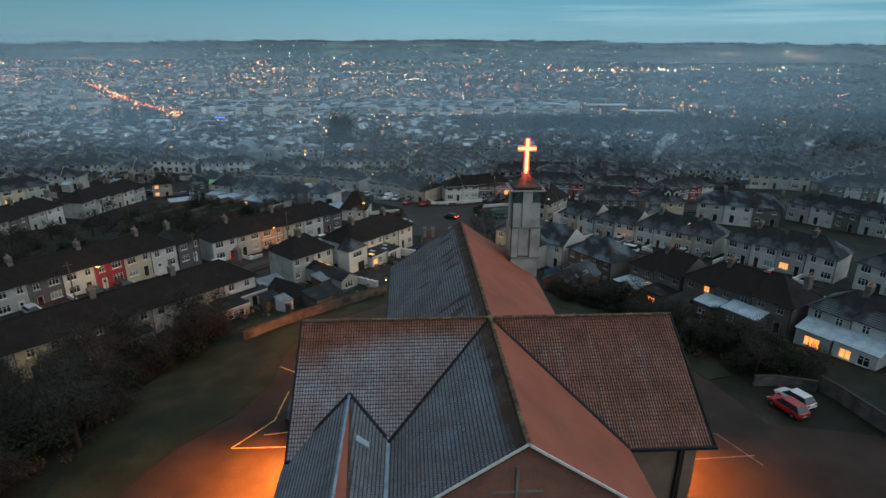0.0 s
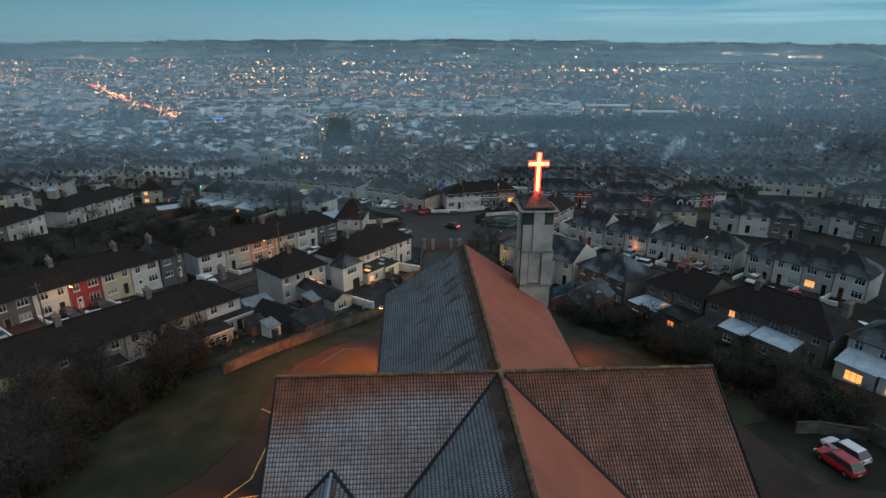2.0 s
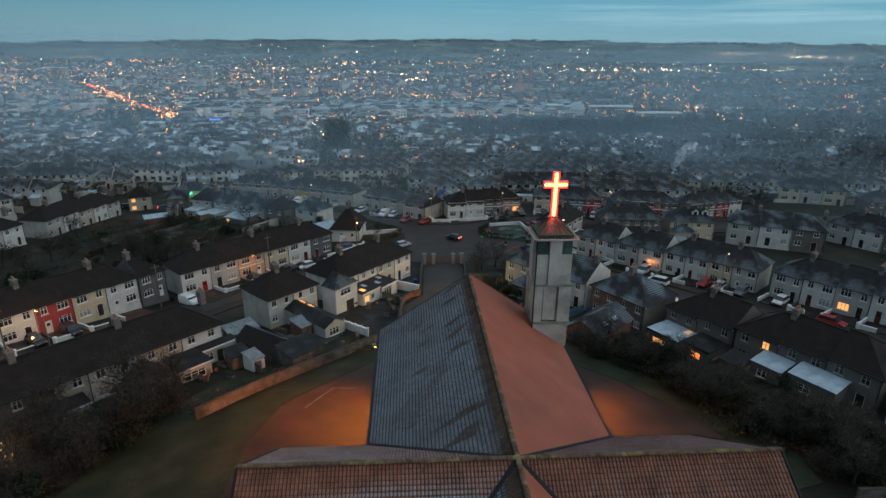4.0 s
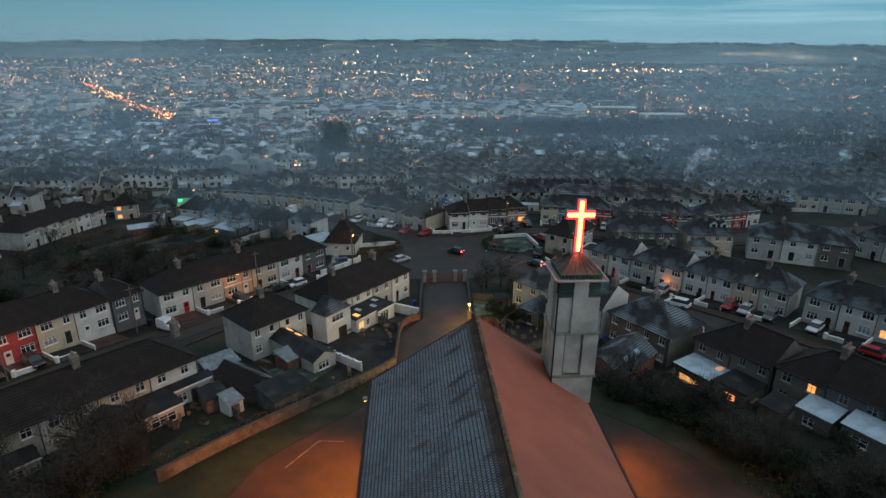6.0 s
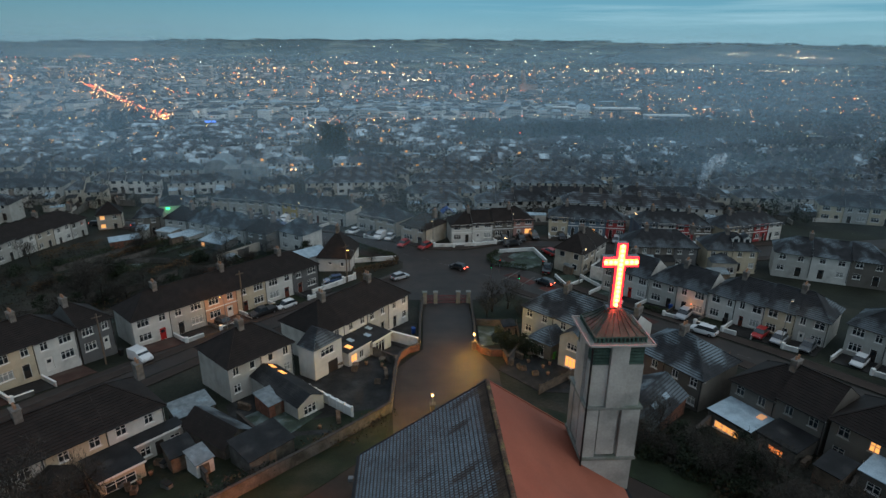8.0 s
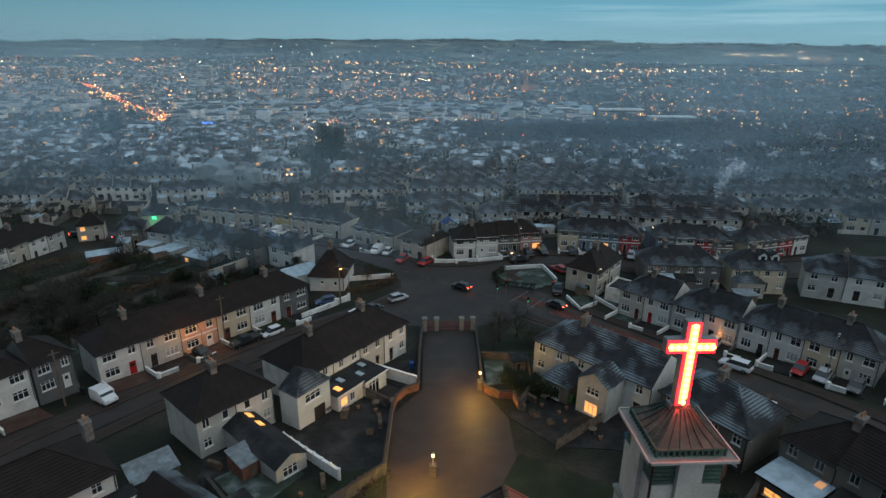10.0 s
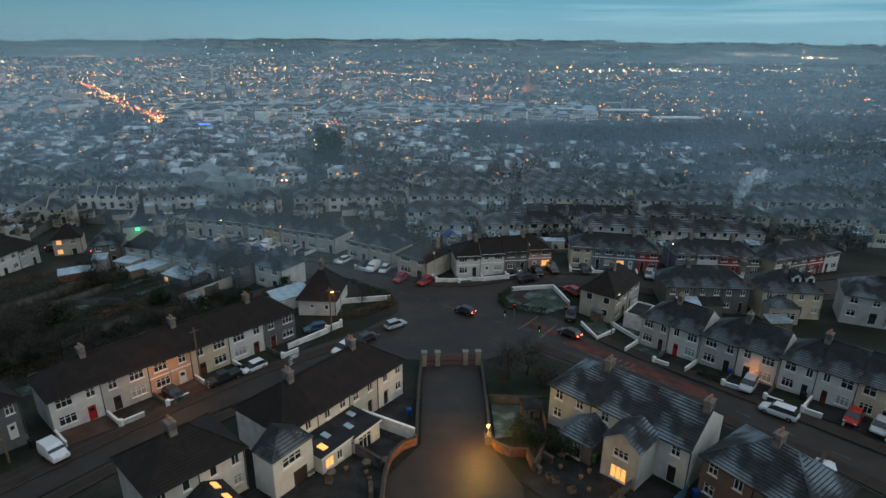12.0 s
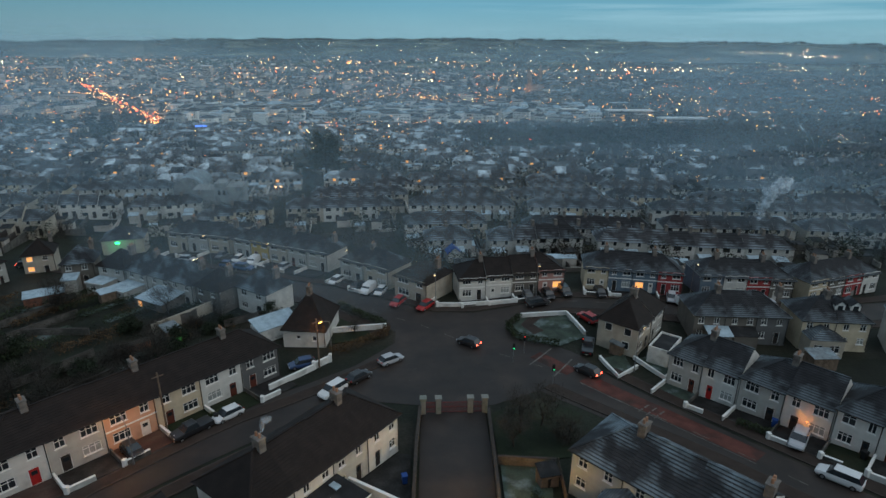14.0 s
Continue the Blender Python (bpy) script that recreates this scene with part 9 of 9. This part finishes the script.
        s.solid([(hl - 1.72, -0.8, 1.86), (hl - 1.02, -0.83, 1.28), (hl - 1.02, 0.83, 1.28), (hl - 1.72, 0.8, 1.86)], [(0, 1, 2, 3)], MAT["pane"])
        part("windscreen", s, c)
    for x in (-hl + 0.8, hl - 0.85):
        for y in (-W_ / 2 + 0.1, W_ / 2 - 0.1):
            s = Shape()
            s.tube((x, y - 0.11, 0.32), (x, y + 0.11, 0.32), 0.32, 0.32, MAT["black"], 12)
            wh = part("wheel", s, c)
            s = Shape()
            e = 0.115 if y > 0 else -0.115
            s.tube((x, y + e * 0.8, 0.32), (x, y + e, 0.32), 0.2, 0.18, MAT["rim"], 8)
            part("rim", s, wh)
    for y in (-0.55, 0.55):
        s = Shape()
        zz = prof[-2][2] - 0.12
        s.box((hl - 0.12, y - 0.17, zz - 0.14), (hl - 0.02, y + 0.17, zz), MAT["head_on"] if heads else MAT["head"])
        part("headlight", s, c)
        s = Shape()
        s.box((-hl - 0.03, y - 0.15, 0.7), (-hl + 0.06, y + 0.15, 0.86), MAT["tail_on"] if lights else MAT["tail"])
        part("tail_light", s, c)
    s = Shape()
    s.box((-hl - 0.02, -0.26, 0.46), (-hl + 0.03, 0.26, 0.57), MAT["plate"])
    part("number_plate", s, c)
    return c


FLEET = {}
def park(paint, kind, x, y, yaw, lights=False, heads=False, lift=0.06, z=None):
    key = (paint, kind, lights, heads)
    words = {"hatch": "hatchback", "suv": "sport utility car", "van": "panel van", "pickup": "pickup truck"}[kind]
    m = pose(x, y, land(x, y) + lift if z is None else z, 0, 0, yaw)
    d = 1.3
    cx, cy = math.cos(radians(yaw)), math.sin(radians(yaw))
    pitch = math.degrees(math.atan2(land(x + d * cx, y + d * cy) - land(x - d * cx, y - d * cy), 2 * d))
    m = m @ pose(0, 0, 0, 0, -pitch, 0)
    if key in FLEET:
        return copy_thing(FLEET[key], m)
    c = FLEET[key] = car(paint, "%s %s %s" % (paint, words, "with glowing red tail lights on the road" if lights else "with lit headlights on a drive" if heads else "parked beside the road"), kind, lights, heads)
    c.matrix_basis = m
    return c


def park_row(row, a, out, turn, paint, kind, **kw):
    m = row_pose(*row, a, out)
    return park(paint, kind, m.translation.x, m.translation.y, math.degrees(m.to_euler().z) + turn, **kw)


# church car park
park("red", "hatch", 38.7, 48.2, 106)
park("white", "hatch", 40.5, 49.7, 108)
park("black", "suv", -13.4, 50.5, 92)
# junction and the western street
park("white", "suv", -10.3, 138.6, 231)
park("black", "hatch", -6.9, 142.2, 48)
park("silver", "hatch", -2.4, 147.2, 36)
park("black", "pickup", -26.8, 130.3, 228)
park("white", "hatch", -23.4, 133.6, 228)
park("blue", "hatch", -16.2, 147.2, 200)
park_row(B1, 14.6, 3.0, -90, "black", "hatch", lift=0.14)
park_row(B1, 19.6, 3.0, -90, "black", "suv", lift=0.14)
park_row(B1, 4.2, 3.0, -90, "silver", "hatch", lift=0.14)
park_row(B2, -1.6, 6.2, -84, "white", "van", lift=0.14)
park_row(B2, 13.6, 3.0, -90, "black", "hatch", lift=0.14)
# eastern road
park("black", "hatch", 27.2, 142.2, 128, lights=True)
park("black", "hatch", 10.2, 152.2, 140, lights=True)
park("black", "pickup", 29.4, 149.6, 70)
park("red", "hatch", 31.8, 158.4, 120)
park("white", "suv", 47.6, 116.8, 130)
park_row(G2, 8.3, 3.2, -84, "silver", "suv", lift=0.14)
park_row(G3, 9.6, 2.6, -90, "red", "hatch", lift=0.14)
park_row(G3, 12.4, 2.8, -90, "silver", "hatch", lift=0.14)
park_row(G3, 16.4, 2.8, -90, "grey", "hatch", lift=0.14)
park_row(G4, 3.0, 2.8, -88, "white", "hatch", lift=0.14)
park_row(G4, 12.2, 6.4, 0, "red", "hatch")
park("white", "hatch", 45.6, 105.2, 62)
park("white", "hatch", 66.6, 80.5, 118)
# along the lower road
park_row(J1, 3.2, 3.0, -80, "red", "hatch")
park_row(J1, 8.6, 1.4, -90, "red", "hatch")
park_row(J2, 10.8, 3.4, -75, "white", "van")
park_row(J2, 13.4, 2.6, -70, "white", "hatch")
park_row(J2, 7.4, 3.0, -90, "black", "hatch")
park_row(J2, 1.4, 3.0, -80, "white", "hatch")
park_row(J3, 17.6, 3.0, -85, "silver", "hatch")
park_row(J3, 9.0, 3.2, -70, "white", "van")
park_row(J3, 4.0, 3.0, -75, "white", "hatch")
park_row(J3, 5.4, 7.2, 10, "blue", "hatch")
park_row(J3, 10.2, 7.2, 10, "blue", "suv")
park_row(J4, 18.0, 3.0, -80, "grey", "hatch")
park_row(J4, 12.0, 7.4, 2, "silver", "hatch", heads=True)
park("blue", "hatch", -79.5, 199.4, 20, lights=True)
park("black", "hatch", -93, 203, 20, lights=True)
park_row(K1, 13.0, 2.2, -90, "grey", "hatch")
park_row(K1, 17.0, 2.2, -90, "black", "hatch")
park("black", "suv", 24.4, 165.2, 12)
park_row(K1, 20.4, 1.8, -90, "black", "suv")
park_row(K2, 3.0, 2.4, -80, "black", "hatch")
park_row(K2, 16.2, 2.2, -100, "silver", "hatch")
park("white", "van", 52.2, 163.8, 10)
park_row(K3, 12.8, 3.0, -90, "silver", "hatch")

# ---------------------------------------------------------------- lamps, poles and signals


def street_lamp(x, y, h, yaw, lit, energy, color, label, mat="sodium", reach=1.2):
    z = land(x, y)
    l = thing("street_lamp", label, "street lamp", pose(x, y, z, 0, 0, yaw), "street lamps")
    s = Shape()
    s.tube((0, 0, -0.4), (0, 0, 1.4), 0.1, 0.09, MAT["grey_metal"], 8)
    s.tube((0, 0, 1.4), (0, 0, h), 0.065, 0.045, MAT["grey_metal"], 8)
    part("pole", s, l)
    s = Shape()
    s.tube((0, 0, h - 0.02), (reach, 0, h + 0.2), 0.04, 0.035, MAT["grey_metal"], 6)
    part("arm", s, l)
    s = Shape()
    s.soft_box((reach - 0.1, -0.14, h + 0.12), (reach + 0.55, 0.14, h + 0.3), MAT["grey_metal"], 0.04)
    lan = part("lantern", s, l)
    s = Shape()
    s.box((reach, -0.11, h + 0.04), (reach + 0.5, 0.11, h + 0.118), MAT[mat] if lit else MAT["head"])
    part("bowl", s, lan, "glowing lamp bowl" if lit else "")
    if lit:
        lamp("street_lamp_light", (x + math.cos(radians(yaw)) * (reach + 0.25), y + math.sin(radians(yaw)) * (reach + 0.25), z + h - 0.25), energy, color, 0.15)
    return l


AMBER = (1.0, 0.45, 0.12)
PALE = (1.0, 0.72, 0.38)
street_lamp(-12.4, 152.4, 5.2, 200, True, 200, AMBER, "street lamp glowing orange beside the white cottage")
m = row_pose(*B2, 12.8, 5.4)
street_lamp(m.translation.x, m.translation.y, 5.6, 130, True, 420, AMBER, "street lamp glowing orange before peach houses")
m = row_pose(*B1, 15.4, 5.4)
street_lamp(m.translation.x, m.translation.y, 5.6, 150, True, 420, AMBER, "street lamp glowing orange before a red house")
for x, y, yaw in ((34.4, 142.4, 40), (57.4, 111.6, 40), (24.6, 168.2, -90), (54.4, 167.4, -90), (-12.6, 182.4, -110), (5.2, 166.4, -100), (-68, 206.4, -110), (-46, 195.6, -110), (-30, 188.4, -110)):
    street_lamp(x, y, 7.2, yaw, True, 60, PALE, "tall street lamp with a faint warm glow", "led", 0.9)
# lantern posts on the drive
for x, y, e in ((9.3, 111.3, 1900), (2.4, 93.6, 2300)):
    z = land(x, y)
    l = thing("lantern_post", "stone pier with a bright yellow lantern by the drive", "lantern", pose(x, y, z), "drive lanterns")
    s = Shape()
    s.soft_box((-0.3, -0.3, -0.6), (0.3, 0.3, 1.4), MAT["rubble"], 0.05)
    s.box((-0.37, -0.37, 1.403), (0.37, 0.37, 1.5), MAT["rubble"])
    part("pier", s, l)
    s = Shape()
    s.tube((0, 0, 1.5), (0, 0, 2.5), 0.05, 0.04, MAT["grey_metal"], 6)
    s.tube((0, 0, 2.9), (0, 0, 3.05), 0.2, 0.03, MAT["grey_metal"], 6)
    part("stem", s, l)
    s = Shape()
    s.tube((0, 0, 2.5), (0, 0, 2.9), 0.12, 0.17, MAT["lantern"], 6)
    part("lantern_glass", s, l, "glowing lantern glass")
    lamp("lantern_light", (x - 1.3, y - 1.2, z + 3.3), e, (1.0, 0.52, 0.1), 0.12)
# garden lamp in the bushes
z = land(-43.8, 66.1)
l = thing("garden_lamp", "garden lamp glowing warm among bare shrubs", "lamp", pose(-42.6, 66.0, z))
s = Shape()
s.tube((0, 0, 0), (0, 0, 2.6), 0.05, 0.04, MAT["grey_metal"], 6)
part("post", s, l)
s = Shape()
s.ball((0, 0, 2.75), 0.22, MAT["lantern"], 8, 6)
part("globe", s, l)
lamp("garden_lamp_light", (-42.2, 65.5, z + 3.1), 700, (1.0, 0.62, 0.25), 0.2)
# orange lit front by the eastern road: added lamp and ball for a lit window
m = row_pose(*G2, 8.2, 0.9, -0.9)
lamp("porch_lamp_light", m.translation, 45, (1.0, 0.3, 0.06), 0.1)
s = Shape()
s.ball((0, 0, 0), 0.1, MAT["lit_orange"], 8, 6)
lone("porch_lamp", s, "small orange porch lamp on a house front", "lamp", row_pose(*G2, 8.2, 0.2, -0.9))
# green lit shop front and lamp
s = Shape()
s.box((-0.55, 0, 0.1), (0.55, 0.15, 0.7), glow("green_shop_sign", (0.05, 1.0, 0.35), 2.5))
lone("shop_sign", s, "green glowing shop sign on a corner building", "sign", pose(-76.9, 215.1, land(-77, 215) + 2.9, 0, 0, 15))
lamp("shop_light", (-76.4, 213.7, land(-76, 214) + 3.0), 90, (0.1, 1.0, 0.4), 0.3)
g = thing("corner_shop", "low cream corner shop with a dark hipped roof", "shop", pose(-80.8, 214.7, land(-76, 216), 0, 0, 15))
s = Shape()
s.box((0, 0, -2), (10, 8, 4.2), RENDERS["beige"])
part("wall", s, g)
s = Shape()
roof_plane(s, (-0.3, -0.3, 4.1), (10.3, -0.3, 4.1), (3.8, 4, 6.6), (6.2, 4, 6.6), MAT["roof_slate"])
roof_plane(s, (10.3, 8.3, 4.1), (-0.3, 8.3, 4.1), (6.2, 4, 6.6), (3.8, 4, 6.6), MAT["roof_slate"])
roof_plane(s, (-0.3, 8.3, 4.1), (-0.3, -0.3, 4.1), (3.8, 4, 6.6), (3.8, 4, 6.6), MAT["roof_slate"])
roof_plane(s, (10.3, -0.3, 4.1), (10.3, 8.3, 4.1), (6.2, 4, 6.6), (6.2, 4, 6.6), MAT["roof_slate"])
part("roof", s, g)
lamp("shop_lamp_light", (-81.2, 230.4, land(-81, 230) + 3.0), 260, (1.0, 0.85, 0.5), 0.3)
# signals
for x, y, top, low in ((18.8, 148.8, "red_on", None), (16.6, 146, None, "green_on"), (27.8, 147.6, "red_on", None), (21.2, 139.2, None, "green_on")):
    l = thing("traffic_signal", "traffic signal on a slim pole, one lamp lit", "traffic light", pose(x, y, land(x, y), 0, 0, 0), "traffic signals")
    s = Shape()
    s.tube((0, 0, -0.2), (0, 0, 3.2), 0.06, 0.06, MAT["grey_metal"], 8)
    part("pole", s, l)
    s = Shape()
    s.soft_box((-0.2, -0.16, 2.35), (0.2, 0.1, 3.35), MAT["black"], 0.04)
    hd = part("signal_head", s, l)
    for z, on in ((3.15, top), (2.85, None), (2.55, low)):
        s = Shape()
        s.ball((0, -0.17, z), 0.1, MAT[on] if on else MAT["black"], 8, 5)
        part("signal_lamp", s, hd)
# timber utility poles with wires
POLES = [(-13.4, 146.6), (-30.6, 131.8), (-46, 113.4), (-58.6, 91.6)]
tops = []
for x, y in POLES:
    z = land(x, y)
    l = thing("utility_pole", "tall timber utility pole with a crossarm", "pole", pose(x, y, z), "utility poles")
    s = Shape()
    s.tube((0, 0, -0.5), (0, 0, 8.4), 0.14, 0.1, MAT["timber"], 8)
    part("pole", s, l)
    s = Shape()
    s.box((-0.7, -0.05, 7.8), (0.7, 0.05, 7.92), MAT["timber"], pose(0, 0, 0, 0, 0, 40))
    part("crossarm", s, l)
    tops.append(Vector((x, y, z + 8.0)))
for a, b in zip(tops, tops[1:]):
    s = Shape()
    prev = a
    for i in range(1, 9):
        f = i / 8
        q = a.lerp(b, f) - Vector((0, 0, 1.6 * f * (1 - f)))
        s.tube(prev, q, 0.012, 0.012, MAT["black"], 4, False)
        prev = q
    lone("overhead_wire", s, "thin black overhead wire between utility poles", "wire")

# ---------------------------------------------------------------- roof tiles nearest the ridge end, each a piece of its own
TILE_MESH = {}
for owner, mat, turn, place in SINGLES:
    if mat.name not in TILE_MESH:
        s = Shape()
        prof = ((0.0, 0.03), (0.045, 0.075), (0.095, 0.035), (0.19, 0.026))
        for (x0, h0), (x1, h1) in zip(prof, prof[1:]):
            roll = THAW_AND_SHADE.get(mat.name, mat)
            # Lower edge and roll carry the lap shade in their colour.
            s.face([(x0, 0.02, h0 + 0.03), (x1, 0.02, h1 + 0.03), (x1, 0.1, h1 + 0.019), (x0, 0.1, h0 + 0.019)], THAW_AND_SHADE.get(roll.name, roll))
            s.face([(x0, 0.1, h0 + 0.019), (x1, 0.1, h1 + 0.019), (x1, 0.32, h1 - 0.012), (x0, 0.32, h0 - 0.012)], roll if x0 < 0.09 else mat)
            # Tile front coloured dark as the shade under the lap.
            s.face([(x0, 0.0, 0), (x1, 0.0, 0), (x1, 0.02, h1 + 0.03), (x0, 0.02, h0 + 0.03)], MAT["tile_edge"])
        TILE_MESH[mat.name] = s.mesh("roof_tile")
    ob = new("roof_tile", TILE_MESH[mat.name])
    ob.matrix_basis = Matrix.Translation(place) @ turn
    ob.parent = nave_field
